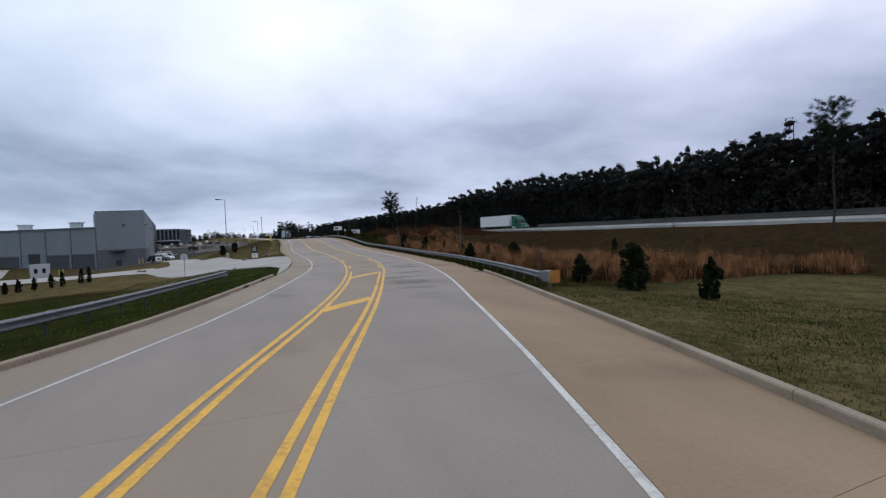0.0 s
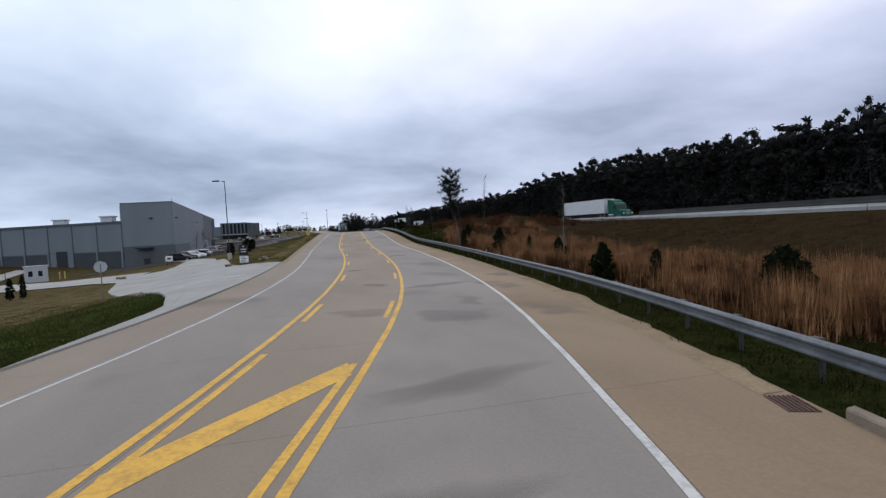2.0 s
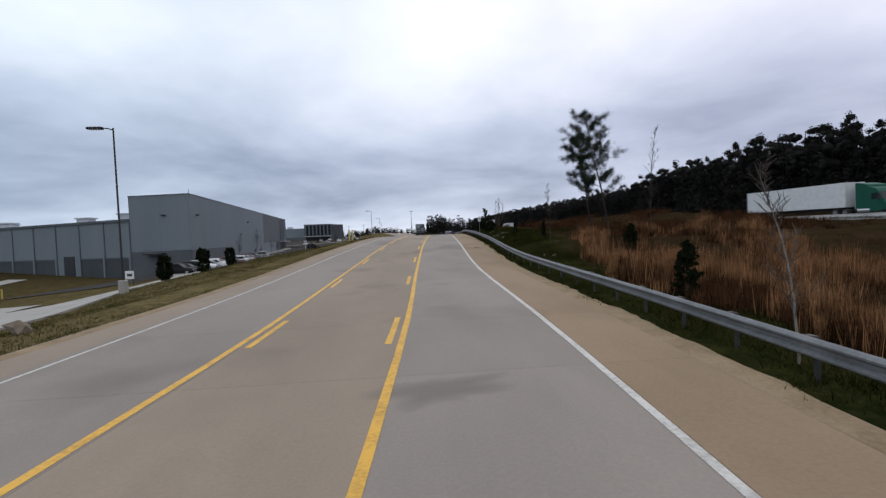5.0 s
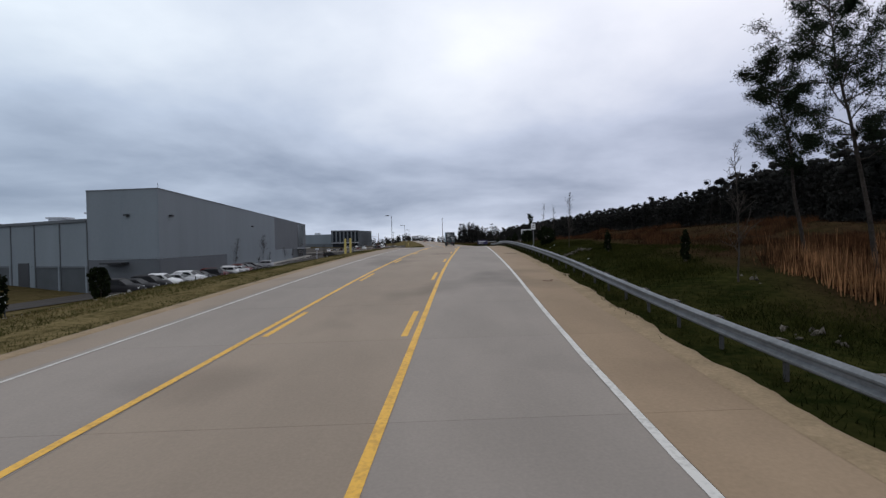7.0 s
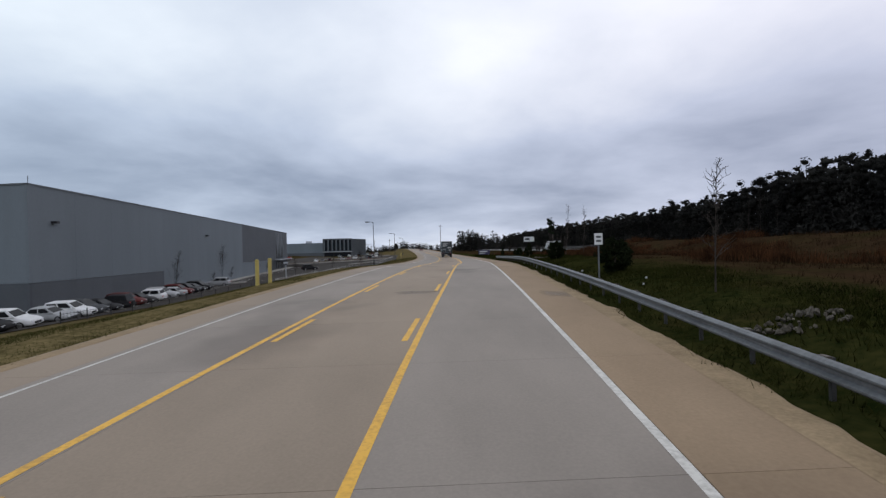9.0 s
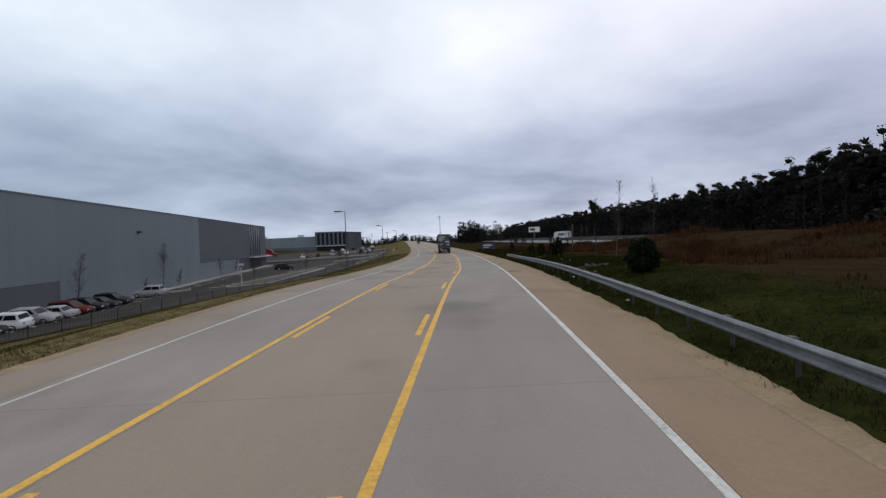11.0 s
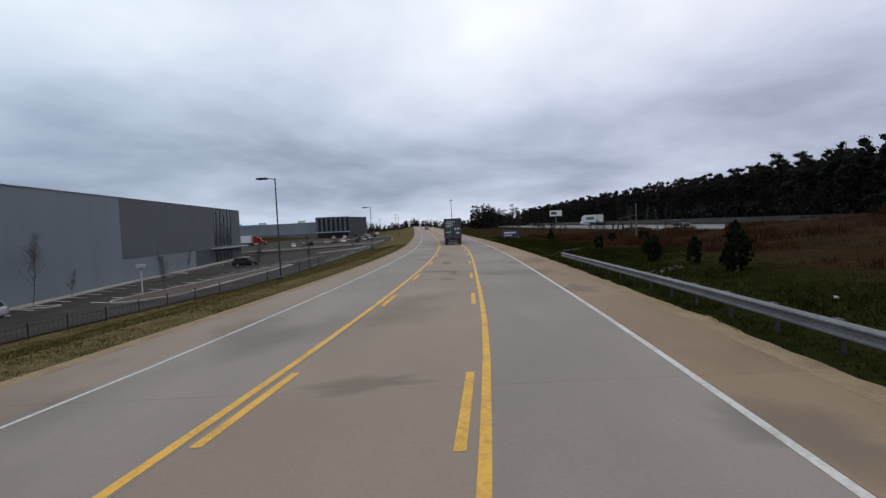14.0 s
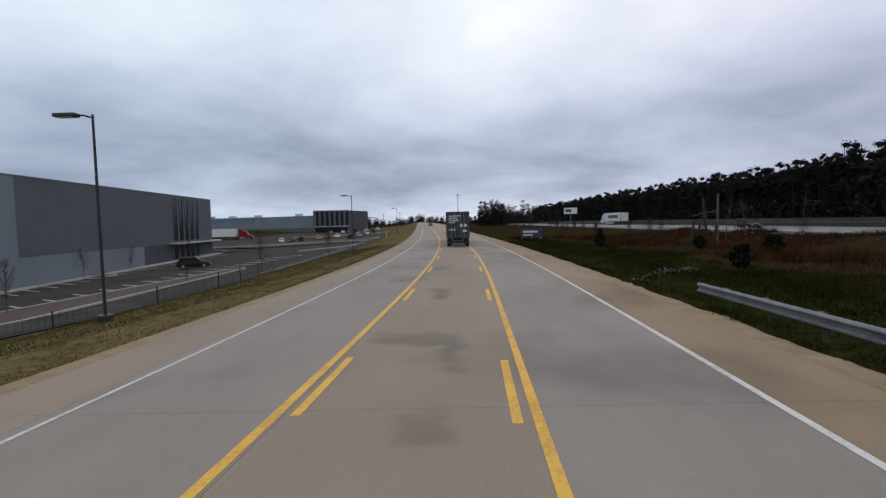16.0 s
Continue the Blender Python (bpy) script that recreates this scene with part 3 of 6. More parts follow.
def stain(x, y, rx, ry, turn, seed):
    """A faint dark patch, thinning out towards its edge."""
    v, f, w, n, rings = [], [], [], 28, (0.0, 0.4, 0.7, 1.0)
    c, s = math.cos(turn), math.sin(turn)
    for k, q in enumerate(rings):
        for i in range(n):
            a = 2 * math.pi * i / n
            r = q * (1 + 0.6 * noise.noise((math.cos(a) * 1.4 + seed * 5, math.sin(a) * 1.4, seed)) + 0.25 * noise.noise((math.cos(a) * 5, math.sin(a) * 5, seed)))
            px, py = math.cos(a) * rx * r, math.sin(a) * ry * r
            gx, gy = x + c * px - s * py, y + s * px + c * py
            v.append((gx, gy, float(deck(gx, gy)) + 0.004))
            w.append((0.36, 0.33, 0.19, 0.0)[k])
    f = [(k * n + i, k * n + (i + 1) % n, (k + 1) * n + (i + 1) % n, (k + 1) * n + i) for k in range(3) for i in range(n)]
    me = Shape().add(v, f).mesh("stain", STAIN)
    me.attributes.new("strength", "FLOAT", "POINT").data.foreach_set("value", w)
    ob = part("stain", me, None, road, "faint dark stain on the concrete")
    ob.visible_shadow = False


sand_edge()
for i, q in enumerate(((11.9, 54.0, 0.7, 0.35, 0.1), (21.2, 154.5, 1.2, 0.5, 0.2), (9.6, 27.6, 1.5, 0.6, 0.2), (11.3, 31.2, 1.7, 0.55, 0.3), (14.6, 44.5, 1.6, 0.6, 0.3), (16.6, 66.0, 1.2, 0.7, 0.2), (18.8, 120.0, 1.3, 0.6, 0.1), (18.9, 47.2, 1.1, 0.9, 0.6), (26.6, 152.0, 0.8, 1.3, 0.2), (27.9, 166.0, 0.8, 1.5, 0.1), (24.6, 118.0, 0.7, 1.2, 0.1))):
    stain(*q, i)


def blot(outline, depth, seed, soft=0.3):
    """A dark patch with an uneven but fairly sharp outline."""
    n = len(outline)
    xs, ys = [p[0] for p in outline], [p[1] for p in outline]
    gx, gy = np.arange(min(xs) - 0.5, max(xs) + 0.5, 0.13), np.arange(min(ys) - 0.5, max(ys) + 0.5, 0.16)
    v, w = [], []
    for y in gy:
        for x in gx:
            inside, near = False, 9.0
            for i in range(n):
                (ax, ay), (bx, by) = outline[i], outline[(i + 1) % n]
                if (ay > y) != (by > y) and x < ax + (y - ay) * (bx - ax) / (by - ay):
                    inside = not inside
                u = max(0.0, min(1.0, ((x - ax) * (bx - ax) + (y - ay) * (by - ay)) / ((bx - ax) ** 2 + (by - ay) ** 2)))
                near = min(near, math.hypot(x - ax - u * (bx - ax), y - ay - u * (by - ay)))
            d = (near if inside else -near) + 0.28 * noise.noise((x * 1.7, y * 1.7, seed)) + 0.1 * noise.noise((x * 6, y * 6, seed))
            q = max(0.0, min(1.0, d / soft + 0.4))
            w.append(depth * q * q * (3 - 2 * q) * (0.85 + 0.5 * noise.noise((x * 0.9, y * 0.9, seed + 7))))
            v.append((x, y, float(deck(x, y)) + 0.0045))
    k = len(gx)
    f = [(j * k + i, j * k + i + 1, (j + 1) * k + i + 1, (j + 1) * k + i) for j in range(len(gy) - 1) for i in range(k - 1)
         if max(w[j * k + i], w[j * k + i + 1], w[(j + 1) * k + i], w[(j + 1) * k + i + 1]) > 0.001]
    me = Shape().add(v, f).mesh("stain", STAIN)
    me.attributes.new("strength", "FLOAT", "POINT").data.foreach_set("value", w)
    part("stain", me, None, road, "dark damp patch on the concrete").visible_shadow = False


for i, (depth, outline) in enumerate((
        (0.42, ((12.2, 38.2), (14.2, 37.5), (13.8, 36.0), (12.0, 36.3))),
        (0.3, ((9.7, 39.2), (11.6, 39.3), (11.2, 37.8), (10.1, 38.1))),
        (0.4, ((14.4, 40.6), (15.05, 40.3), (14.4, 38.7), (13.9, 38.9))),
        (0.5, ((11.5, 46.5), (12.5, 46.0), (12.4, 44.9), (11.5, 45.5))),
        (0.5, ((21.1, 177.7), (23.5, 177.5), (23.3, 174.4), (23.0, 174.4), (22.9, 176.2), (21.4, 176.6))),
        (0.34, ((22.4, 172.4), (23.2, 172.4), (23.2, 171.5), (22.5, 171.5))),
        (0.5, ((22.4, 186.0), (23.1, 185.9), (23.1, 183.1), (22.6, 183.1))),
        (0.34, ((7.5, 22.3), (9.3, 21.9), (9.0, 20.8), (7.5, 21.4))),
        (0.32, ((8.4, 26.0), (10.3, 25.4), (9.6, 23.3), (8.0, 23.8))),
        (0.4, ((15.8, 37.4), (16.9, 37.2), (16.5, 35.7), (15.5, 35.9))),
        (0.36, ((16.3, 44.5), (17.6, 44.6), (17.9, 42.2), (16.9, 41.9))))):
    blot(outline, depth * 0.72, i, 0.42)


# ---- guard rails ----
POST_STEEL = material("dull_post_steel", (0.022, 0.022, 0.022), (0.05, 0.05, 0.05), 2, 0.8, 0.2, 0.2)


def w_beam(points, side):
    """The corrugated rail through points (x, y, z of its middle); side: where its face looks."""
    prof = [(0.0, -0.155), (0.035, -0.14), (0.08, -0.105), (0.08, -0.075), (0.01, -0.03), (0.01, 0.03), (0.08, 0.075), (0.08, 0.105), (0.035, 0.14), (0.0, 0.155)]
    back = [(a - 0.012, b) for a, b in prof][::-1]
    ring = prof + back
    k = len(ring)
    v = []
    for i, p in enumerate(points):
        a, b = points[max(i - 1, 0)], points[min(i + 1, len(points) - 1)]
        d = Vector((b[0] - a[0], b[1] - a[1], 0)).normalized()
        nrm = Vector((-d.y, d.x, 0)) * side
        for o, h in ring:
            v.append((p[0] + nrm.x * o, p[1] + nrm.y * o, p[2] + h))
    f = [(i * k + j, i * k + (j + 1) % k, (i + 1) * k + (j + 1) % k, (i + 1) * k + j) for i in range(len(points) - 1) for j in range(k)]
    f += [tuple(range(k)), tuple((len(points) - 1) * k + j for j in range(k))[::-1]]
    return Shape().add(v, f)


def guard_rail(label, xline, y0, y1, side, rise, marker=False):
    rail = thing("guard_rail", label, "guard rail")
    span = 3.8
    n = int(round((y1 - y0) / span))
    for i in range(n):
        qs = stations(y0 + (y1 - y0) * i / n, y0 + (y1 - y0) * (i + 1) / n + 0.12, 1.3)
        pts = [(float(xline(q)), q, rise(q)) for q in qs]
        me = w_beam(pts, side).mesh("rail_beam", STEEL)
        fix_normals(me)
        part("rail_beam", me, STEEL, rail)
    m = int((y1 - y0) / 1.905)
    block = Shape().box(-0.05, 0.05, -0.075, 0.075, -0.16, 0.16).mesh("spacer_block", RAIL_POST)
    post = Shape().box(-0.035, 0.035, -0.03, 0.03, -1.35, 0.13, 0.006).mesh("post", POST_STEEL)
    for i in range(m + 1):
        q = y0 + 0.3 + i * 1.905
        if q > y1:
            break
        x, z = float(xline(q)), rise(q)
        part("post", post, STEEL, rail, at=pose(x - side * -0.17, q, z))
        part("spacer_block", block, RAIL_POST, rail, at=pose(x - side * -0.07, q, z))
    return rail


def rail_r(y):
    return edge_right(y) + np.interp(y, (16, 28, 45), (0.95, 0.7, 0.45))


def rail_r_top(y):
    return float(deck(edge_right(y), y)) + 0.52


guard_rail("galvanised steel guard rail on posts along the shoulder", rail_r, 17.4, 181.0, 1, rail_r_top)


def rail_l(y):
    return edge_left(y) - np.interp(y, (0, 10, 20, 34), (2.1, 2.2, 2.4, 2.8))


guard_rail("galvanised steel guard rail on the grass verge", rail_l, -12.0, 33.5, -1, lambda y: float(terrain(float(rail_l(y)), y)) + 0.55)


# ---- highway beyond the field ----
def highway():
    hw = thing("highway", "raised concrete highway with white edge barrier", "highway", at=pose(0, 0, -2.04), kind="structure")
    ys = stations(-300, 900, 12)
    part("pavement", ribbon(Shape(), lambda y: 66.4, lambda y: 84.0, ys, 0.0, 0.3, over=lambda x, y: 4.75), HIGHWAY, hw)
    def wall(x, z0, h, w, name, mat, label):
        prof = [(-w / 2, z0 - 1.2), (-w / 2, z0 + 0.1), (-w / 2 + 0.13, z0 + 0.25), (-w / 2 + 0.18, z0 + h), (w / 2 - 0.18, z0 + h), (w / 2 - 0.13, z0 + 0.25), (w / 2, z0 + 0.1), (w / 2, z0 - 1.2)]
        for a in (*range(-300, 120, 60), *range(180, 600, 60)):
            s = Shape()
            k = len(prof)
            v = [(x + p, q, z) for q in (a, a + 59.9) for p, z in prof]
            s.add(v, [(i, (i + 1) % k, k + (i + 1) % k, k + i) for i in range(k)] + [tuple(range(k))[::-1], tuple(range(k, 2 * k))])
            part(name, s, mat, hw, label)
    wall(66.0, 4.7, 0.42, 0.6, "edge_barrier", BARRIER, "pale concrete barrier")
    wall(85.0, 5.3, 0.85, 0.7, "median_barrier", DULL_BARRIER, "weathered grey barrier")


HIGHWAY = material("worn_highway_concrete", (0.085, 0.082, 0.078), (0.14, 0.135, 0.128), 0.3, 0.9, 0.2, fine=8, stretch=(1, 0.1, 1))
DULL_BARRIER = material("grey_barrier_concrete", (0.022, 0.021, 0.02), (0.045, 0.043, 0.041), 0.3, 0.9, 0.2, fine=6)
BARRIER = material("pale_barrier_concrete", (0.24, 0.235, 0.23), (0.36, 0.355, 0.345), 0.3, 0.9, 0.2, fine=6)
highway()


# ---- warehouse ----
def wall_run(parent, a, b, z0, z1, mat, width, name="wall_panel", thick=0.25, gap=0.012, label=""):
    """Upright panels from plan point a to b, their faces to the left of the way."""
    a, b = Vector((*a, 0)), Vector((*b, 0))
    n = max(1, int(round((b - a).length / width)))
    d = (b - a) / n
    u = d.normalized()
    nrm = Vector((-u.y, u.x, 0))
    for i in range(n):
        p, q = a + d * i + u * gap / 2, a + d * (i + 1) - u * gap / 2
        s = Shape()
        v = [(*(p + nrm * t).xy, z) for z in (z0, z1) for t in (0, -thick)] + [(*(q + nrm * t).xy, z) for z in (z0, z1) for t in (0, -thick)]
        s.add(v, [(0, 4, 6, 2), (1, 3, 7, 5), (0, 1, 5, 4), (2, 6, 7, 3), (0, 2, 3, 1), (4, 5, 7, 6)])
        part(name, s, mat, parent, label)


def along(a, b, s, out=0.0):
    """The point s of the way from a to b (0 to 1), shifted out to the left."""
    a, b = Vector(a), Vector(b)
    u = (b - a).normalized()
    return a + (b - a) * s + Vector((-u.y, u.x)) * out


def block(shape, a, b, s0, s1, z0, z1, out0, out1):
    """A box on a wall that runs from a to b: between the fractions s0 and s1, standing out from out0 to out1."""
    p = [along(a, b, s, o) for s, o in ((s0, out0), (s1, out0), (s1, out1), (s0, out1))]
    v = [(*q, z) for z in (z0, z1) for q in p]
    return shape.add(v, [(3, 2, 1, 0), (4, 5, 6, 7), (0, 1, 5, 4), (1, 2, 6, 5), (2, 3, 7, 6), (3, 0, 4, 7)])


CORNER, END, BACK = (-19.9, 147.4), (-32.9, 279.4), (-30.9, 149.1)
WING = (-109.0, 187.0)
TOP = 10.1


def warehouse():
    wh = thing("warehouse", "long light grey panel warehouse with dark grey base band", "warehouse", at=pose(0, 0, 1.5))
    base = -6.2
    A, B = END, CORNER          # long wall, face to the road
    L = (Vector(B) - Vector(A)).length
    at = lambda y: (279.4 - y) / 132.0
    # core behind the panels
    core = Shape()
    start = along(A, B, 0, -0.3)
    core.add([(*p, z) for z in (base, TOP - 0.4) for p in (start, (-20.6, 148.6), (-31.5, 150.5), (-45.5, 280.0))], [(0, 1, 5, 4), (1, 2, 6, 5), (2, 3, 7, 6), (3, 0, 4, 7), (7, 6, 5, 4)])
    part("roof_deck", core, TRIM, wh, "flat pale roof")
    # long wall: light panels, a dark base to two fifths, a dark upper block towards the far end
    s_band, s_pan, s_low, s_fin = at(177), at(221.5), at(249), at(259)
    P = lambda s: tuple(along(A, B, s))
    wall_run(wh, P(s_band), B, 0.35, TOP, PANEL, 7.6)
    wall_run(wh, P(s_band), B, base, 0.32, PANEL_BASE, 7.6, label="slate grey base panel")
    wall_run(wh, P(s_pan), P(s_band), base, TOP, PANEL, 7.6)
    wall_run(wh, P(s_low), P(s_pan), 0.6, TOP, PANEL_DARK, 8.2, label="dark grey upper panel")
    wall_run(wh, P(s_low), P(s_pan), base, 0.57, PANEL, 8.2)
    wall_run(wh, P(s_fin), P(s_low), 0.6, TOP, PANEL_DARK, 6.2, label="dark grey upper panel")
    wall_run(wh, P(s_fin), P(s_low), base, 0.57, DOCK, 5.2, label="dark entrance base panel")
    wall_run(wh, A, P(s_fin), 0.6, TOP, PANEL_DARK, 13.4, thick=0.25, label="dark grey upper panel")
    wall_run(wh, A, P(s_fin), base, 0.57, DOCK, 10.2, label="dark entrance base panel")
    for i in range(5):
        s0 = (7.6 + i * 2.5) / L
        f = block(Shape(), A, B, s0, s0 + 1.6 / L, 1.2, TOP - 0.4, 0.0, 0.05)
        part("window", f, GLASS, wh, "tall dark window strip")
        g = block(Shape(), A, B, s0 - 0.2 / L, s0 - 0.05 / L, 1.1, TOP - 0.3, 0.0, 0.2)
        part("fin", g, PANEL, wh, "projecting grey fin")
        w = block(Shape(), A, B, s0, s0 + 1.5 / L, base + 2.6, 0.0, 0.0, 0.05)
        part("window", w, GLASS, wh, "tall dark window strip")
    part("canopy", block(Shape(), A, B, -0.012, s_fin + 0.004, 0.5, 0.78, 0.0, 1.6), TRIM, wh, "pale entrance canopy")
    part("parapet", block(Shape(), A, B, 0, 1, TOP, TOP + 0.18, -0.3, 0.06), ROOF_EDGE, wh, "thin metal roof edge")
    # short wall to the corner
    C = BACK
    wall_run(wh, B, C, 0.35, TOP, PANEL, 5.8)
    wall_run(wh, B, C, base, 0.32, PANEL_BASE, 5.8, label="slate grey base panel")
    part("parapet", block(Shape(), B, C, 0, 1, TOP, TOP + 0.18, -0.3, 0.06), ROOF_EDGE, wh, "thin metal roof edge")
    part("door_canopy", block(Shape(), B, C, 0.42, 0.72, -0.3, -0.05, 0.0, 1.5), DARK, wh, "dark canopy over a side door")
    part("door", block(Shape(), B, C, 0.5, 0.62, base + 1.4, base + 3.6, 0.0, 0.06), DARK, wh)
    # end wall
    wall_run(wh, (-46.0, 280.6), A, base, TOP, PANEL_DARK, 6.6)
    # wall lamps
    lamp = [(A, B, at(151.0)), (B, C, 0.42), (A, B, at(196))]
    for a, b, s in lamp:
        q = Shape()
        block(q, a, b, s - 0.002 * 132 / (Vector(b) - Vector(a)).length, s + 0.002 * 132 / (Vector(b) - Vector(a)).length, 6.45, 6.7, 0.0, 0.55)
        part("wall_light", q, DARK, wh, "dark wall-mounted light")
    # roof spike at the corner
    part("lightning_rod", Shape().tube([(-19.9, 147.5, TOP), (-19.9, 147.5, TOP + 0.9)], 0.03, 6), STEEL, wh)


def wing():
    w = thing("warehouse_wing", "lower grey warehouse wing with roof vents and dark base", "warehouse", at=pose(0, 0, 2.0))
    a, b = BACK, WING
    base, top = -6.4, 5.3
    n = 13
    for i in range(n):
        s0, s1 = i / n, (i + 1) / n
        p, q = tuple(along(a, b, s0)), tuple(along(a, b, s1))
        wall_run(w, p, q, -1.1, top, PANEL, 8)
        if i != 2:
            wall_run(w, p, q, base, -1.13, DOCK, 8, label="dark loading dock door panel")
        else:
            wall_run(w, p, q, base, -1.13, PANEL, 8)
            part("door", block(Shape(), a, b, s0 + 0.02, s0 + 0.055, base + 1, -0.6, 0, 0.08), DARK, w, "dark service door")
        part("seam_cap", block(Shape(), a, b, s0 - 0.001, s0 + 0.001, base, top, 0.0, 0.12), PANEL_DARK, w, "grey upright seam")
        if i != 2:
            part("dock_frame", block(Shape(), a, b, s0 + 0.002, s0 + 0.006, base, -1.0, 0.0, 0.16), PANEL, w, "light upright beside a dock door")
            part("dock_header", block(Shape(), a, b, s0 + 0.006, s1 - 0.002, -1.3, -1.05, 0.0, 0.1), PANEL_DARK, w)
    part("fascia", block(Shape(), a, b, 0, 1, top, top + 0.45, -0.4, 0.2), PANEL_DARK, w, "dark roof edge")
    roof = Shape().add([(*a, top + 0.4), (*b, top + 0.4), (-128, 300, top + 0.4), (-46, 280, top + 0.4)], [(3, 2, 1, 0)])
    part("roof", roof, TRIM, w)
    for s, o in ((0.14, -9), (0.34, -12), (0.62, -10), (0.7, -14)):
        p = along(a, b, s, o)
        v = Shape().box(p.x - 1.3, p.x + 1.3, p.y - 1.3, p.y + 1.3, top + 0.4, top + 2.0, 0.1)
        v.box(p.x - 1.6, p.x + 1.6, p.y - 1.6, p.y + 1.6, top + 2.0, top + 2.3, 0.05)
        part("roof_vent", v, TRIM, w, "boxy pale roof vent")


def far_warehouse():
    w = thing("distant_warehouse", "distant grey warehouse with dark glazed office corner", "warehouse", at=pose(0, 0, 2.4))
    A, B, C = (-57.0, 452.0), (-36.5, 457.0), (-30.0, 486.0)
    z0, z1 = -1.5, 11.4
    s = Shape()
    s.add([(*p, z) for z in (z0, z1) for p in (A, B, C, (-52, 490))], [(0, 1, 5, 4), (1, 2, 6, 5), (2, 3, 7, 6), (3, 0, 4, 7), (4, 5, 6, 7)])
    part("office_block", s, PANEL_DARK, w, "dark office corner block")
    for i in range(7):
        f = block(Shape(), B, A, 0.03 + i * 0.137, 0.11 + i * 0.137, 2.6, z1 - 0.7, -0.15, 0.25)
        part("window", f, GLASS, w, "tall dark window strip")
        g = block(Shape(), B, A, 0.115 + i * 0.137, 0.13 + i * 0.137, 2.4, z1, -0.15, 0.4)
        part("fin", g, PANEL, w, "projecting grey fin")
    part("ground_glazing", block(Shape(), B, A, 0.05, 0.95, z0, 1.6, -0.15, 0.2), GLASS, w)
    part("canopy", block(Shape(), B, A, 0, 1.0, 1.7, 2.2, -0.2, 2.0), TRIM, w)
    wall_run(w, C, B, z0, z1, PANEL, 7.5)
    part("parapet", block(Shape(), B, A, 0, 1, z1, z1 + 0.3, -1, 0.2), TRIM, w)
    wall_run(w, (-57, 456), (-230, 520), z0, 8.8, PANEL, 15)
    wall_run(w, (-57.5, 455.7), (-230.5, 519.7), z0, 1.5, PANEL_BASE, 30, label="slate grey base panel")
    part("blue_fascia", block(Shape(), (-57, 456), (-230, 520), 0.25, 1, 8.0, 9.1, 0, 0.4), BLUE_TRIM, w, "blue roof edge strip")
    roof = Shape().add([(-57, 456, 8.8), (-230, 520, 8.8), (-200, 700, 8.8), (-40, 640, 8.8)], [(3, 2, 1, 0)])
    part("roof", roof, TRIM, w)
    for s_ in (0.12, 0.3, 0.42, 0.55):
        p = along((-57, 456), (-230, 520), s_, -14)
        part("roof_vent", Shape().box(p.x - 2, p.x + 2, p.y - 2, p.y + 2, 8.8, 10.6, 0.1), TRIM, w)


BLUE_TRIM = plain("blue_metal_trim", (0.10, 0.26, 0.42), 0.5)
warehouse()
wing()
far_warehouse()


# ---- plants ----
def land(x, y):
    return float(terrain(x, y))


def leaf_cloud(centres, sizes, per, leaf, rs, flat=1.0, slim=1.0):
    """Small leaf-like quads scattered round centres. Returns vertices and faces as arrays."""
    c = np.repeat(np.asarray(centres, float), per, axis=0)
    s = np.repeat(np.asarray(sizes, float), per)[:, None]
    n = len(c)
    p = c + rs.normal(0, 0.45, (n, 3)) * s * np.array([1, 1, flat])
    a = rs.normal(0, 1, (n, 3))
    a /= np.linalg.norm(a, axis=1)[:, None]
    b = np.cross(a, rs.normal(0, 1, (n, 3)))
    b *= slim / (np.linalg.norm(b, axis=1)[:, None] + 1e-9)
    w = leaf * rs.uniform(0.6, 1.5, (n, 1))
    v = np.stack([p - a * w - b * w * 0.25, p + a * w * 0.2 - b * w * 0.55, p + a * w + b * w * 0.2, p - a * w * 0.1 + b * w * 0.55], axis=1).reshape(-1, 3)
    f = np.arange(4 * n).reshape(-1, 4)
    return v, f


def array_mesh(name, v, f, mat):
    me = bpy.data.meshes.new(name)
    v, f = np.asarray(v, np.float32), np.asarray(f, np.int32)
    k = f.shape[1]
    me.vertices.add(len(v))
    me.vertices.foreach_set("co", v.ravel())
    me.loops.add(f.size)
    me.loops.foreach_set("vertex_index", f.ravel())
    me.polygons.add(len(f))
    me.polygons.foreach_set("loop_start", np.arange(0, f.size, k, dtype=np.int32))
    me.materials.append(mat)
    me.update(calc_edges=True)
    return me


def gather(pieces):
    v, f, k = [], [], 0
    for a, b in pieces:
        v.append(a)
        f.append(b + k)
        k += len(a)
    return np.concatenate(v), np.concatenate(f)


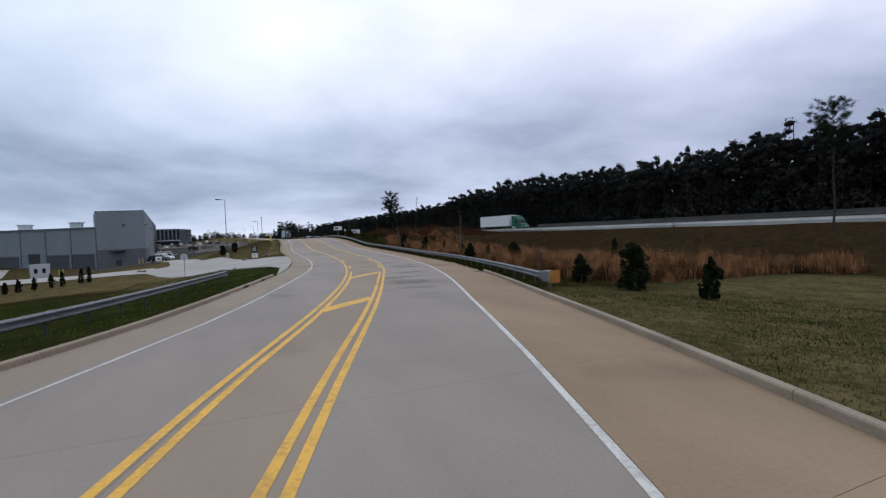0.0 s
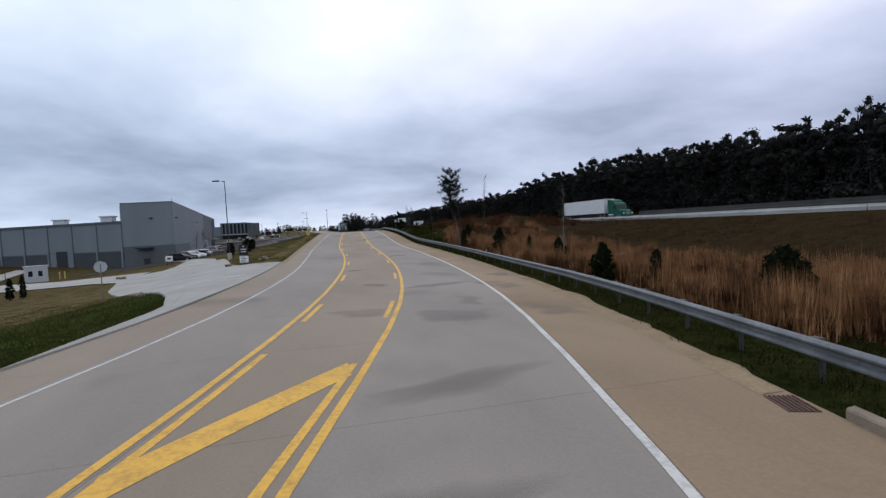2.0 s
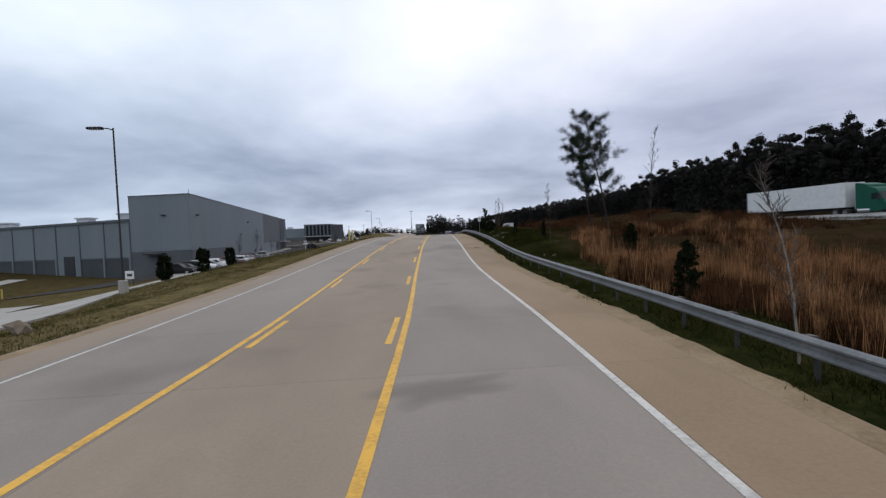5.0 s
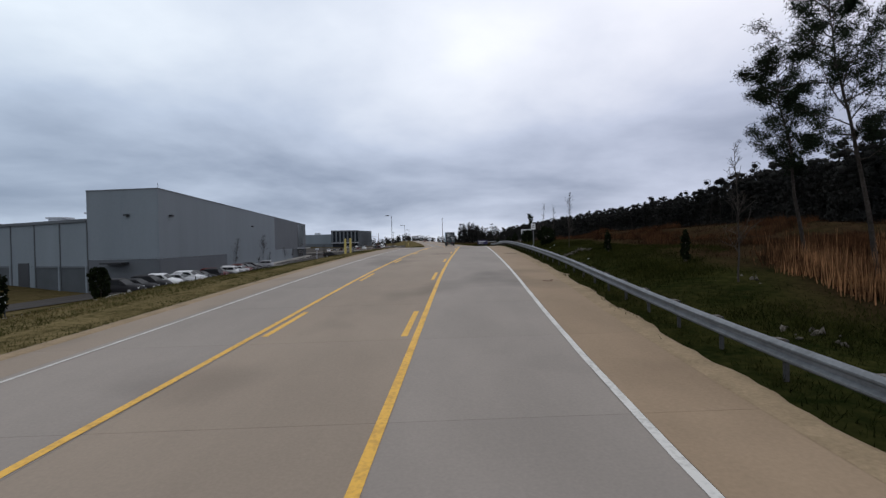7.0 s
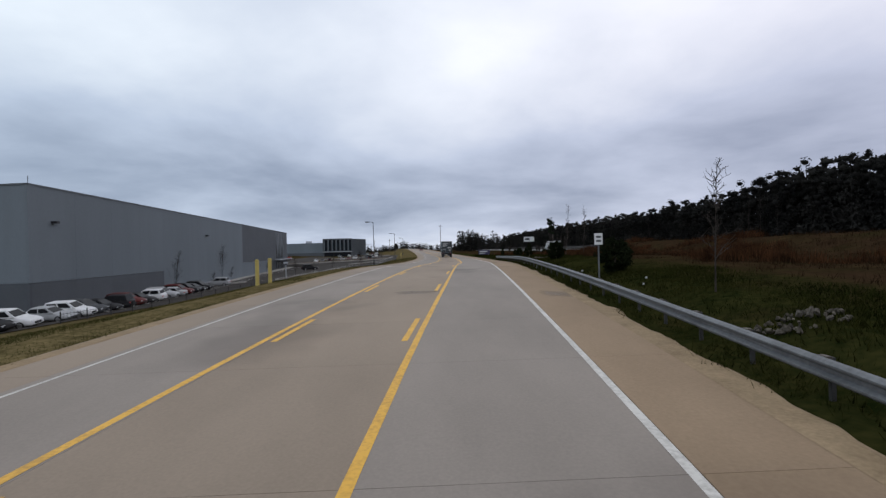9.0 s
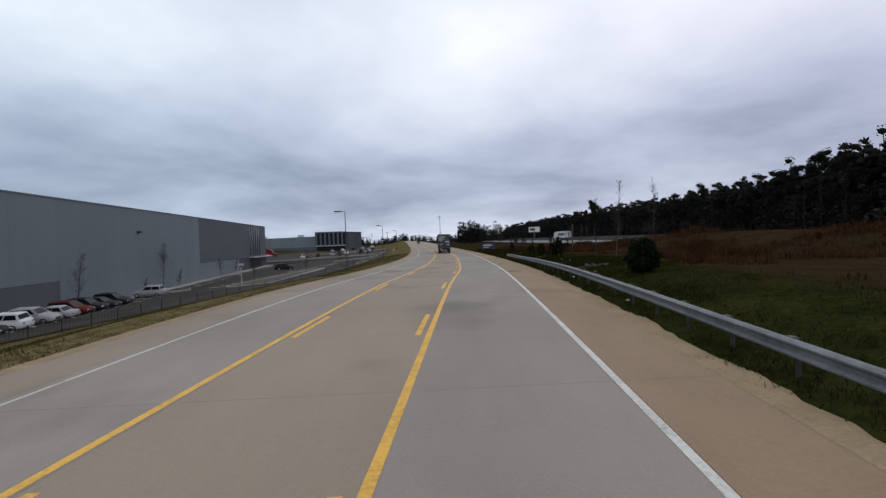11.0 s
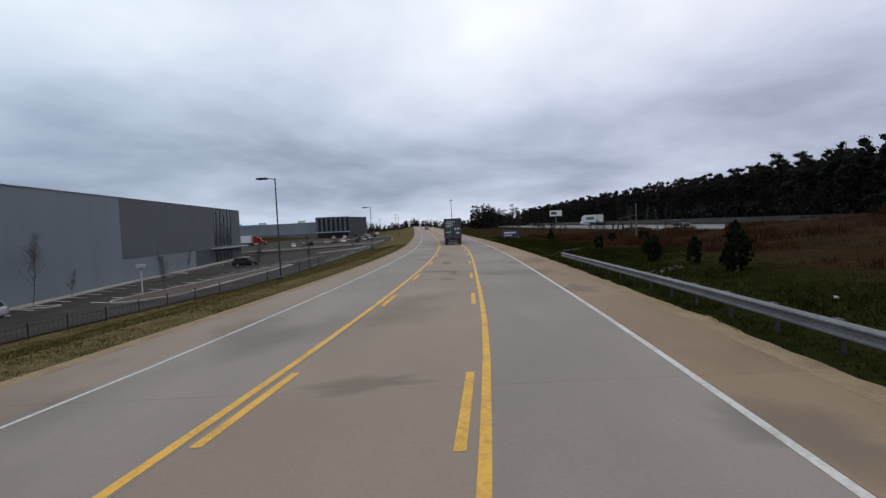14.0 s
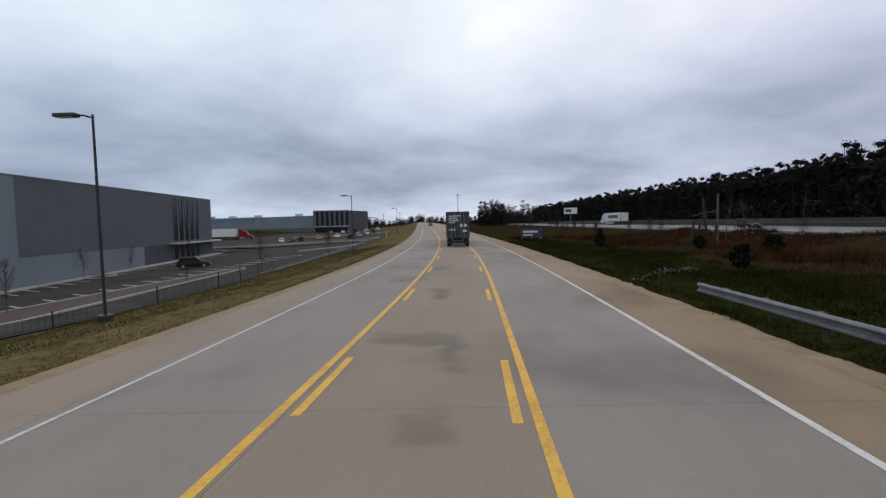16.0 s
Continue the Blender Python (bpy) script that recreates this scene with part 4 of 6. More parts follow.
def cedar(x, y, tall, wide, label, seed=0, mat=None, category="shrub", group="", column=False):
    """A conical or rounded evergreen with a short stem."""
    rs = np.random.default_rng(seed + 11)
    wide *= 1.0 if column else 0.78
    z = land(x, y)
    t = thing("evergreen_shrub", label, category, group, at=pose(x, y, z))
    stem = Shape().tube([(0, 0, -0.15), (0.02, 0.0, tall * 0.4), (0, 0.02, tall * 0.85)], [0.05 + 0.02 * tall, 0.035 + 0.01 * tall, 0.015], 7)
    part("trunk", stem, BARK, t)
    n = int(90 + 60 * tall * wide)
    h = rs.uniform(0.04, 1.0, n) ** 0.95
    a = rs.uniform(0, 2 * math.pi, n)
    lump = np.array([1 + 0.75 * noise.noise((math.cos(q) * 1.3 + seed * 3.1, math.sin(q) * 1.3, u * tall * 1.3)) for q, u in zip(a, h)])
    r = wide / 2 * np.sin(np.clip(h * 0.78 + 0.22, 0, 1) * math.pi) ** 0.75 * np.sqrt(rs.uniform(0.1, 1, n)) * lump
    if wide > (0.45 if y > 110 else 0.75) * tall and not column:
        r = wide * 0.58 * np.sqrt(np.clip(1 - ((h - 0.54) / 0.52) ** 2, 0, 1)) * np.sqrt(rs.uniform(0.2, 1, n)) * (0.72 + 0.28 * lump)
    if column:
        r = wide / 2 * np.clip((1.06 - h) * 5, 0, 1) ** 0.6 * np.clip(0.55 + h * 1.5, 0, 1) * np.sqrt(rs.uniform(0.15, 1, n)) * (0.75 + 0.25 * lump)
    c = np.stack([r * np.cos(a), r * np.sin(a), h * tall * (0.9 + 0.16 * (lump - 1))], axis=1)
    v, f = leaf_cloud(c, np.full(n, 0.09 * max(wide, 0.5)), 24, 0.045 + 0.01 * wide, rs)
    part("crown", array_mesh("crown", v, f, mat or CEDAR), None, t)
    return t


def limb_path(p0, d, length, n, rs, droop=0.0, wob=0.12):
    pts, p, d = [Vector(p0)], Vector(p0), Vector(d).normalized()
    for i in range(n):
        d = (d + Vector(rs.normal(0, wob, 3)) + Vector((0, 0, -droop))).normalized()
        p = p + d * (length / n)
        pts.append(p.copy())
    return pts


def pine(x, y, tall, spread, label, seed, bare=0.35, lean=(0.02, 0.01)):
    """A tall pine: dark trunk, crooked limbs with side twigs, small dense needle tufts with gaps."""
    rs = np.random.default_rng(seed)
    z = land(x, y)
    t = thing("pine_tree", label, "tree", at=pose(x, y, z))
    n = 9
    trunk = [Vector((lean[0] * tall * (i / n) + 0.07 * math.sin(i * 1.3 + seed), lean[1] * tall * (i / n) + 0.06 * math.cos(i * 1.7), tall * 0.96 * i / n - 0.3 * (i == 0))) for i in range(n + 1)]
    r0 = 0.0075 * tall + 0.02
    part("trunk", Shape().tube(trunk, [r0 * (1 - 0.88 * i / n) for i in range(n + 1)], 8), DARK_BARK, t)
    tips, sizes = [], []
    small = min(1.0, 0.35 + 0.5 * spread)
    m = int((16 + tall * 1.6) * small)
    for i in range(m):
        u = bare + (1 - bare) * (i + rs.uniform(0, 0.8)) / m
        k = min(int(u * n), n - 1)
        p = trunk[k].lerp(trunk[k + 1], u * n - k)
        a = i * 2.4 + rs.uniform(-0.5, 0.5)
        ln = spread * (0.42 + 0.58 * math.sin((0.14 + 0.72 * (1 - u) / (1 - bare)) * math.pi)) * rs.uniform(0.6, 1.15)
        path = limb_path(p, (math.cos(a), math.sin(a), rs.uniform(0.05, 0.7) + 0.45 * u), ln, 5, rs, -0.02, 0.2)
        limb = Shape().tube(path, [max(0.008, r0 * 0.28 * (1 - j / 5.5)) for j in range(6)], 5)
        for j in (2, 3, 4, 5):
            for _ in range(2):
                b = a + rs.uniform(-1.3, 1.3)
                tw = limb_path(path[j], (math.cos(b), math.sin(b), rs.uniform(-0.3, 0.9)), ln * rs.uniform(0.12, 0.34), 3, rs, 0.02)
                limb.tube(tw, [0.014, 0.011, 0.008, 0.006], 4, cap=False)
                tips += [tw[3], tw[2]]
                sizes += [0.27 * small, 0.21 * small]
        part("limb", limb, DARK_BARK, t)
    for _ in range(12):
        tips.append(trunk[-1] + Vector(rs.normal(0, 0.22 * small, 3)))
        sizes.append(0.3 * small)
    v, f = leaf_cloud(tips, sizes, int(64 * small), 0.055, rs, 0.95, 0.32)
    part("crown", array_mesh("crown", v, f, NEEDLE), None, t)
    return t


def bare_tree(x, y, tall, label, seed, mat=None, spread=0.2, z=None, name="bare_tree", many=1.9):
    """A leafless tree: thin trunk, limbs and twigs."""
    rs = np.random.default_rng(seed)
    t = thing(name, label, "tree", at=pose(x, y, land(x, y) if z is None else z))
    r0 = 0.0038 * tall + 0.014
    trunk = limb_path((0, 0, -0.2), (0.02, 0.01, 1), tall, 8, rs, 0, 0.05)
    part("trunk", Shape().tube(trunk, [r0 * (1 - 0.92 * i / 8) for i in range(9)], 7), mat or PALE_BARK, t)
    tw = Shape()
    for i in range(int((12 + tall * 1.5) * many)):
        u = rs.uniform(0.25, 0.97)
        k = min(int(u * 8), 7)
        p = trunk[k].lerp(trunk[k + 1], u * 8 - k)
        a = rs.uniform(0, 2 * math.pi)
        ln = tall * spread * rs.uniform(0.4, 1.1) * (1.15 - u)
        path = limb_path(p, (math.cos(a), math.sin(a), rs.uniform(1.1, 2.4)), ln + 0.2, 4, rs, 0, 0.12)
        tw.tube(path, [max(0.005, r0 * 0.3 * (1 - j / 4.4)) for j in range(5)], 4, cap=False)
        for j in (1, 2, 3):
            b = rs.uniform(0, 2 * math.pi)
            tw.tube(limb_path(path[j], (math.cos(b), math.sin(b), rs.uniform(0.6, 1.4)), ln * 0.45 + 0.1, 3, rs, 0, 0.15), [0.008, 0.007, 0.005, 0.004], 3, cap=False)
    tagged(part("twig_crown", tw, TWIG if mat is None else mat, t), kind="stuff")
    return t


def snag(x, y, tall, seed):
    """A dead trunk with a broken top and a few stubs of limbs."""
    rs = np.random.default_rng(seed)
    t = thing("dead_tree", "dark dead trunk standing in brown brush below the highway", "tree", "dead trunks below the highway", at=pose(x, y, land(x, y)))
    path = limb_path((0, 0, -0.2), (rs.normal(0, 0.05), 0, 1), tall, 5, rs, 0, 0.04)
    part("trunk", Shape().tube(path, [0.16, 0.14, 0.13, 0.12, 0.1, 0.06], 8), DARK_BARK, t)
    for k in (3, 4):
        a = rs.uniform(0, 6.28)
        part("limb", Shape().tube(limb_path(path[k], (math.cos(a), math.sin(a), 0.7), 0.6, 3, rs), [0.05, 0.04, 0.03, 0.015], 5), DARK_BARK, t)


def lot_right(y):
    return np.interp(y, (118, 128, 145, 164, 178, 186, 194, 200, 212, 250, 300, 420), (-18.0, -14.0, -11.0, -6.2, -2.6, -0.6, 2.2, 6.2, 8.0, 9.5, 7.0, -12.0))


def plant_shrubs():
    rows = [
        (18.1, 13.5, 1.8, 1.05), (17.2, 16.7, 2.3, 1.65), (16.9, 20.1, 1.6, 1.1), (21.4, 33.5, 2.15, 1.7), (31.4, 32.8, 2.9, 0.95),
        (22.2, 43.0, 1.95, 1.4), (22.5, 39.8, 1.9, 0.7), (27.4, 67.6, 2.7, 1.6), (28.3, 62.9, 2.4, 0.75), (30.4, 61.4, 2.3, 1.6), (25.9, 74.2, 2.1, 1.0),
        (31.8, 89.7, 1.9, 1.4), (28.6, 98.7, 1.4, 0.5), (27.8, 105.3, 1.3, 0.45), (28.3, 121.4, 1.65, 1.75), (30.4, 139.7, 1.6, 1.6), (33.3, 171.2, 1.35, 1.0), (33.5, 167.5, 1.3, 0.72), (33.3, 164.2, 1.95, 1.12), (35.4, 186.0, 1.1, 0.85), (42.5, 203.0, 1.1, 0.9),
        (36.5, 208.2, 1.8, 1.0), (43.0, 195.3, 1.3, 1.2)]
    for i, (x, y, h, w) in enumerate(rows):
        slim = "slender dark" if h > 1.6 * w else "rounded dark"
        where = "on the mown lawn" if y < 20 else "among rust-brown broom grass" if y < 110 else "on the green roadside bank"
        cedar(x, y, h, w, slim + " evergreen shrub " + where, i)
    # young arborvitae rows beside the drive
    for i, (x, y, h) in enumerate([(-24.5, 73.5, 1.5), (-23.5, 74.3, 1.7), (-22.2, 75.2, 1.7), (-20.8, 76.3, 2.0), (-19.8, 77.0, 2.1), (-18.2, 78.8, 2.2), (-17.5, 79.5, 2.4), (-25.7, 72.7, 1.5)]):
        cedar(x, y, h, 0.8, "small columnar evergreen in a row on the lawn", 60 + i, group="evergreens beside the drive")
    for i, (x, y, h, w) in enumerate([(-0.9, 95.7, 1.9, 1.0), (1.1, 97.6, 1.9, 0.92), (1.1, 103.7, 1.7, 0.9)]):
        cedar(x, y, h, w, "clipped columnar dark evergreen on the tan verge", 80 + i, group="clipped evergreens on the verge", column=True)


def plant_trees():
    pine(32.4, 93.9, 9.3, 2.0, "tall pine with open dark crown beyond the guard rail", 3, 0.42, (-0.19, 0.0))
    pine(32.1, 96.6, 8.1, 1.35, "slimmer pine with sparse needle tufts", 8, 0.42, (-0.14, 0.0))
    pine(60.0, 30.3, 13.8, 2.3, "lone tall pine below the highway", 5, 0.6)
    for i, (x, y, h) in enumerate([(26.3, 53.7, 6.2), (22.9, 66.3, 3.8)]):
        bare_tree(x, y, h, "thin leafless tree with pale bark in the field", 30 + i)
    rs = np.random.default_rng(52)
    for i in range(16):
        y = 222 + i * 7.5 + rs.uniform(-3, 3)
        x = 47 + (y - 222) * 0.1 + rs.uniform(-4, 5)
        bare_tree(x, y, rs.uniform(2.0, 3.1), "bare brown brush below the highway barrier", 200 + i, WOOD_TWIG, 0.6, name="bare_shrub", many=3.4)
    for i, (x, y, h) in enumerate([(44.0, 207.2, 2.5), (44.9, 208.0, 2.3), (46.2, 208.4, 2.6), (47.2, 209.4, 2.3)]):
        snag(x, y, h, 90 + i)
    for i, (x, y, h) in enumerate([(27.5, 93.6, 4.6), (37.0, 96.4, 9.0), (37.8, 32.5, 5.6), (27.7, 112.4, 4.0), (36.8, 159.0, 6.6), (37.2, 153.2, 5.8), (46.0, 197.0, 4.5), (17.3, 24.0, 1.9), (21.0, 30.0, 1.8)]):
        bare_tree(x, y, h, "thin grey leafless tree in the rough field", 40 + i, FIELD_TWIG)
    pine(34.8, 158.2, 4.5, 0.5, "small pine with a dark rounded head on the bank", 12, 0.62, (0.0, 0.0))
    dead = Shape().tube(limb_path((0, 0, -0.1), (-0.5, -0.1, 1), 3.4, 6, np.random.default_rng(4), 0, 0.06), [0.04, 0.036, 0.03, 0.025, 0.02, 0.014, 0.008], 6)
    single("dead_tree", dead, TWIG, "leaning dead stem in the broom grass", "dead wood", at=pose(38.2, 63.2, land(38.2, 63.2)))
    for i, (x, y, h) in enumerate([(49.3, 215.3, 5.5), (50.4, 216.5, 5.0), (51.6, 215.3, 5.2), (53.0, 214.2, 4.6)]):
        bare_tree(x, y, h, "dark bare-stemmed tree below the highway", 130 + i, BARK)
    for i, (x, y, h) in enumerate([(-22.0, 192.7, 2.8), (-24.6, 207.3, 3.4), (-27.4, 231.5, 4.4), (-28.6, 243.0, 4.0), (-21.8, 178.0, 7.0), (-24.0, 200.9, 8.2), (-8.0, 199.0, 4.2), (-3.5, 214.0, 4.5), (2.8, 217.6, 4.6), (6.5, 232.0, 4.2)]):
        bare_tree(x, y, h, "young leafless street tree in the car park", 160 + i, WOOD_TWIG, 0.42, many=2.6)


def woods():
    """The pine wood beyond the highway and the far tree lines."""
    rs = np.random.default_rng(21)
    kinds, hearts, cores = [], [], []
    def ball(level):
        b = bmesh.new()
        bmesh.ops.create_icosphere(b, subdivisions=level, radius=1)
        b.verts.index_update()
        got = np.array([q.co[:] for q in b.verts]), np.array([[q.index for q in f.verts] for f in b.faces])
        b.free()
        return got
    core = ball(1)
    for k in range(10):
        near = k < 6
        h = rs.uniform(12.5, 16.5)
        # rounded lobes: a domed head of close foliage over a ragged lower part
        top, low = 15, 9
        pu = np.concatenate([[0.95], rs.uniform(0.56, 0.93, top - 1), rs.uniform(0.06, 0.52, low)])
        reach = np.where(pu > 0.54, 2.0 * np.sqrt(np.clip(1.0 - ((pu - 0.72) / 0.27) ** 2, 0, 1)), 1.8)
        pr = reach * np.sqrt(rs.uniform(0.1, 1, top + low))
        pa = rs.uniform(0, 2 * math.pi, top + low)
        c = np.stack([pr * np.cos(pa), pr * np.sin(pa), pu * h], axis=1)
        size = rs.uniform(0.5, 1.15, top + low) * np.where(pu > 0.54, 1.0, 1.25)
        bv, bf = core
        solid = int(np.sum(pu > 0.54))
        hv = np.concatenate([p + bv * [r, r, r * 0.8] * rs.uniform(0.5, 0.95, (len(bv), 1)) for p, r in zip(c[:solid], size)])
        hearts.append((hv, np.concatenate([bf + len(bv) * q for q in range(solid)])))
        per, leaf = (62, 0.15) if near else (11, 0.36)
        dirs = rs.normal(0, 1, ((top + low) * per, 3))
        dirs /= np.linalg.norm(dirs, axis=1)[:, None]
        shell = np.repeat(c, per, axis=0) + dirs * [1, 1, 0.8] * (np.repeat(size, per) * rs.uniform(0.35, 1.0, len(dirs)) ** 0.5 * rs.uniform(0.9, 1.25, len(dirs)))[:, None]
        upper = np.repeat(pu > 0.54, per)
        v, f = gather([leaf_cloud(shell[upper], np.full(int(upper.sum()), 0.05), 1, leaf, rs, 0.75), leaf_cloud(shell[~upper], np.full(int((~upper).sum()), 0.4), 1, leaf * 1.9, rs, 0.75)])
        tr = []
        for j in range(4):
            q = 0.16 * (1 if j < 4 else 0)
            tr.append((math.cos(j * math.pi / 2) * q, math.sin(j * math.pi / 2) * q))
        tv = np.array([(p[0], p[1], -1.0) for p in tr] + [(p[0] * 0.4, p[1] * 0.4, h * 0.95) for p in tr])
        tf = np.array([(0, 1, 5, 4), (1, 2, 6, 5), (2, 3, 7, 6), (3, 0, 4, 7)])
        kinds.append((v, f, tv, tf))
    crowns, trunks = [], []

    def grow(x, y, s, near=False):
        pick = int(rs.integers(6) if near and y < 330 else rs.integers(6, 10))
        v, f, tv, tf = kinds[pick]
        a = rs.uniform(0, 2 * math.pi)
        m = np.array([[math.cos(a), -math.sin(a), 0], [math.sin(a), math.cos(a), 0], [0, 0, 1]])
        o = np.array([x, y, land(x, y)])
        w = s * rs.uniform(0.85, 1.15) * (2.0 if y > 800 or x < -200 else 1.0)
        crowns.append(((v * [w, w, s]) @ m.T + o, f))
        trunks.append(((tv * [w, w, s]) @ m.T + o, tf))
        cores.append(((hearts[pick][0] * [w, w, s]) @ m.T + o, hearts[pick][1]))

    for row, (x0, gap) in enumerate(((106, 3.0), (109, 3.3), (113, 3.6), (118, 4.2), (126, 5.5))):
        y = -45.0
        while y < 640:
            grow(x0 + rs.uniform(-1.6, 1.6), y, rs.uniform(0.82, 1.04) * float(np.interp(y, (42, 72, 90, 114, 140, 164, 200, 220, 241, 287, 356), (1.2, 1.18, 1.13, 1.1, 1.13, 1.22, 1.22, 1.12, 0.95, 0.9, 0.93))), row < 2)
            y += gap * rs.uniform(0.6, 1.4) * (1 if y < 330 else 1.7)
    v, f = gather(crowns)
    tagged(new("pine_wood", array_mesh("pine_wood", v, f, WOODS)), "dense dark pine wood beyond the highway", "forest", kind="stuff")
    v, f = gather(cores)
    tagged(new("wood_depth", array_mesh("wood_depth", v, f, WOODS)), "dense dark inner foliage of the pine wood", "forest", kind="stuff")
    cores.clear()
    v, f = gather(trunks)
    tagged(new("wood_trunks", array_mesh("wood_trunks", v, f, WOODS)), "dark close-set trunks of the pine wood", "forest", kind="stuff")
    # undergrowth at the wood's edge
    n = 7500
    c = np.stack([rs.uniform(103, 110, n), rs.uniform(-45, 560, n), rs.uniform(0, 3.4, n)], axis=1)
    c[:, 2] += [land(p[0], p[1]) for p in c]
    v, f = leaf_cloud(c, np.full(n, 1.2), 4, 0.45, rs)
    q = 9000
    c = np.stack([rs.uniform(115, 128, q), rs.uniform(-60, 560, q), rs.uniform(0, 10.5, q)], axis=1)
    c[:, 2] += [land(p[0], p[1]) for p in c]
    v2, f2 = leaf_cloud(c, np.full(q, 1.6), 4, 0.95, rs)
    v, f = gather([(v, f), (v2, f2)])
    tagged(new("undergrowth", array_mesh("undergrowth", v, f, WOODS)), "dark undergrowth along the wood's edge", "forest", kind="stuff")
    # distant lines of trees all round
    crowns.clear()
    trunks.clear()
    for x, y, s in [(rs.uniform(-900, 260), rs.uniform(860, 1050), rs.uniform(0.5, 0.85)) for _ in range(560)]:
        grow(x, y, s)
    for _ in range(90):
        grow(rs.uniform(52, 95), rs.uniform(430, 700), rs.uniform(0.55, 0.9))
    for _ in range(26):
        grow(rs.uniform(44, 66), rs.uniform(470, 500), rs.uniform(0.85, 1.12))
    for _ in range(150):
        grow(rs.uniform(-900, -240), rs.uniform(300, 860), rs.uniform(0.8, 1.2))
    for _ in range(190):
        grow(rs.uniform(-130, 14), rs.uniform(600, 700), rs.uniform(0.2, 0.36))
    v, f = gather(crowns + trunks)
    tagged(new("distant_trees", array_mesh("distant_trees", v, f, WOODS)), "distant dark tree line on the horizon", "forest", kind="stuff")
    # grey leafless trees among the pines
    tw = Shape()
    for _ in range(48):
        x, y = rs.uniform(103, 110), rs.uniform(-60, 480)
        h = rs.uniform(8, 14.5)
        base = Vector((x, y, land(x, y)))
        tr = limb_path(base, (0, 0, 1), h, 6, rs, 0, 0.05)
        tw.tube(tr, [0.13, 0.11, 0.09, 0.07, 0.05, 0.03, 0.015], 4, cap=False)
        for j in range(34):
            k = int(rs.integers(2, 6))
            b = rs.uniform(0, 6.28)
            tw.tube(limb_path(tr[k], (math.cos(b), math.sin(b), rs.uniform(0.8, 2.0)), h * rs.uniform(0.1, 0.22), 3, rs, 0, 0.15), [0.03, 0.022, 0.014, 0.008], 3, cap=False)
    for _ in range(60):
        x, y = rs.uniform(48, 80), rs.uniform(380, 560)
        tr = limb_path(Vector((x, y, land(x, y))), (0, 0, 1), rs.uniform(7, 12), 4, rs, 0, 0.06)
        tw.tube(tr, [0.12, 0.1, 0.07, 0.04, 0.02], 4, cap=False)
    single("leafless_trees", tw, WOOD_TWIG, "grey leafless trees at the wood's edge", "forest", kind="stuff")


def blades(name, spots, tall, wide, per, mat, label, rs, splay=0.35):
    """Tufts of upright blades."""
    p = np.repeat(np.asarray(spots, float), per, axis=0)
    n = len(p)
    p[:, :2] += rs.normal(0, 0.12 + 0.1 * float(np.mean(tall)), (n, 2))
    h = np.repeat(np.broadcast_to(np.asarray(tall, float), (len(spots),)), per) * rs.uniform(0.45, 1.15, n)
    a = rs.uniform(0, math.pi, n)
    d = np.stack([np.cos(a), np.sin(a), np.zeros(n)], axis=1) * (wide * rs.uniform(0.6, 1.3, n))[:, None]
    lean = np.stack([rs.normal(0, splay, n), rs.normal(0, splay, n), np.ones(n)], axis=1) * h[:, None]
    v = np.stack([p - d, p + d, p + lean], axis=1).reshape(-1, 3)
    f = np.arange(3 * n).reshape(-1, 3)
    tagged(new(name, array_mesh(name, v, f, mat)), label, "grass", kind="stuff")


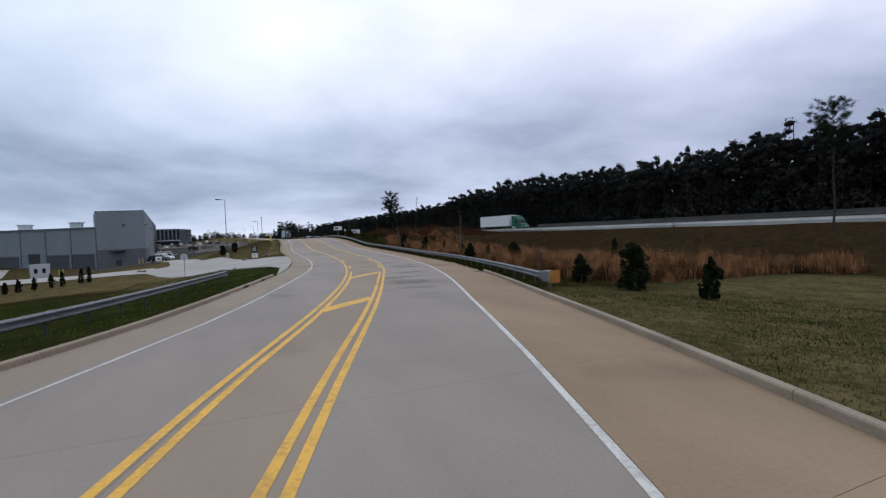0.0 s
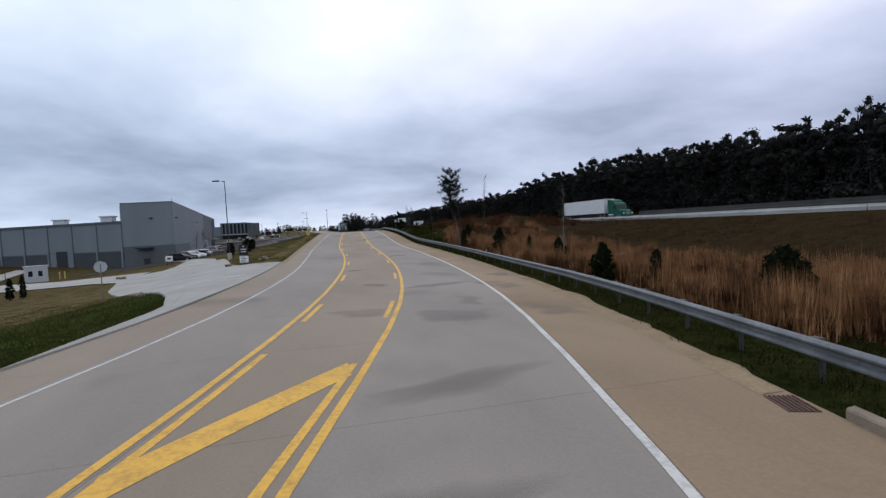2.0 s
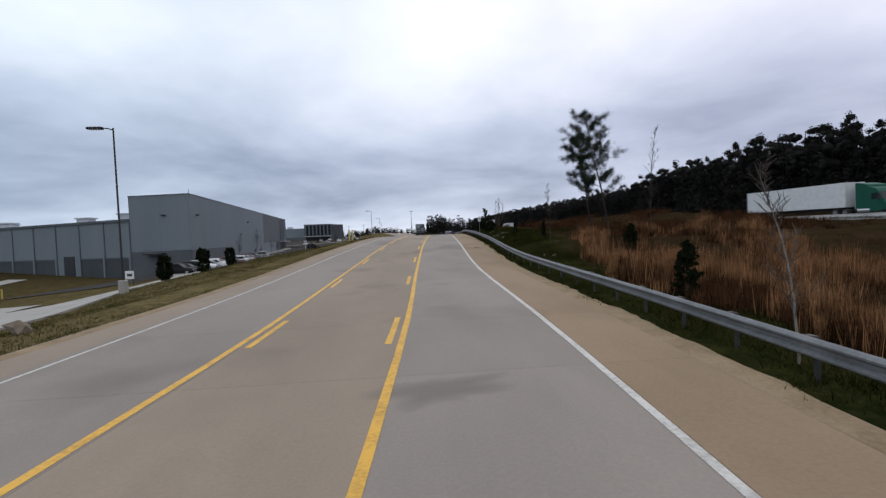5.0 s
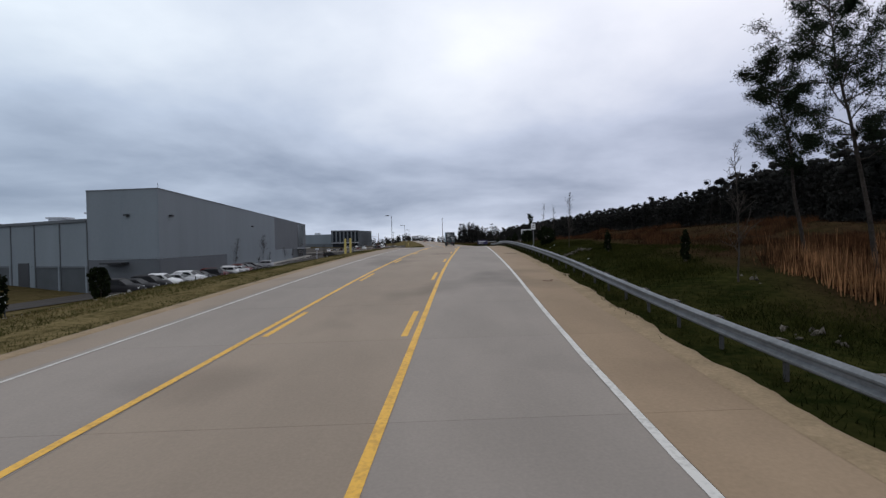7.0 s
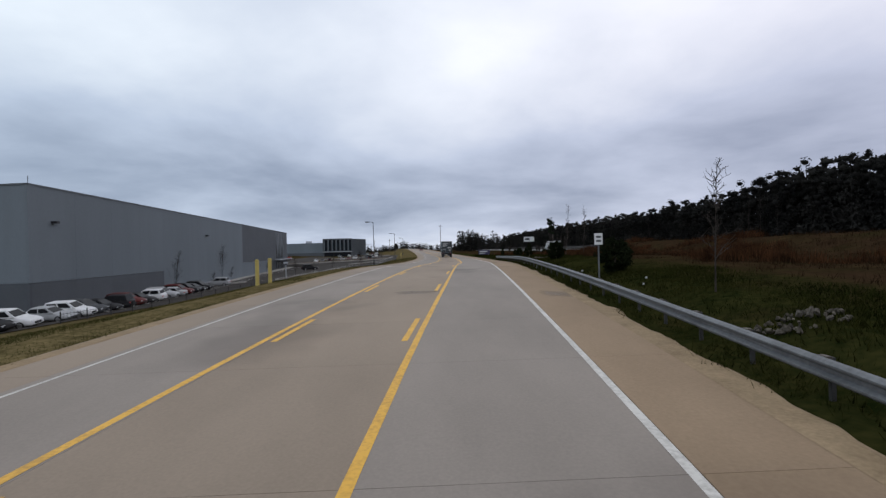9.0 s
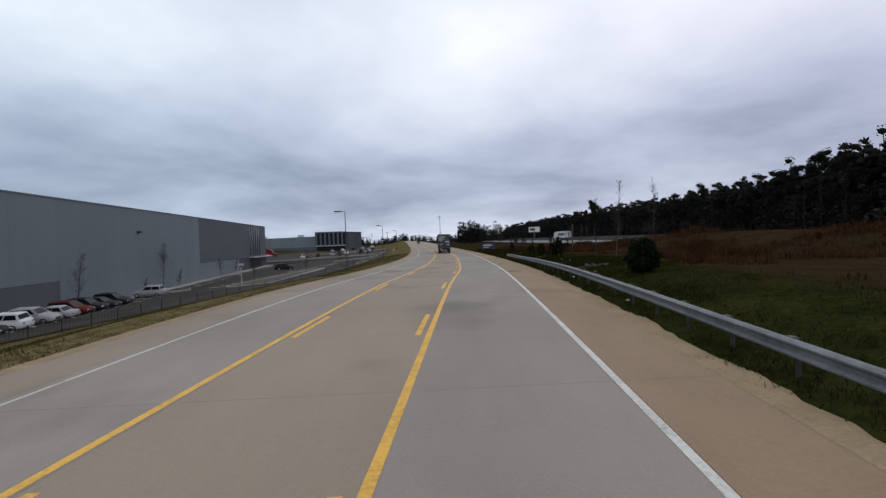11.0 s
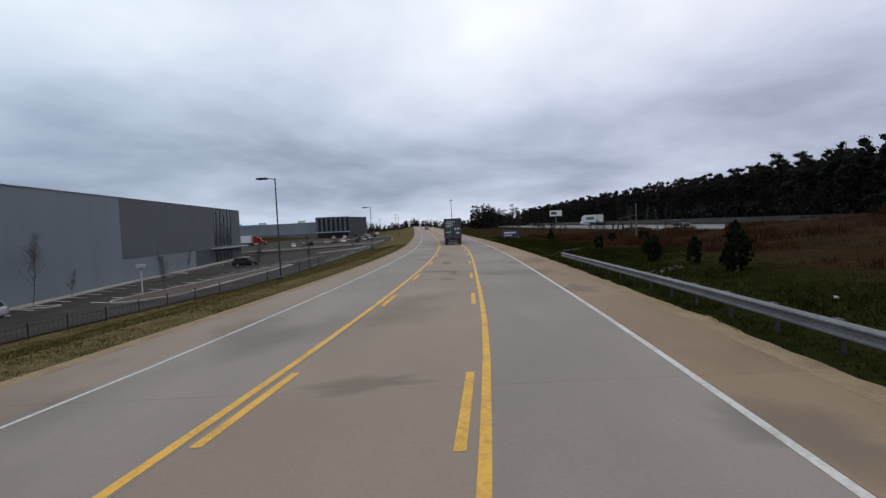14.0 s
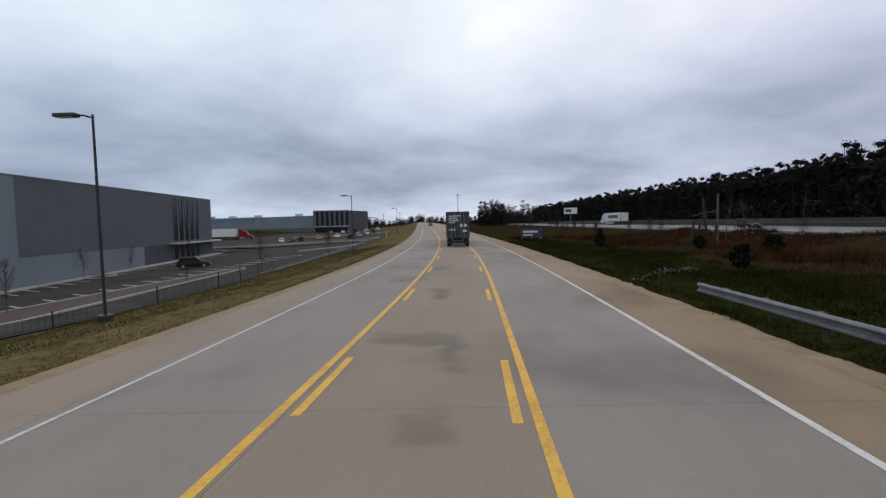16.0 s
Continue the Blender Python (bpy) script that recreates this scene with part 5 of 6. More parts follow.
def grasses():
    rs = np.random.default_rng(5)

    def scatter(n, y0, y1, d0, d1, side, test=None, power=1.0):
        out = []
        while len(out) < n:
            y = rs.uniform(y0, y1)
            d = d0 + (d1 - d0) * rs.uniform() ** power
            x = float(edge_right(y)) + d if side > 0 else float(edge_left(y)) - d
            if test is None or test(x, y):
                out.append((x, y, land(x, y) - 0.03))
        return out

    def hollow(x, y):
        d = x - float(edge_right(y))
        front = 3.6 + 1.5 * noise.noise((x * 0.25, y * 0.25, 4)) + max(0.0, (y - 80) * 0.2) - 0.8 * (30 < y < 64)
        back = 45 + 3 * noise.noise((y * 0.1, 2, 9))
        near = 21 + 2.5 * noise.noise((x * 0.15, 3, 5))
        clump = noise.noise((x * 0.9, y * 0.9, 17)) > -0.12 and noise.noise((x * 0.38, y * 0.38, 33)) > -0.12
        bare = min(math.hypot(x - 30.0, y - 58.4) / 2.1, math.hypot(x - 25.6, y - 61.9) / 1.5) < 1
        return not bare and d > front and x < back and y > near and clump and noise.noise((x * 0.13, y * 0.13, 2)) > -0.5 + 0.06 * max(0.0, y - 86)

    def tufty(x, y):
        return noise.noise((x * 0.16, y * 0.16, 12)) > 0.12

    def height(spots, tall, swing):
        return np.array([tall * (1 + swing * (noise.noise((p[0] * 0.25, p[1] * 0.25, 6)) + 0.7 * noise.noise((p[0] * 1.1, p[1] * 1.1, 8)))) for p in spots])

    spots = scatter(13000, 18, 106, 2.5, 36, 1, hollow, 1.1)
    blades("broom_grass", spots, height(spots, 0.8, 0.8), 0.016, 11, SEDGE_BROWN, "matted red-brown broom grass in the hollow", rs, 0.2)
    spots = scatter(11000, 18, 106, 2.5, 34, 1, lambda x, y: hollow(x, y) and noise.noise((x * 0.75, y * 0.75, 41)) + 0.5 * noise.noise((x * 0.2, y * 0.2, 44)) > 0.0, 1.2)
    blades("broom_grass", spots, height(spots, 1.25, 0.9), 0.016, 13, SEDGE, "tall rust-brown broom grass tufts in the hollow", rs, 0.1)
    spots = scatter(7500, 96, 250, 7, 36, 1, tufty)
    blades("broom_grass", spots, height(spots, 0.65, 0.8), 0.02, 10, BANK_SEDGE, "scattered rust-brown broom grass tufts on the bank", rs, 0.18)
    spots = scatter(15000, 20, 250, 6, 40, 1, lambda x, y: noise.noise((x * 0.09, y * 0.09, 20)) > -0.15)
    blades("field_grass", spots, height(spots, 0.28, 0.5), 0.014, 7, SEDGE_DIM, "low dry brown grass of the field", rs, 0.3)
    spots = scatter(15000, 84, 250, 2.0, 17, 1, lambda x, y: noise.noise((x * 0.12, y * 0.12, 30)) > -0.15 + (0.15 if y < 125 else 0.2) * (x - float(edge_right(y)) - 4.5))
    blades("bank_grass", spots, height(spots, 0.16, 0.5), 0.013, 7, BLADE, "dark green grass of the roadside bank", rs, 0.5)
    blades("roadside_grass", scatter(22000, 18, 235, -0.3, 5.5, 1, lambda x, y: x > float(edge_right(y)) + 0.2 + 0.5 * noise.noise((y * 0.35, 5, 1)) + 0.25 * noise.noise((y * 1.3, 8, 1)), 1.5), 0.17, 0.011, 7, BLADE, "ragged green grass under the guard rail", rs, 0.5)
    blades("lawn_grass", scatter(17000, -6, 24, 0.3, 24, 1, None, 1.3), 0.09, 0.012, 6, LAWN_BLADE, "short green lawn grass", rs, 0.5)
    keep = lambda x, y: not (34 < y < 66.4 and x > float(np.interp(y, (35, 43, 47, 52.5, 62, 66.4), (6.0, 4.0, 3.1, 1.4, -3.5, -5.5))) - 0.2) and not (66.4 <= y < 104 and -14 < x < float(np.interp(y, (66.4, 67.2, 70, 75, 84.6, 93, 104), (7.2, 5.3, 3.3, 2.1, 0.4, -1.7, -3.6)))) and not (y > 110 and x < float(lot_right(y)) + 0.3)
    blades("verge_grass", scatter(23000, 52, 230, 0.05, 17.0, -1, keep, 1.6), 0.085, 0.011, 7, TAN_BLADE, "short dormant verge grass, tan and green", rs, 0.5)
    blades("lawn_grass", scatter(13000, -15, 54, 0.1, 24.0, -1, keep, 1.2), 0.1, 0.012, 7, GREEN_LAWN, "short green lawn grass", rs, 0.5)
    blades("verge_grass", scatter(8500, 40, 230, 0.3, 17.0, -1, keep, 1.0), 0.11, 0.012, 7, LAWN_BLADE, "green tufts in the dormant verge", rs, 0.5)


woods()
plant_trees()
plant_shrubs()
grasses()


# ---- vehicles ----
def wheel(parent, x, y, r, w, rim_mat=None):
    """A wheel with its tyre and rim; the axle lies along x."""
    tyre = part("wheel", Shape().disc((0, 0, 0), r, w, "x", 20, 0.03), BLACK, parent, "black tyre", pose(x, y, r))
    side = 1 if x > 0 else -1
    part("rim", Shape().disc((side * (w / 2 - 0.01), 0, 0), r * 0.62, 0.05, "x", 14, 0.012), rim_mat or CHROME, tyre, "metal rim")
    return tyre


def paint(name, colour):
    m = plain(name, colour, 0.5, 0.0)
    m.node_tree.nodes["Principled BSDF"].inputs["Specular IOR Level"].default_value = 0.14
    return m


CAR_PAINT = {"black": paint("black_car_paint", (0.012, 0.012, 0.014)), "white": paint("white_car_paint", (0.62, 0.63, 0.64)), "silver": paint("silver_car_paint", (0.32, 0.33, 0.34)),
             "grey": paint("grey_car_paint", (0.05, 0.053, 0.057)), "red": paint("dark_red_car_paint", (0.085, 0.011, 0.01)), "blue": paint("dark_blue_car_paint", (0.01, 0.018, 0.06))}
HEADLAMP = plain("headlamp_glass", (0.6, 0.62, 0.64), 0.15)


def loft(sections):
    """A skin through closed outlines that all have the same number of points."""
    n = len(sections[0])
    v = [p for s in sections for p in s]
    f = [(i * n + j, i * n + (j + 1) % n, (i + 1) * n + (j + 1) % n, (i + 1) * n + j) for i in range(len(sections) - 1) for j in range(n)]
    f += [tuple(range(n))[::-1], tuple((len(sections) - 1) * n + j for j in range(n))]
    return Shape().add(v, f)


def car(label, colour, suv=False, at=None, group="cars in the car park"):
    """A parked car; its front looks to +y of its own axes."""
    c = thing("parked_car", label, "car", group, at @ Matrix.Scale(0.94, 4) if at is not None else None)
    ln, wd = (4.6, 1.86) if suv else (4.7, 1.8)
    h = ln / 2
    belt, roof = (1.08, 1.68) if suv else (0.92, 1.43)

    def ring(y, w, z0, z1):
        r = 0.09
        return [(-w + r, y, z0), (w - r, y, z0), (w, y, z0 + r), (w, y, z1 - 2 * r), (w - 1.6 * r, y, z1), (-w + 1.6 * r, y, z1), (-w, y, z1 - 2 * r), (-w, y, z0 + r)]
    w = wd / 2
    hood = belt - (0.1 if suv else 0.08)
    body = loft([ring(-h, w * 0.86, 0.36, belt * 0.86), ring(-h + 0.12, w * 0.95, 0.28, belt * 0.97), ring(-h + 0.7, w, 0.24, belt), ring(0.0, w, 0.22, belt), ring(h - 1.35, w, 0.24, belt - 0.02), ring(h - 0.5, w * 0.97, 0.26, hood - 0.06), ring(h - 0.1, w * 0.9, 0.3, hood - 0.2), ring(h, w * 0.8, 0.38, hood - 0.3)])
    me = body.mesh("body", CAR_PAINT[colour], True)
    fix_normals(me)
    part("body", me, None, c)
    back = -h + (0.25 if suv else 0.75)
    tb = back + (0.25 if suv else 0.55)
    lo = [Vector(q) for q in ((-w * 0.93, back, belt - 0.03), (w * 0.93, back, belt - 0.03), (w * 0.93, h - 1.2, belt - 0.05), (-w * 0.93, h - 1.2, belt - 0.05))]
    hi = [Vector(q) for q in ((-w * 0.72, tb, roof - 0.03), (w * 0.72, tb, roof - 0.03), (w * 0.72, h - 2.05, roof), (-w * 0.72, h - 2.05, roof))]
    crown = [Vector((q.x * 0.75, q.y * 0.86, roof + 0.035)) for q in hi]
    cab = Shape().add(lo + hi + crown, [(0, 1, 5, 4), (1, 2, 6, 5), (2, 3, 7, 6), (3, 0, 4, 7), (4, 5, 9, 8), (5, 6, 10, 9), (6, 7, 11, 10), (7, 4, 8, 11), (8, 9, 10, 11)])
    part("roof", cab, CAR_PAINT[colour], c)

    def pane(a, b, u0, u1, label):
        p = [lo[a].lerp(lo[b], u0), lo[a].lerp(lo[b], u1), hi[a].lerp(hi[b], u1), hi[a].lerp(hi[b], u0)]
        p = [p[0].lerp(p[3], 0.16), p[1].lerp(p[2], 0.16), p[2].lerp(p[1], 0.13), p[3].lerp(p[0], 0.13)]
        nrm = (p[1] - p[0]).cross(p[3] - p[0]).normalized()
        out = [q + nrm * 0.008 for q in p]
        part("window", Shape().add(out + [q - nrm * 0.03 for q in p], [(0, 1, 2, 3), (0, 4, 5, 1), (1, 5, 6, 2), (2, 6, 7, 3), (3, 7, 4, 0)]), CAR_GLASS, c, label)
    pane(0, 1, 0.06, 0.94, "dark rear window")
    pane(2, 3, 0.05, 0.95, "dark windscreen")
    for u0, u1 in ((0.07, 0.47), (0.51, 0.9)):
        pane(1, 2, u0, u1, "dark side window")
        pane(3, 0, 1 - u1, 1 - u0, "dark side window")
    part("lower_grille", Shape().box(-w * 0.45, w * 0.45, h - 0.05, h + 0.012, 0.42, hood - 0.36, 0.02), BLACK, c)
    for s in (-1, 1):
        for yw in (-h + 0.85, h - 0.9):
            wheel(c, s * (w - 0.09), yw, 0.34 if suv else 0.32, 0.22)
        part("headlight", Shape().box(s * w * 0.62 - 0.17, s * w * 0.62 + 0.17, h - 0.12, h - 0.01, hood - 0.38, hood - 0.25, 0.02), HEADLAMP, c)
        part("tail_light", Shape().box(s * w * 0.68 - 0.14, s * w * 0.68 + 0.14, -h - 0.01, -h + 0.06, belt * 0.66, belt * 0.8, 0.02), RED_LENS, c)
        part("door_mirror", Shape().box(s * (w + 0.06) - 0.07, s * (w + 0.06) + 0.07, h - 1.65, h - 1.5, belt, belt + 0.13, 0.02), CAR_PAINT[colour], c)
    return c


def park_cars():
    order = ["black", "black", "black", "white", "silver", "white", "grey", "black", "black", "red", "black", "white", "silver", "silver", "red", "black", "black", "black", "silver"]
    y = 131.5
    for i, col in enumerate(order):
        wall = -19.9 - max(0, y - 147.4) * 0.0985
        x = wall + 4.0 if y > 147 else -15.4
        car(col + " parked car facing the road in a row beside the warehouse", col, i % 3 != 1, pose(x, y, land(x, y) + 0.07, 0, 0, 90) @ pose(0, 0, 0, 0, -4.5, 6) if i in (8, 11, 13, 18) else pose(x, y, land(x, y) + 0.07, 0, 4.5, -84), "row of cars beside the warehouse")
        y += 2.75 + (1.2 if i in (3, 11) else 7.0 if i == 17 else 0)
    car("dark car parked alone in the middle of the lot", "black", True, pose(-13.9, 235, land(-13.9, 235) + 0.07, 0, 2, -60))
    i = 0
    for x, y in [(-34 + k * 2.9, 330 + k * 1.2) for k in range(10)] + [(-40 + k * 3.0, 425 + k) for k in range(9)] + [(-6 - k * 0.3, 300 + k * 9.0) for k in range(9)]:
        if i % 4 != 3:
            col = ("white", "grey", "black", "black", "silver", "red")[i % 6]
            car(col + " car parked far off in the second lot", col, i % 2 == 0, pose(x, y, land(x, y) + 0.05, 0, 0, 20 + 160 * (i % 2)), "cars in the far lot")
        i += 1


def trailer_body(t, y0, y1, side_mat, rear_mat, top=4.1, floor=1.15):
    """The box of a road trailer from y0 (rear) to y1, with running gear."""
    w = 1.3
    part("trailer_box", Shape().box(-w, w, y0 + 0.06, y1, floor, top, 0.03), side_mat, t, "smooth trailer sides")
    for s in (-1, 1):
        part("corner_post", Shape().box(s * w - 0.07, s * w + 0.07, y0 - 0.02, y0 + 0.1, floor, top + 0.02, 0.02), rear_mat[1], t)
        part("rear_door", Shape().box(0.01 if s > 0 else -w + 0.08, w - 0.08 if s > 0 else -0.01, y0 + 0.005, y0 + 0.05, floor + 0.12, top - 0.12, 0.012), rear_mat[0], t, "trailer door leaf")
        for k in (0.35, 0.75):
            part("lock_rod", Shape().tube([(s * k, y0 - 0.015, floor + 0.05), (s * k, y0 - 0.015, top - 0.1)], 0.018, 6), CHROME, t)
        part("mud_flap", Shape().box(s * 0.95 - 0.3, s * 0.95 + 0.3, y0 + 0.5, y0 + 0.53, 0.25, 0.95), BLACK, t)
        part("tail_light", Shape().disc((s * 1.05, y0 - 0.03, floor - 0.06), 0.06, 0.04, "y", 12), RED_LENS, t)
        part("tail_light", Shape().disc((s * 0.85, y0 - 0.03, floor - 0.06), 0.06, 0.04, "y", 12), RED_LENS, t)
        part("bumper_strut", Shape().box(s * 0.55 - 0.04, s * 0.55 + 0.04, y0 + 0.02, y0 + 0.1, 0.5, floor), rear_mat[1], t)
    part("rear_header", Shape().box(-w, w, y0 - 0.01, y0 + 0.08, top - 0.12, top + 0.02, 0.015), rear_mat[1], t)
    part("rear_sill", Shape().box(-w, w, y0 - 0.02, y0 + 0.12, floor - 0.12, floor + 0.1, 0.015), rear_mat[1], t)
    part("underride_bar", Shape().box(-1.1, 1.1, y0, y0 + 0.1, 0.45, 0.56, 0.015), rear_mat[1], t)
    part("chassis", Shape().box(-0.55, 0.55, y0 + 0.4, y1 - 0.5, 0.75, floor, 0.03), BLACK, t)
    for yw in (y0 + 1.3, y0 + 2.6):
        part("axle", Shape().tube([(-1.1, yw, 0.5), (1.1, yw, 0.5)], 0.06, 8), BLACK, t)
        for s in (-1, 1):
            wheel(t, s * 1.08, yw, 0.5, 0.42, STEEL)


def tractor(t, y0, mat, sleeper=True, cab_white=False):
    """The cab in front of a trailer whose front is at y0."""
    w = 1.2
    part("frame_rails", Shape().box(-0.5, 0.5, y0 - 2.6, y0 + 4.8, 0.6, 0.95, 0.02), BLACK, t)
    if sleeper:
        sl = Shape()
        out = [(y0 + 0.6, 0.8), (y0 + 2.3, 0.8), (y0 + 2.3, 3.0), (y0 + 2.0, 3.6), (y0 + 0.8, 3.9), (y0 + 0.6, 3.85)]
        part("sleeper", sl.extrude(out, -w, w), mat, t)
    out = [(y0 + 2.3, 0.6), (y0 + 3.7, 0.6), (y0 + 3.7, 1.75), (y0 + 3.25, 2.75), (y0 + 2.9, 3.1), (y0 + 2.3, 3.3)]
    part("cab", Shape().extrude(out, -w, w), mat, t)
    part("windscreen", Shape().add([(-w * 0.9, y0 + 3.7, 1.85), (w * 0.9, y0 + 3.7, 1.85), (w * 0.86, y0 + 3.29, 2.7), (-w * 0.86, y0 + 3.29, 2.7), (-w * 0.9, y0 + 3.66, 1.85), (w * 0.9, y0 + 3.66, 1.85), (w * 0.86, y0 + 3.25, 2.7), (-w * 0.86, y0 + 3.25, 2.7)], [(0, 1, 2, 3), (7, 6, 5, 4), (0, 4, 5, 1), (3, 2, 6, 7), (0, 3, 7, 4), (1, 5, 6, 2)]), GLASS, t)
    for s in (-1, 1):
        part("side_window", Shape().box(s * w - 0.015, s * w + 0.015, y0 + 2.45, y0 + 3.2, 1.9, 2.6, 0.008), GLASS, t)
        part("headlight", Shape().box(s * 0.95 - 0.15, s * 0.95 + 0.15, y0 + 5.3, y0 + 5.42, 0.85, 1.1, 0.02), HEADLAMP, t)
        part("mirror", Shape().box(s * (w + 0.28) - 0.1, s * (w + 0.28) + 0.1, y0 + 3.5, y0 + 3.62, 1.7, 2.5, 0.03), BLACK, t)
        part("fuel_tank", Shape().disc((s * 0.95, y0 + 1.5, 0.72), 0.3, 1.5, "y", 14, 0.03), CHROME, t)
        part("exhaust_stack", Shape().tube([(s * 1.05, y0 + 0.45, 0.9), (s * 1.05, y0 + 0.45, 3.9)], 0.07, 8), CHROME, t)
        for yw in (y0 - 2.0, y0 - 0.7):
            wheel(t, s * 1.05, yw, 0.5, 0.42, STEEL)
        wheel(t, s * 1.05, y0 + 4.4, 0.5, 0.3, STEEL)
    hood = loft([[(-w, y0 + 3.6, 0.75), (w, y0 + 3.6, 0.75), (w, y0 + 3.6, 1.6), (w * 0.8, y0 + 3.6, 1.8), (-w * 0.8, y0 + 3.6, 1.8), (-w, y0 + 3.6, 1.6)],
                 [(-w, y0 + 4.9, 0.7), (w, y0 + 4.9, 0.7), (w * 0.95, y0 + 4.9, 1.4), (w * 0.7, y0 + 4.9, 1.62), (-w * 0.7, y0 + 4.9, 1.62), (-w * 0.95, y0 + 4.9, 1.4)],
                 [(-w * 0.8, y0 + 5.4, 0.6), (w * 0.8, y0 + 5.4, 0.6), (w * 0.75, y0 + 5.4, 1.2), (w * 0.55, y0 + 5.4, 1.4), (-w * 0.55, y0 + 5.4, 1.4), (-w * 0.75, y0 + 5.4, 1.2)]])
    part("hood", hood, mat, t)
    part("grille", Shape().box(-0.5, 0.5, y0 + 5.38, y0 + 5.44, 0.7, 1.3, 0.02), CHROME, t)
    part("bumper", Shape().box(-w, w, y0 + 5.35, y0 + 5.55, 0.35, 0.7, 0.05), mat, t)


SLATE = plain("dark_slate_trailer_paint", (0.022, 0.03, 0.036), 0.4)
SKY_BLUE = plain("light_blue_trailer_paint", (0.2, 0.36, 0.47), 0.4)
PALE = plain("pale_lettering", (0.55, 0.57, 0.58), 0.5)
GREEN_CAB = paint("dark_green_truck_paint", (0.008, 0.075, 0.05))
RED_CAB = paint("red_truck_paint", (0.2, 0.015, 0.012))
TRAILER_WHITE = plain("white_trailer_paint", (0.6, 0.61, 0.62), 0.4)


def lead_truck():
    x, y = 24.3, 222.0
    t = thing("semi_truck", "semi truck with light blue trailer and dark slate doors", "truck", at=pose(x, y, float(deck(x, y)), 1.0, 0.0, -1.0))
    trailer_body(t, 0, 16, SKY_BLUE, (SLATE, SLATE))
    tractor(t, 16.6, SLATE)
    rows = [(-1.05, 0.35, 3.62), (-1.05, -0.05, 3.36), (-1.05, 0.15, 3.10), (-1.05, -0.35, 2.86), (-1.05, -0.25, 2.02)]
    for x0, x1, z in rows:
        part("lettering_bar", Shape().box(x0, x1, -0.035, -0.018, z - 0.055, z + 0.055), PALE, t, "pale unreadable lettering")
    for x0 in (0.42, 0.9):
        part("placard", Shape().box(-0.16, 0.16, -0.012, 0.0, -0.16, 0.16), PALE, t, "pale diamond placard", pose(x0, -0.02, 2.5, 0, 45, 0))
    part("lettering_bar", Shape().box(0.55, 1.05, -0.035, -0.018, 1.75, 1.98), PALE, t, "pale unreadable lettering")
    for s in (-1, 1):
        arrow = Shape().add([(s * 1.306, 5.5, 2.9), (s * 1.306, 7.0, 1.9), (s * 1.306, 8.5, 3.2), (s * 1.306, 7.0, 2.4), (s * 1.312, 5.5, 2.9), (s * 1.312, 7.0, 1.9), (s * 1.312, 8.5, 3.2), (s * 1.312, 7.0, 2.4)], [(0, 1, 2, 3), (7, 6, 5, 4), (0, 4, 5, 1), (1, 5, 6, 2), (2, 6, 7, 3), (3, 7, 4, 0)])
        part("side_mark", arrow, PALE, t, "white swoosh-like mark")


def highway_traffic():
    g = thing("semi_truck", "semi truck with dark green cab and white trailer on the highway", "truck", at=pose(70.5, 119.0, 2.71, 0, 0, 180))
    trailer_body(g, -8, 8, TRAILER_WHITE, (TRAILER_WHITE, STEEL))
    tractor(g, 8.6, GREEN_CAB)
    b = thing("semi_truck", "white semi truck far along the highway", "truck", at=pose(82.0, 335.0, 2.71))
    trailer_body(b, -8, 8, TRAILER_WHITE, (TRAILER_WHITE, STEEL))
    tractor(b, 8.6, TRAILER_WHITE)
    part("lettering_bar", Shape().box(-1.33, -1.303, -5.5, 4.5, 2.2, 3.3), SLATE, b, "dark unreadable lettering")
    car("dark pickup-like car on the highway", "black", True, pose(69.0, 240.0, 2.72, 0, 0, 180), "cars on the highway")
    car("grey car far along the highway", "grey", False, pose(71.0, 190.0, 2.72, 0, 0, 180), "cars on the highway")
    car("pale car far along the highway", "silver", False, pose(78.0, 330.0, 2.72, 0, 0, 0), "cars on the highway")
    car("red car far ahead on the road", "red", False, pose(15.6, 372.0, float(deck(15.6, 372)), 0, 0, 183), "cars on the road")
    r = thing("semi_truck", "red semi cab with white trailer beside the far lot", "truck", at=pose(-58.0, 345.0, land(-58, 345) + 0.05, 0, 0, -84))
    trailer_body(r, -14, 2, TRAILER_WHITE, (TRAILER_WHITE, STEEL))
    tractor(r, 2.6, RED_CAB)


park_cars()
lead_truck()
highway_traffic()


# ---- drive, car park and street furniture ----
def drive_left(y):
    return np.interp(y, (35, 43, 47, 52.5, 62, 74, 85, 94, 98, 105, 123, 140), (float(edge_left(35)), 4.0, 3.1, 1.4, -3.5, -8.5, -11.4, -12.5, -10.0, -10.2, -12.4, -20.0))


def drive_right(y):
    return np.interp(y, (35, 40, 50, 58, 62, 66.4, 67.2, 70, 75, 84.6, 90, 93, 117, 140), (float(edge_left(35)) + 0.02, float(edge_left(40)), float(edge_left(50)), float(edge_left(58)), float(edge_left(62)), float(edge_left(66.4)), 5.2, 3.2, 2.0, 0.3, -0.8, -1.8, -6.5, -16.0))


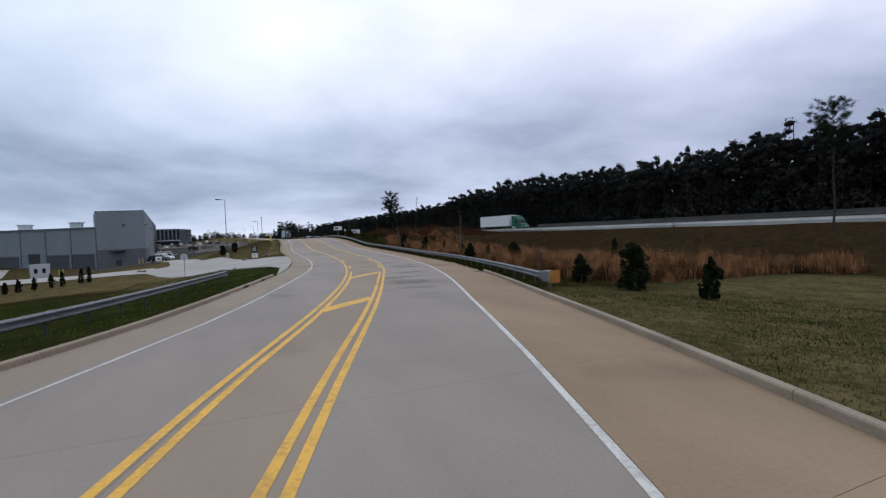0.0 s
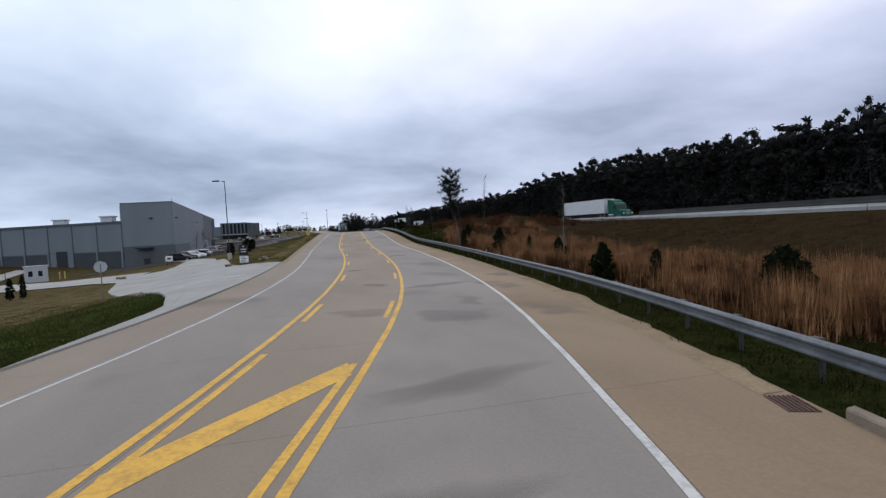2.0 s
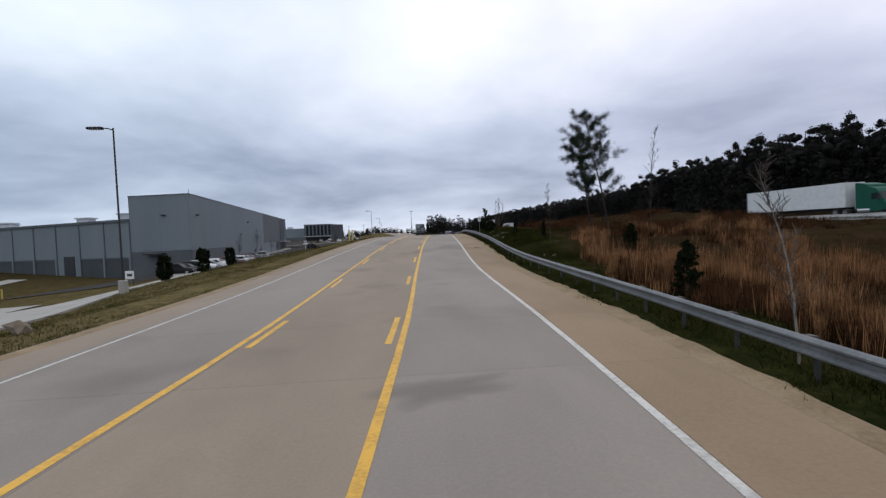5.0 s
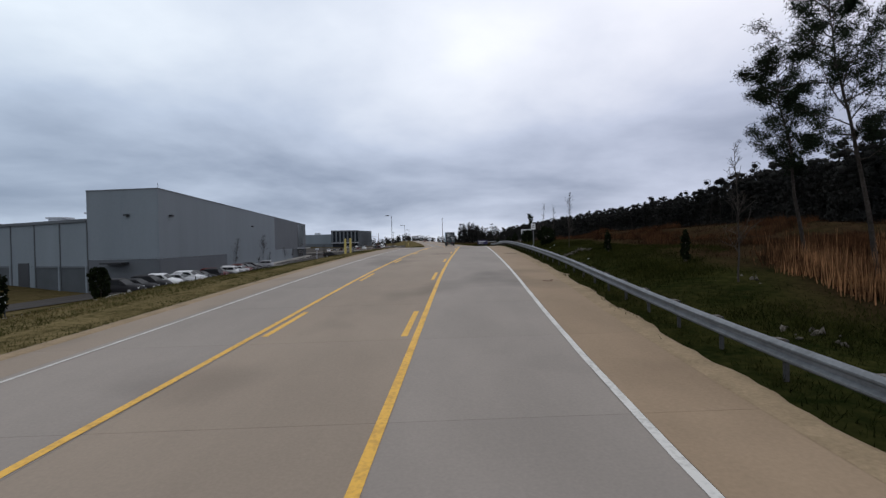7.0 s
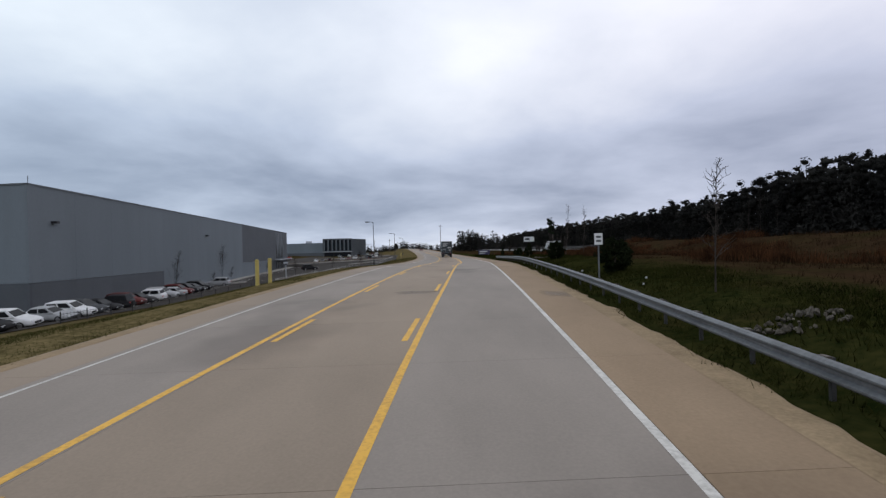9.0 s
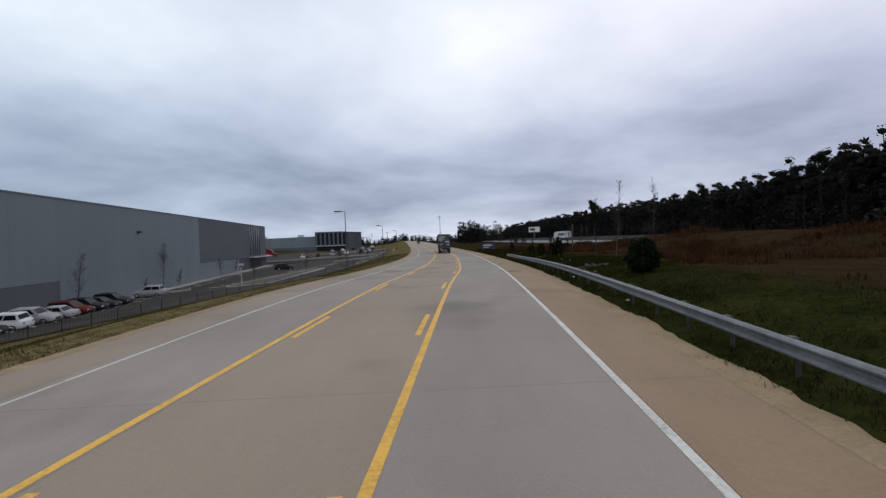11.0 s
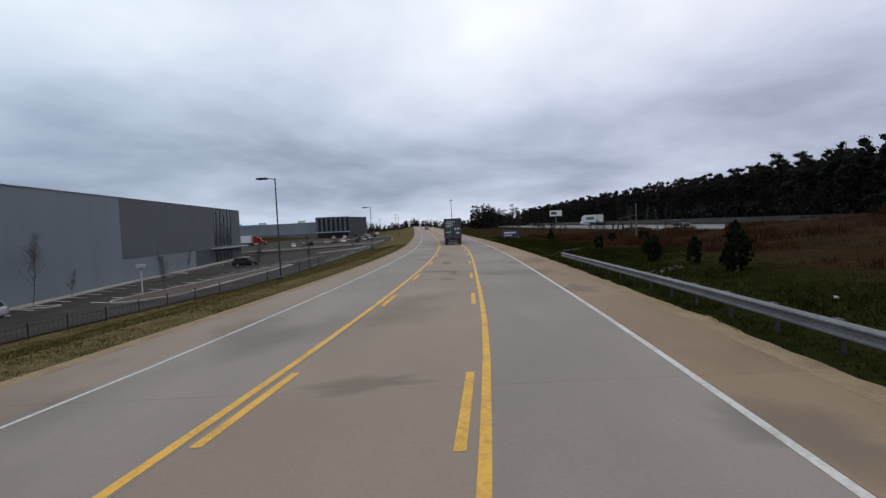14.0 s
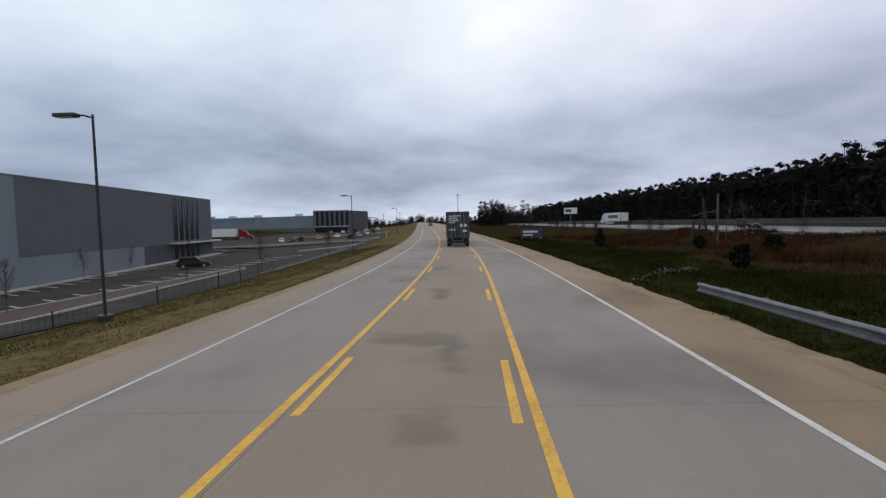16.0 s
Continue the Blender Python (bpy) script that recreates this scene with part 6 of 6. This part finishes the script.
def build_drive():
    d = thing("driveway", "pale concrete drive to the warehouse", "driveway", kind="structure")
    edges = [35.2, 41, 47, 53, 59, 63.5, 66.4, 67.2, 71, 78, 86, 94, 103, 113, 124, 140]
    for a, b in zip(edges, edges[1:]):
        for k in range(3):
            xa = lambda y, k=k: drive_left(y) + (drive_right(y) - drive_left(y)) * k / 3 + 0.004
            xb = lambda y, k=k: drive_left(y) + (drive_right(y) - drive_left(y)) * (k + 1) / 3 - 0.004
            part("slab", ribbon(Shape(), xa, xb, stations(a + 0.004, b - 0.004, 1.2), 0.05, 0.15, over=terrain, n=5), APRON, d)
    mark = ribbon(Shape(), lambda y: np.interp(y, (52.2, 55.5), (1.7, 5.0)), lambda y: np.interp(y, (52.2, 55.5), (2.1, 5.5)), stations(52.2, 55.5, 0.5), 0.062, over=terrain)
    part("stop_line", mark, WHITE, d, "white line across the drive mouth")
    branch = Shape()
    near, far = ((-11.3, 85.0), (-15.0, 88.3), (-25.0, 93.0), (-38.0, 99.0), (-70.0, 104.0)), ((-12.0, 99.5), (-16.0, 100.6), (-25.0, 104.5), (-40.0, 113.0), (-70.0, 118.0))
    v = []
    for (ax, ay), (bx, by) in zip(near, far):
        v += [(ax + (bx - ax) * i / 4, ay + (by - ay) * i / 4, land(ax + (bx - ax) * i / 4, ay + (by - ay) * i / 4) + 0.04) for i in range(5)]
    branch.add(v, [(j * 5 + i, j * 5 + i + 1, j * 5 + i + 6, j * 5 + i + 5) for j in range(4) for i in range(4)])
    part("branch_paving", branch, APRON, d, "pale concrete branch towards the gate")
    path = ribbon(Shape(), lambda y: np.interp(y, (120, 150), (-44, -52)), lambda y: np.interp(y, (120, 150), (-40.5, -49)), stations(120, 150, 2), 0.06, 0.1, over=terrain)
    part("footpath", path, APRON, d)


def wall_x(y):
    return -19.9 - (y - 147.4) * 0.0985


BAY_PAINT = material("bay_line_paint", (0.34, 0.34, 0.33), (0.6, 0.6, 0.58), 1.2, 0.8, 0.1, fine=14, spec=0.1)


def build_lot():
    lot_ob = thing("car_park", "dark asphalt car park with white bay lines", "car park", kind="structure")
    left = lambda y: np.where(np.asarray(y) < 147.4, -30.0, np.where(np.asarray(y) < 282, wall_x(np.asarray(y)) + 2.2, -58.0))
    for a in range(118, 420, 24):
        b = min(a + 24, 420)
        part("asphalt", ribbon(Shape(), left, lot_right, stations(a, b, 2), 0.03, 0.0, over=terrain, n=26), ASPHALT, lot_ob)
    # footway along the long wall, with its kerb
    for a in range(148, 282, 6):
        part("footway_slab", ribbon(Shape(), lambda y: wall_x(y) + 0.05, lambda y: wall_x(y) + 2.2, stations(a + 0.01, a + 5.99, 1.5), 0.16, 0.3, over=terrain, n=2), APRON, lot_ob)

    def bay(x0, x1, y0, slant):
        s = Shape()
        v = []
        for i in range(7):
            u = i / 6
            x, y = x0 + (x1 - x0) * u, y0 + slant * u
            for w in (-0.11, 0.11):
                v.append((x, y + w, land(x, y + w) + 0.085))
        s.add(v, [(2 * i, 2 * i + 1, 2 * i + 3, 2 * i + 2) for i in range(6)])
        part("bay_line", s, BAY_PAINT, lot_ob)
    for k in range(48):
        y = 150 + k * 2.75
        if y < 276:
            bay(wall_x(y) + 2.4, wall_x(y) + 7.0, y, -3.2)
    for k in range(20):
        y = 190 + k * 2.75
        bay(-8.8 + (y - 190) * 0.16 - 5.2, -8.8 + (y - 190) * 0.16 - 0.4, y + 6, -3.4)
    for k in range(26):
        y = 214 + k * 2.75
        bay(3.0 - (k > 14) * 1.5, 7.6 - (k > 14) * 1.5, y, 1.6)


def island(x0, y0, x1, y1, wide, label, far=None):
    """A long raised planting strip with a pale kerb, round at both ends, its far end narrower if asked."""
    t = thing("planting_island", label, "traffic island", kind="structure")
    n = 24
    p0, p1 = Vector((x0, y0)), Vector((x1, y1))
    u = (p1 - p0).normalized()
    side = Vector((-u.y, u.x))
    ring = []
    for p, r, a0 in ((p0, wide, math.pi / 2), (p1, far or wide, -math.pi / 2)):
        for i in range(n + 1):
            a = a0 + math.pi * i / n
            ring.append((p, p + (u * math.cos(a) + side * math.sin(a)) * r))
    k = len(ring)

    def inset(c, q, d):
        return q + (c - q).normalized() * d
    v = []
    for d, h in ((0.0, -0.1), (0.0, 0.14), (0.03, 0.17), (0.26, 0.17), (0.28, 0.1)):
        for c, q in ring:
            p = inset(c, q, d)
            v.append((p.x, p.y, land(p.x, p.y) + h))
    f = [(r * k + i, r * k + (i + 1) % k, (r + 1) * k + (i + 1) % k, (r + 1) * k + i) for r in range(4) for i in range(k)]
    part("kerb", Shape().add(v, f), APRON, t, "pale concrete kerb")
    bed = [inset(c, q, 0.27) for c, q in ring]
    # the bed is a strip between the two long sides
    f = [(i, i + 1, k - 2 - i, k - 1 - i) for i in range(k // 2 - 1)]
    part("planting_bed", Shape().add([(p.x, p.y, land(p.x, p.y) + 0.13) for p in bed], f), SOIL, t, "brown mulch bed")


def street_lamp(x, y, z0, top, reach, label, turn=180, foot=0.3):
    t = thing("street_lamp", label, "street lamp", at=pose(x, y, z0))
    h = top - z0
    part("pole", Shape().tube([(0, 0, 0.1), (0, 0, h * 0.5), (0, 0, h)], [0.062, 0.054, 0.045], 10), DARK, t, "dark tapered pole")
    part("base", Shape().disc((0, 0, 0.1), 0.26, foot, "z", 16, 0.03), APRON if foot > 0.5 else DARK, t, "round footing")
    a = radians(turn)
    arm = [(0, 0, h - 0.12), (math.cos(a) * reach * 0.5, math.sin(a) * reach * 0.5, h - 0.02), (math.cos(a) * reach, math.sin(a) * reach, h)]
    part("arm", Shape().tube(arm, 0.035, 8), DARK, t)
    head = part("lamp_head", Shape().box(-0.42, 0.42, -0.17, 0.17, -0.07, 0.07, 0.03), DARK, t, "flat dark lamp head", pose(math.cos(a) * (reach + 0.3), math.sin(a) * (reach + 0.3), h, 0, 0, turn))
    part("lens", Shape().box(-0.3, 0.3, -0.12, 0.12, -0.085, -0.07), HEADLAMP, head)
    return t


def entrance_sign():
    x, y = 3.4, 72.6
    z = land(x, y)
    t = thing("entrance_sign", "black and white panel sign on two posts by the drive", "sign", at=pose(x, y, z - 0.1, 0, 0, -8) @ Matrix.Scale(0.76, 4))
    for s in (-0.48, 0.48):
        part("post", Shape().box(s - 0.04, s + 0.04, -0.04, 0.04, -0.3, 2.45, 0.008), DARK, t)
    part("upper_panel", Shape().box(-0.52, 0.52, -0.08, -0.045, 1.15, 2.5, 0.01), BLACK, t, "black upper panel")
    part("lower_panel", Shape().box(-0.52, 0.52, -0.08, -0.045, 0.3, 1.13, 0.01), WHITE_PAINT, t, "white lower panel")
    for x0, x1, z0 in ((-0.08, 0.1, 2.3), (-0.34, 0.3, 1.95), (-0.3, 0.26, 1.66)):
        part("lettering_bar", Shape().box(x0, x1, -0.092, -0.081, z0 - 0.055, z0 + 0.055), PALE, t, "pale unreadable lettering")
    for x0, x1, z0 in ((-0.4, 0.15, 0.98), (-0.4, 0.35, 0.78), (-0.4, 0.3, 0.6), (-0.4, 0.1, 0.44)):
        part("lettering_bar", Shape().box(x0, x1, -0.092, -0.081, z0 - 0.03, z0 + 0.03), SLATE, t, "dark unreadable lettering")


def stone_mesh(seed, size):
    rs = np.random.default_rng(seed)
    b = bmesh.new()
    bmesh.ops.create_icosphere(b, subdivisions=1, radius=size)
    for q in b.verts:
        q.co *= rs.uniform(0.5, 1.25)
        q.co.z *= 0.65
    me = bpy.data.meshes.new("stone")
    b.to_mesh(me)
    b.free()
    me.materials.append(LIMESTONE)
    return me


def rock_piles():
    rs = np.random.default_rng(3)
    meshes = [stone_mesh(i, s) for i, s in enumerate((0.03, 0.042, 0.05, 0.062, 0.078, 0.105))]
    for x, y, rx, ry, n in ((29.5, 57.7, 1.2, 0.8, 26), (25.6, 61.9, 1.0, 0.7, 22), (28.0, 93.7, 1.1, 0.7, 14), (25.9, 88.8, 0.6, 0.7, 14), (27.0, 108.3, 0.95, 0.6, 70), (30.3, 146.4, 1.1, 0.7, 80), (32.0, 167.3, 0.8, 0.6, 40), (32.9, 187.4, 1.5, 0.7, 56)):
        t = thing("rock_pile", "heap of pale broken stones on the grass", "rocks", at=pose(x, y, land(x, y)))
        for i in range(n):
            a, r = rs.uniform(0, 6.28), math.sqrt(rs.uniform())
            px, py = math.cos(a) * r * rx, math.sin(a) * r * ry
            h = land(x + px, y + py) - land(x, y) + 0.03 + (0.3 if n > 50 else 0.12) * (1 - r) * rs.uniform()
            part("stone", meshes[int(rs.integers(6))], None, t, at=pose(px, py, h, *rs.uniform(0, 360, 3)))
    for i, (x, y, s) in enumerate(((2.1, 72.4, 0.42), (5.2, 73.6, 0.4), (4.7, 74.3, 0.3), (-12.6, 91.0, 0.5), (-13.4, 92.0, 0.42), (0.6, 52.4, 0.26), (0.1, 53.2, 0.22))):
        me = stone_mesh(20 + i, s)
        me.materials[0] = BOULDER
        single("boulder", me, None, "brown landscape boulder on the verge", "rock", at=pose(x, y, land(x, y) + s * 0.25, 0, 0, i * 47))


BOULDER = material("brown_boulder", (0.09, 0.07, 0.05), (0.2, 0.16, 0.12), 3, 0.95, 0.7)


def fence_run(points, label, tall=1.15, step=0.3):
    """A black metal picket fence through plan points."""
    t = thing("fence", label, "fence")
    post = Shape().box(-0.035, 0.035, -0.035, 0.035, -0.2, tall + 0.12, 0.006).mesh("post", FENCE)
    stuff = Shape()
    for (x0, y0), (x1, y1) in zip(points, points[1:]):
        ln = math.hypot(x1 - x0, y1 - y0)
        n = max(1, int(ln / 2.4))
        for i in range(n):
            ax, ay = x0 + (x1 - x0) * i / n, y0 + (y1 - y0) * i / n
            bx, by = x0 + (x1 - x0) * (i + 1) / n, y0 + (y1 - y0) * (i + 1) / n
            part("post", post, None, t, at=pose(ax, ay, land(ax, ay)))
            for h in (0.18, tall - 0.12):
                part("rail", Shape().tube([(ax, ay, land(ax, ay) + h), (bx, by, land(bx, by) + h)], 0.02, 4), FENCE, t)
            m = max(1, int(2.4 / step))
            for j in range(1, m):
                u = j / m
                px, py = ax + (bx - ax) * u, ay + (by - ay) * u
                stuff.box(px - 0.007, px + 0.007, py - 0.007, py + 0.007, land(px, py) + 0.06, land(px, py) + tall)
    tagged(part("pickets", stuff, FENCE, t), kind="stuff")


def rail_ends():
    for x, y, z, turn, face in ((float(rail_r(17.2)), 17.1, rail_r_top(17.2), 0, True), (float(rail_l(33.6)), 33.8, land(float(rail_l(33.6)), 33.6) + 0.55, 162, False)):
        t = thing("rail_terminal", "steel guard rail end with striped marker face" if face else "steel end piece of a guard rail", "guard rail", at=pose(x, y, z, 0, 0, turn))
        part("impact_head", Shape().box(-0.06, 0.32, -0.1, 0.55, -0.24, 0.24, 0.03), STEEL, t, "boxy galvanised head")
        part("end_post", Shape().box(0.06, 0.16, 0.1, 0.2, -1.3, 0.1, 0.01), RAIL_POST, t)
        if face:
            part("marker_plate", Shape().box(-0.08, 0.46, -0.13, -0.105, -0.27, 0.27), ORANGE, t, "orange marker plate")
            part("end_section", Shape().box(0.1, 0.17, 0.5, 0.9, -0.17, 0.17, 0.02), STEEL, t, "flat end section of the rail")
            for i in range(7):
                o = -0.76 + i * 0.15
                q = []
                lo, hi = o, o + 0.07
                for c in (lo, hi):
                    u0, u1 = max(0.0, -0.27 - c), min(0.54, 0.27 - c)
                    ends = [(-0.08 + u0, c + u0), (-0.08 + u1, c + u1)]
                    q += ends if c == lo else ends[::-1]
                s = Shape().add([(px, -0.136, pz) for px, pz in q] + [(px, -0.131, pz) for px, pz in q], [(0, 1, 2, 3), (7, 6, 5, 4), (0, 4, 5, 1), (1, 5, 6, 2), (2, 6, 7, 3), (3, 7, 4, 0)])
                part("stripe", s, BLACK, t, "black slanting stripe")


def small_signs():
    t = thing("road_sign", "small white road sign on a thin post", "sign", at=pose(26.6, 118.8, land(26.6, 118.8), 0, 0, -8))
    part("post", Shape().box(-0.03, 0.03, -0.02, 0.02, -0.3, 2.3, 0.005), STEEL, t)
    part("plate", Shape().box(-0.17, 0.17, -0.035, -0.02, 1.82, 2.3, 0.006), WHITE_PAINT, t)
    for z in (2.15, 1.98):
        part("lettering_bar", Shape().box(-0.1, 0.1, -0.042, -0.036, z - 0.04, z + 0.04), SLATE, t, "dark unreadable lettering")
    x, y = -4.6, 62.0
    s = thing("stop_sign", "octagonal stop sign seen from its grey back", "sign", at=pose(x, y, land(x, y), 0, 0, 20))
    part("post", Shape().box(-0.03, 0.03, -0.02, 0.02, -0.3, 2.6, 0.005), STEEL, s)
    part("plate", Shape().disc((0, 0.03, 2.4), 0.41, 0.02, "y", 8), TRIM, s, "grey back of the sign plate")
    x, y = 36.0, 240.0
    b = thing("banner_sign", "purple advertising board on low posts by the road", "sign", at=pose(x, y, land(x, y) - 0.45, 0, 0, -6))
    for q in (-1.4, 0, 1.4):
        part("post", Shape().box(q - 0.06, q + 0.06, 0.0, 0.1, -0.4, 1.9, 0.01), WHITE_PAINT, b)
    part("board", Shape().box(-1.65, 1.65, -0.06, 0.0, 0.55, 1.9, 0.015), PURPLE, b, "purple printed board")
    part("lettering_bar", Shape().box(-1.3, 0.9, -0.075, -0.061, 1.3, 1.6), PALE, b, "pale unreadable lettering")
    part("lettering_bar", Shape().box(-1.3, 0.2, -0.075, -0.061, 0.85, 1.05), PALE, b, "pale unreadable lettering")
    h = thing("billboard", "distant highway billboard on a single pole", "billboard", at=pose(87.0, 417.0, land(87, 417), 0, 0, 0))
    part("pole", Shape().tube([(0, 0, -0.5), (0, 0, 7.5)], 0.3, 10), STEEL, h)
    part("panel", Shape().box(-3.4, 3.4, -0.2, 0.2, 5.2, 8.4, 0.05), WHITE_PAINT, h)
    part("lettering_bar", Shape().box(-2.8, 0.4, -0.24, -0.201, 6.2, 7.6), SLATE, h, "dark unreadable lettering")
    p = thing("lot_sign_post", "white lot sign with flat head on a planting island", "sign", at=pose(-9.6, 197.8, land(-9.6, 197.8) + 0.1))
    part("post", Shape().tube([(0, 0, -0.2), (0, 0, 2.6)], 0.09, 10), TRIM, p)
    part("head", Shape().box(-0.42, 0.42, -0.2, 0.2, 2.9, 3.25, 0.03), TRIM, p)
    part("neck", Shape().tube([(0, 0, 2.6), (0, 0, 2.95)], 0.05, 8), STEEL, p)
    n = thing("notice_board", "small white notice by the warehouse corner", "sign", at=pose(-13.2, 114.5, land(-13.2, 114.5), 0, 0, -20))
    for q in (-0.4, 0.4):
        part("post", Shape().box(q - 0.04, q + 0.04, -0.03, 0.03, -0.3, 1.5, 0.005), DARK, n)
    part("plate", Shape().box(-0.6, 0.6, -0.05, -0.03, 0.7, 1.6, 0.008), WHITE_PAINT, n)
    part("lettering_bar", Shape().box(-0.35, 0.35, -0.06, -0.051, 1.0, 1.3), SLATE, n, "dark unreadable lettering")


PURPLE = plain("purple_print", (0.03, 0.024, 0.08), 0.6)


def gatehouse():
    x, y = -34.0, 118.5
    z = land(x, y)
    g = thing("gate_cabinet", "white gate cabinet with dark openings beside the drive", "cabinet", at=pose(x, y, z, 0, 0, 22))
    part("body", Shape().box(-1.5, 1.5, -0.7, 0.7, -0.2, 2.6, 0.05), TRIM, g)
    part("lid", Shape().box(-1.6, 1.6, -0.8, 0.8, 2.6, 2.75, 0.03), TRIM, g)
    for q in (-0.7, 0.55):
        part("opening", Shape().box(q - 0.28, q + 0.28, -0.72, -0.69, 1.0, 1.9, 0.01), GLASS, g, "dark opening")
    for dx in (2.6, 3.2):
        xx, yy = x + dx, y + dx * 0.6
        single("bollard", Shape().disc((0, 0, 0.55), 0.09, 1.3, "z", 14, 0.03), YELLOW_PAINT, "yellow steel bollard by the gate", "bollard", "bollards by the gate", at=pose(xx, yy, land(xx, yy)))


def bollards():
    for x, y, h in ((9.6, 126.6, 1.5), (9.9, 127.9, 1.5), (-20.6, 141.5, 1.2), (-19.8, 141.2, 1.2), (10.0, 268.0, 1.2)):
        single("bollard", Shape().disc((0, 0, h / 2 - 0.1), 0.11, h + 0.2, "z", 14, 0.04), YELLOW_PAINT, "yellow steel bollard on the verge", "bollard", "yellow bollards", at=pose(x, y, land(x, y)))


def litter():
    rs = np.random.default_rng(9)
    for i, (x, y, a, b, tilt) in enumerate(((22.9, 59.8, 0.04, 0.34, 58), (31.3, 59.6, 0.5, 0.3, 10), (30.7, 60.2, 0.4, 0.26, 16), (34.6, 60.4, 0.2, 0.55, 30), (36.3, 60.9, 0.42, 0.22, 14))):
        s = Shape().box(-a, a, -b, b, -0.04, 0.04, 0.02)
        single("scrap_board", s, SCRAP, "weathered pale tan scrap board lying in broom grass", "litter", "scrap in the field", at=pose(x, y, land(x, y) + (0.9 if x > 33 else 0.4), tilt, tilt * 0.5, i * 37))
    for i in range(16):
        y = rs.uniform(30, 175)
        x = float(edge_right(y)) + rs.uniform(0.6, 3.0)
        w = rs.uniform(0.03, 0.075)
        single("litter_scrap", Shape().box(-w, w, -w * 0.7, w * 0.7, -0.02, 0.04, 0.01), TRIM, "small pale scrap of litter in the grass", "litter", "roadside litter", at=pose(x, y, land(x, y) + 0.05, rs.uniform(-20, 20), rs.uniform(-20, 20), rs.uniform(0, 360)))
    tw = Shape()
    stem = limb_path((0, 0, 0.02), (1, 0.4, 0), 0.5, 5, rs, 0, 0.12)
    tw.tube(stem, 0.013, 5)
    for p0, d, n in ((stem[2], (0.3, 1, 0.1), 0.22), (stem[3], (1, -0.7, 0.1), 0.2), (stem[1], (0.2, -1, 0.1), 0.12)):
        tw.tube(limb_path(p0, d, n, 4, rs, 0, 0.15), 0.009, 5)
    single("fallen_twig", tw, RUST, "broken twig lying on the dusty shoulder", "twig", at=pose(22.6, 98.9, float(deck(22.6, 98.9)) + 0.01, 0, 0, -40))
    g = thing("storm_grate", "rusty storm drain grate at the shoulder's edge", "drain", at=pose(float(edge_right(28.6)) - 0.3, 28.6, float(deck(edge_right(28.6), 28.6)) + 0.004, 0, 0, -22))
    # no hollow here: a flat black plate stands in for the shade below
    part("pit_shade", Shape().box(-0.2, 0.2, -0.3, 0.3, 0.0, 0.006), BLACK, g, "black plate painted as the shade under the bars")
    for i in range(7):
        part("bar", Shape().box(-0.2 + i * 0.062, -0.175 + i * 0.062, -0.3, 0.3, 0.006, 0.02), RUST, g)
    for q in (30.5, 26.8):
        x = float(edge_left(q))
        i = thing("drain_inlet", "dark drain inlet in the kerb", "drain", at=pose(x - 0.02, q, float(deck(x, q)), 0, 0, -20))
        # black box in place of the shade inside the inlet
        part("mouth", Shape().box(-0.02, 0.03, -0.6, 0.6, 0.01, 0.12), BLACK, i)


def utility_poles():
    x, y = 49.4, 213.0
    t = thing("utility_pole", "grey wooden utility pole below the highway", "utility pole", at=pose(x, y, land(x, y)))
    part("pole", Shape().tube([(0, 0, -0.5), (0.05, 0, 5.0)], [0.13, 0.09], 10), TWIG, t)
    part("crossarm", Shape().tube([(0, 0, 3.4), (-2.4, 0.2, 2.9)], 0.05, 6), TWIG, t)
    for i, (x, y, h) in enumerate(((30.3, 497.9, 22), (-40, 640, 14), (-20, 600, 13))):
        p = thing("utility_pole", "far thin utility pole on the horizon", "utility pole", "far utility poles", at=pose(x, y, land(x, y)))
        part("pole", Shape().tube([(0, 0, -0.5), (0, 0, h)], [0.3, 0.16], 6), BARK, p)
        part("crossarm", Shape().box(-1.4, 1.4, -0.1, 0.1, h - 1.2, h - 0.95), BARK, p)


build_drive()
build_lot()
island(-7.0, 195.6, -3.2, 224.0, 3.9, "long mulch island with pale kerb in the car park", 1.5)
island(-21.2, 197.0, -17.6, 195.6, 0.8, "short grassy island with pale kerb in the car park")
island(-29.6, 235.0, -24.0, 232.0, 0.9, "short grassy island with pale kerb in the car park")
island(-6.0, 262.0, 2.0, 268.0, 1.2, "short mulch island with pale kerb in the car park")
island(-42.0, 300.0, 3.0, 290.0, 2.4, "long tan planting strip in the far lot")
island(-40.0, 372.0, -4.0, 362.0, 3.0, "long tan planting strip in the far lot")
street_lamp(-0.15, 88.9, land(-0.15, 88.9), 9.9, 0.7, "tall dark car park lamp on the verge", foot=1.3)
street_lamp(9.9, 184.0, land(9.9, 184.0), 9.3, 0.7, "tall dark lamp beside the black fence")
street_lamp(10.5, 229.5, land(10.5, 229.5), 8.8, 0.7, "tall dark lamp at the edge of the car park")
street_lamp(9.0, 300.0, land(9.0, 300.0), 9.25, 0.7, "far dark lamp at the edge of the road")
entrance_sign()
rock_piles()
fence_run([(float(lot_right(q)) + 0.4, q) for q in (140, 152, 164, 171, 178, 186, 194)], "low black picket fence along the car park", 0.85)
fence_run([(float(lot_right(q)) + 0.4, q) for q in (196.5, 200, 208)], "short length of low black picket fence", 1.0)
fence_run([(-37.5, 117.0), (-47.0, 113.0), (-60, 112)], "black picket fence beside the gate cabinet", 1.8)
rail_ends()
small_signs()
gatehouse()
bollards()
litter()
utility_poles()
build_slabs()
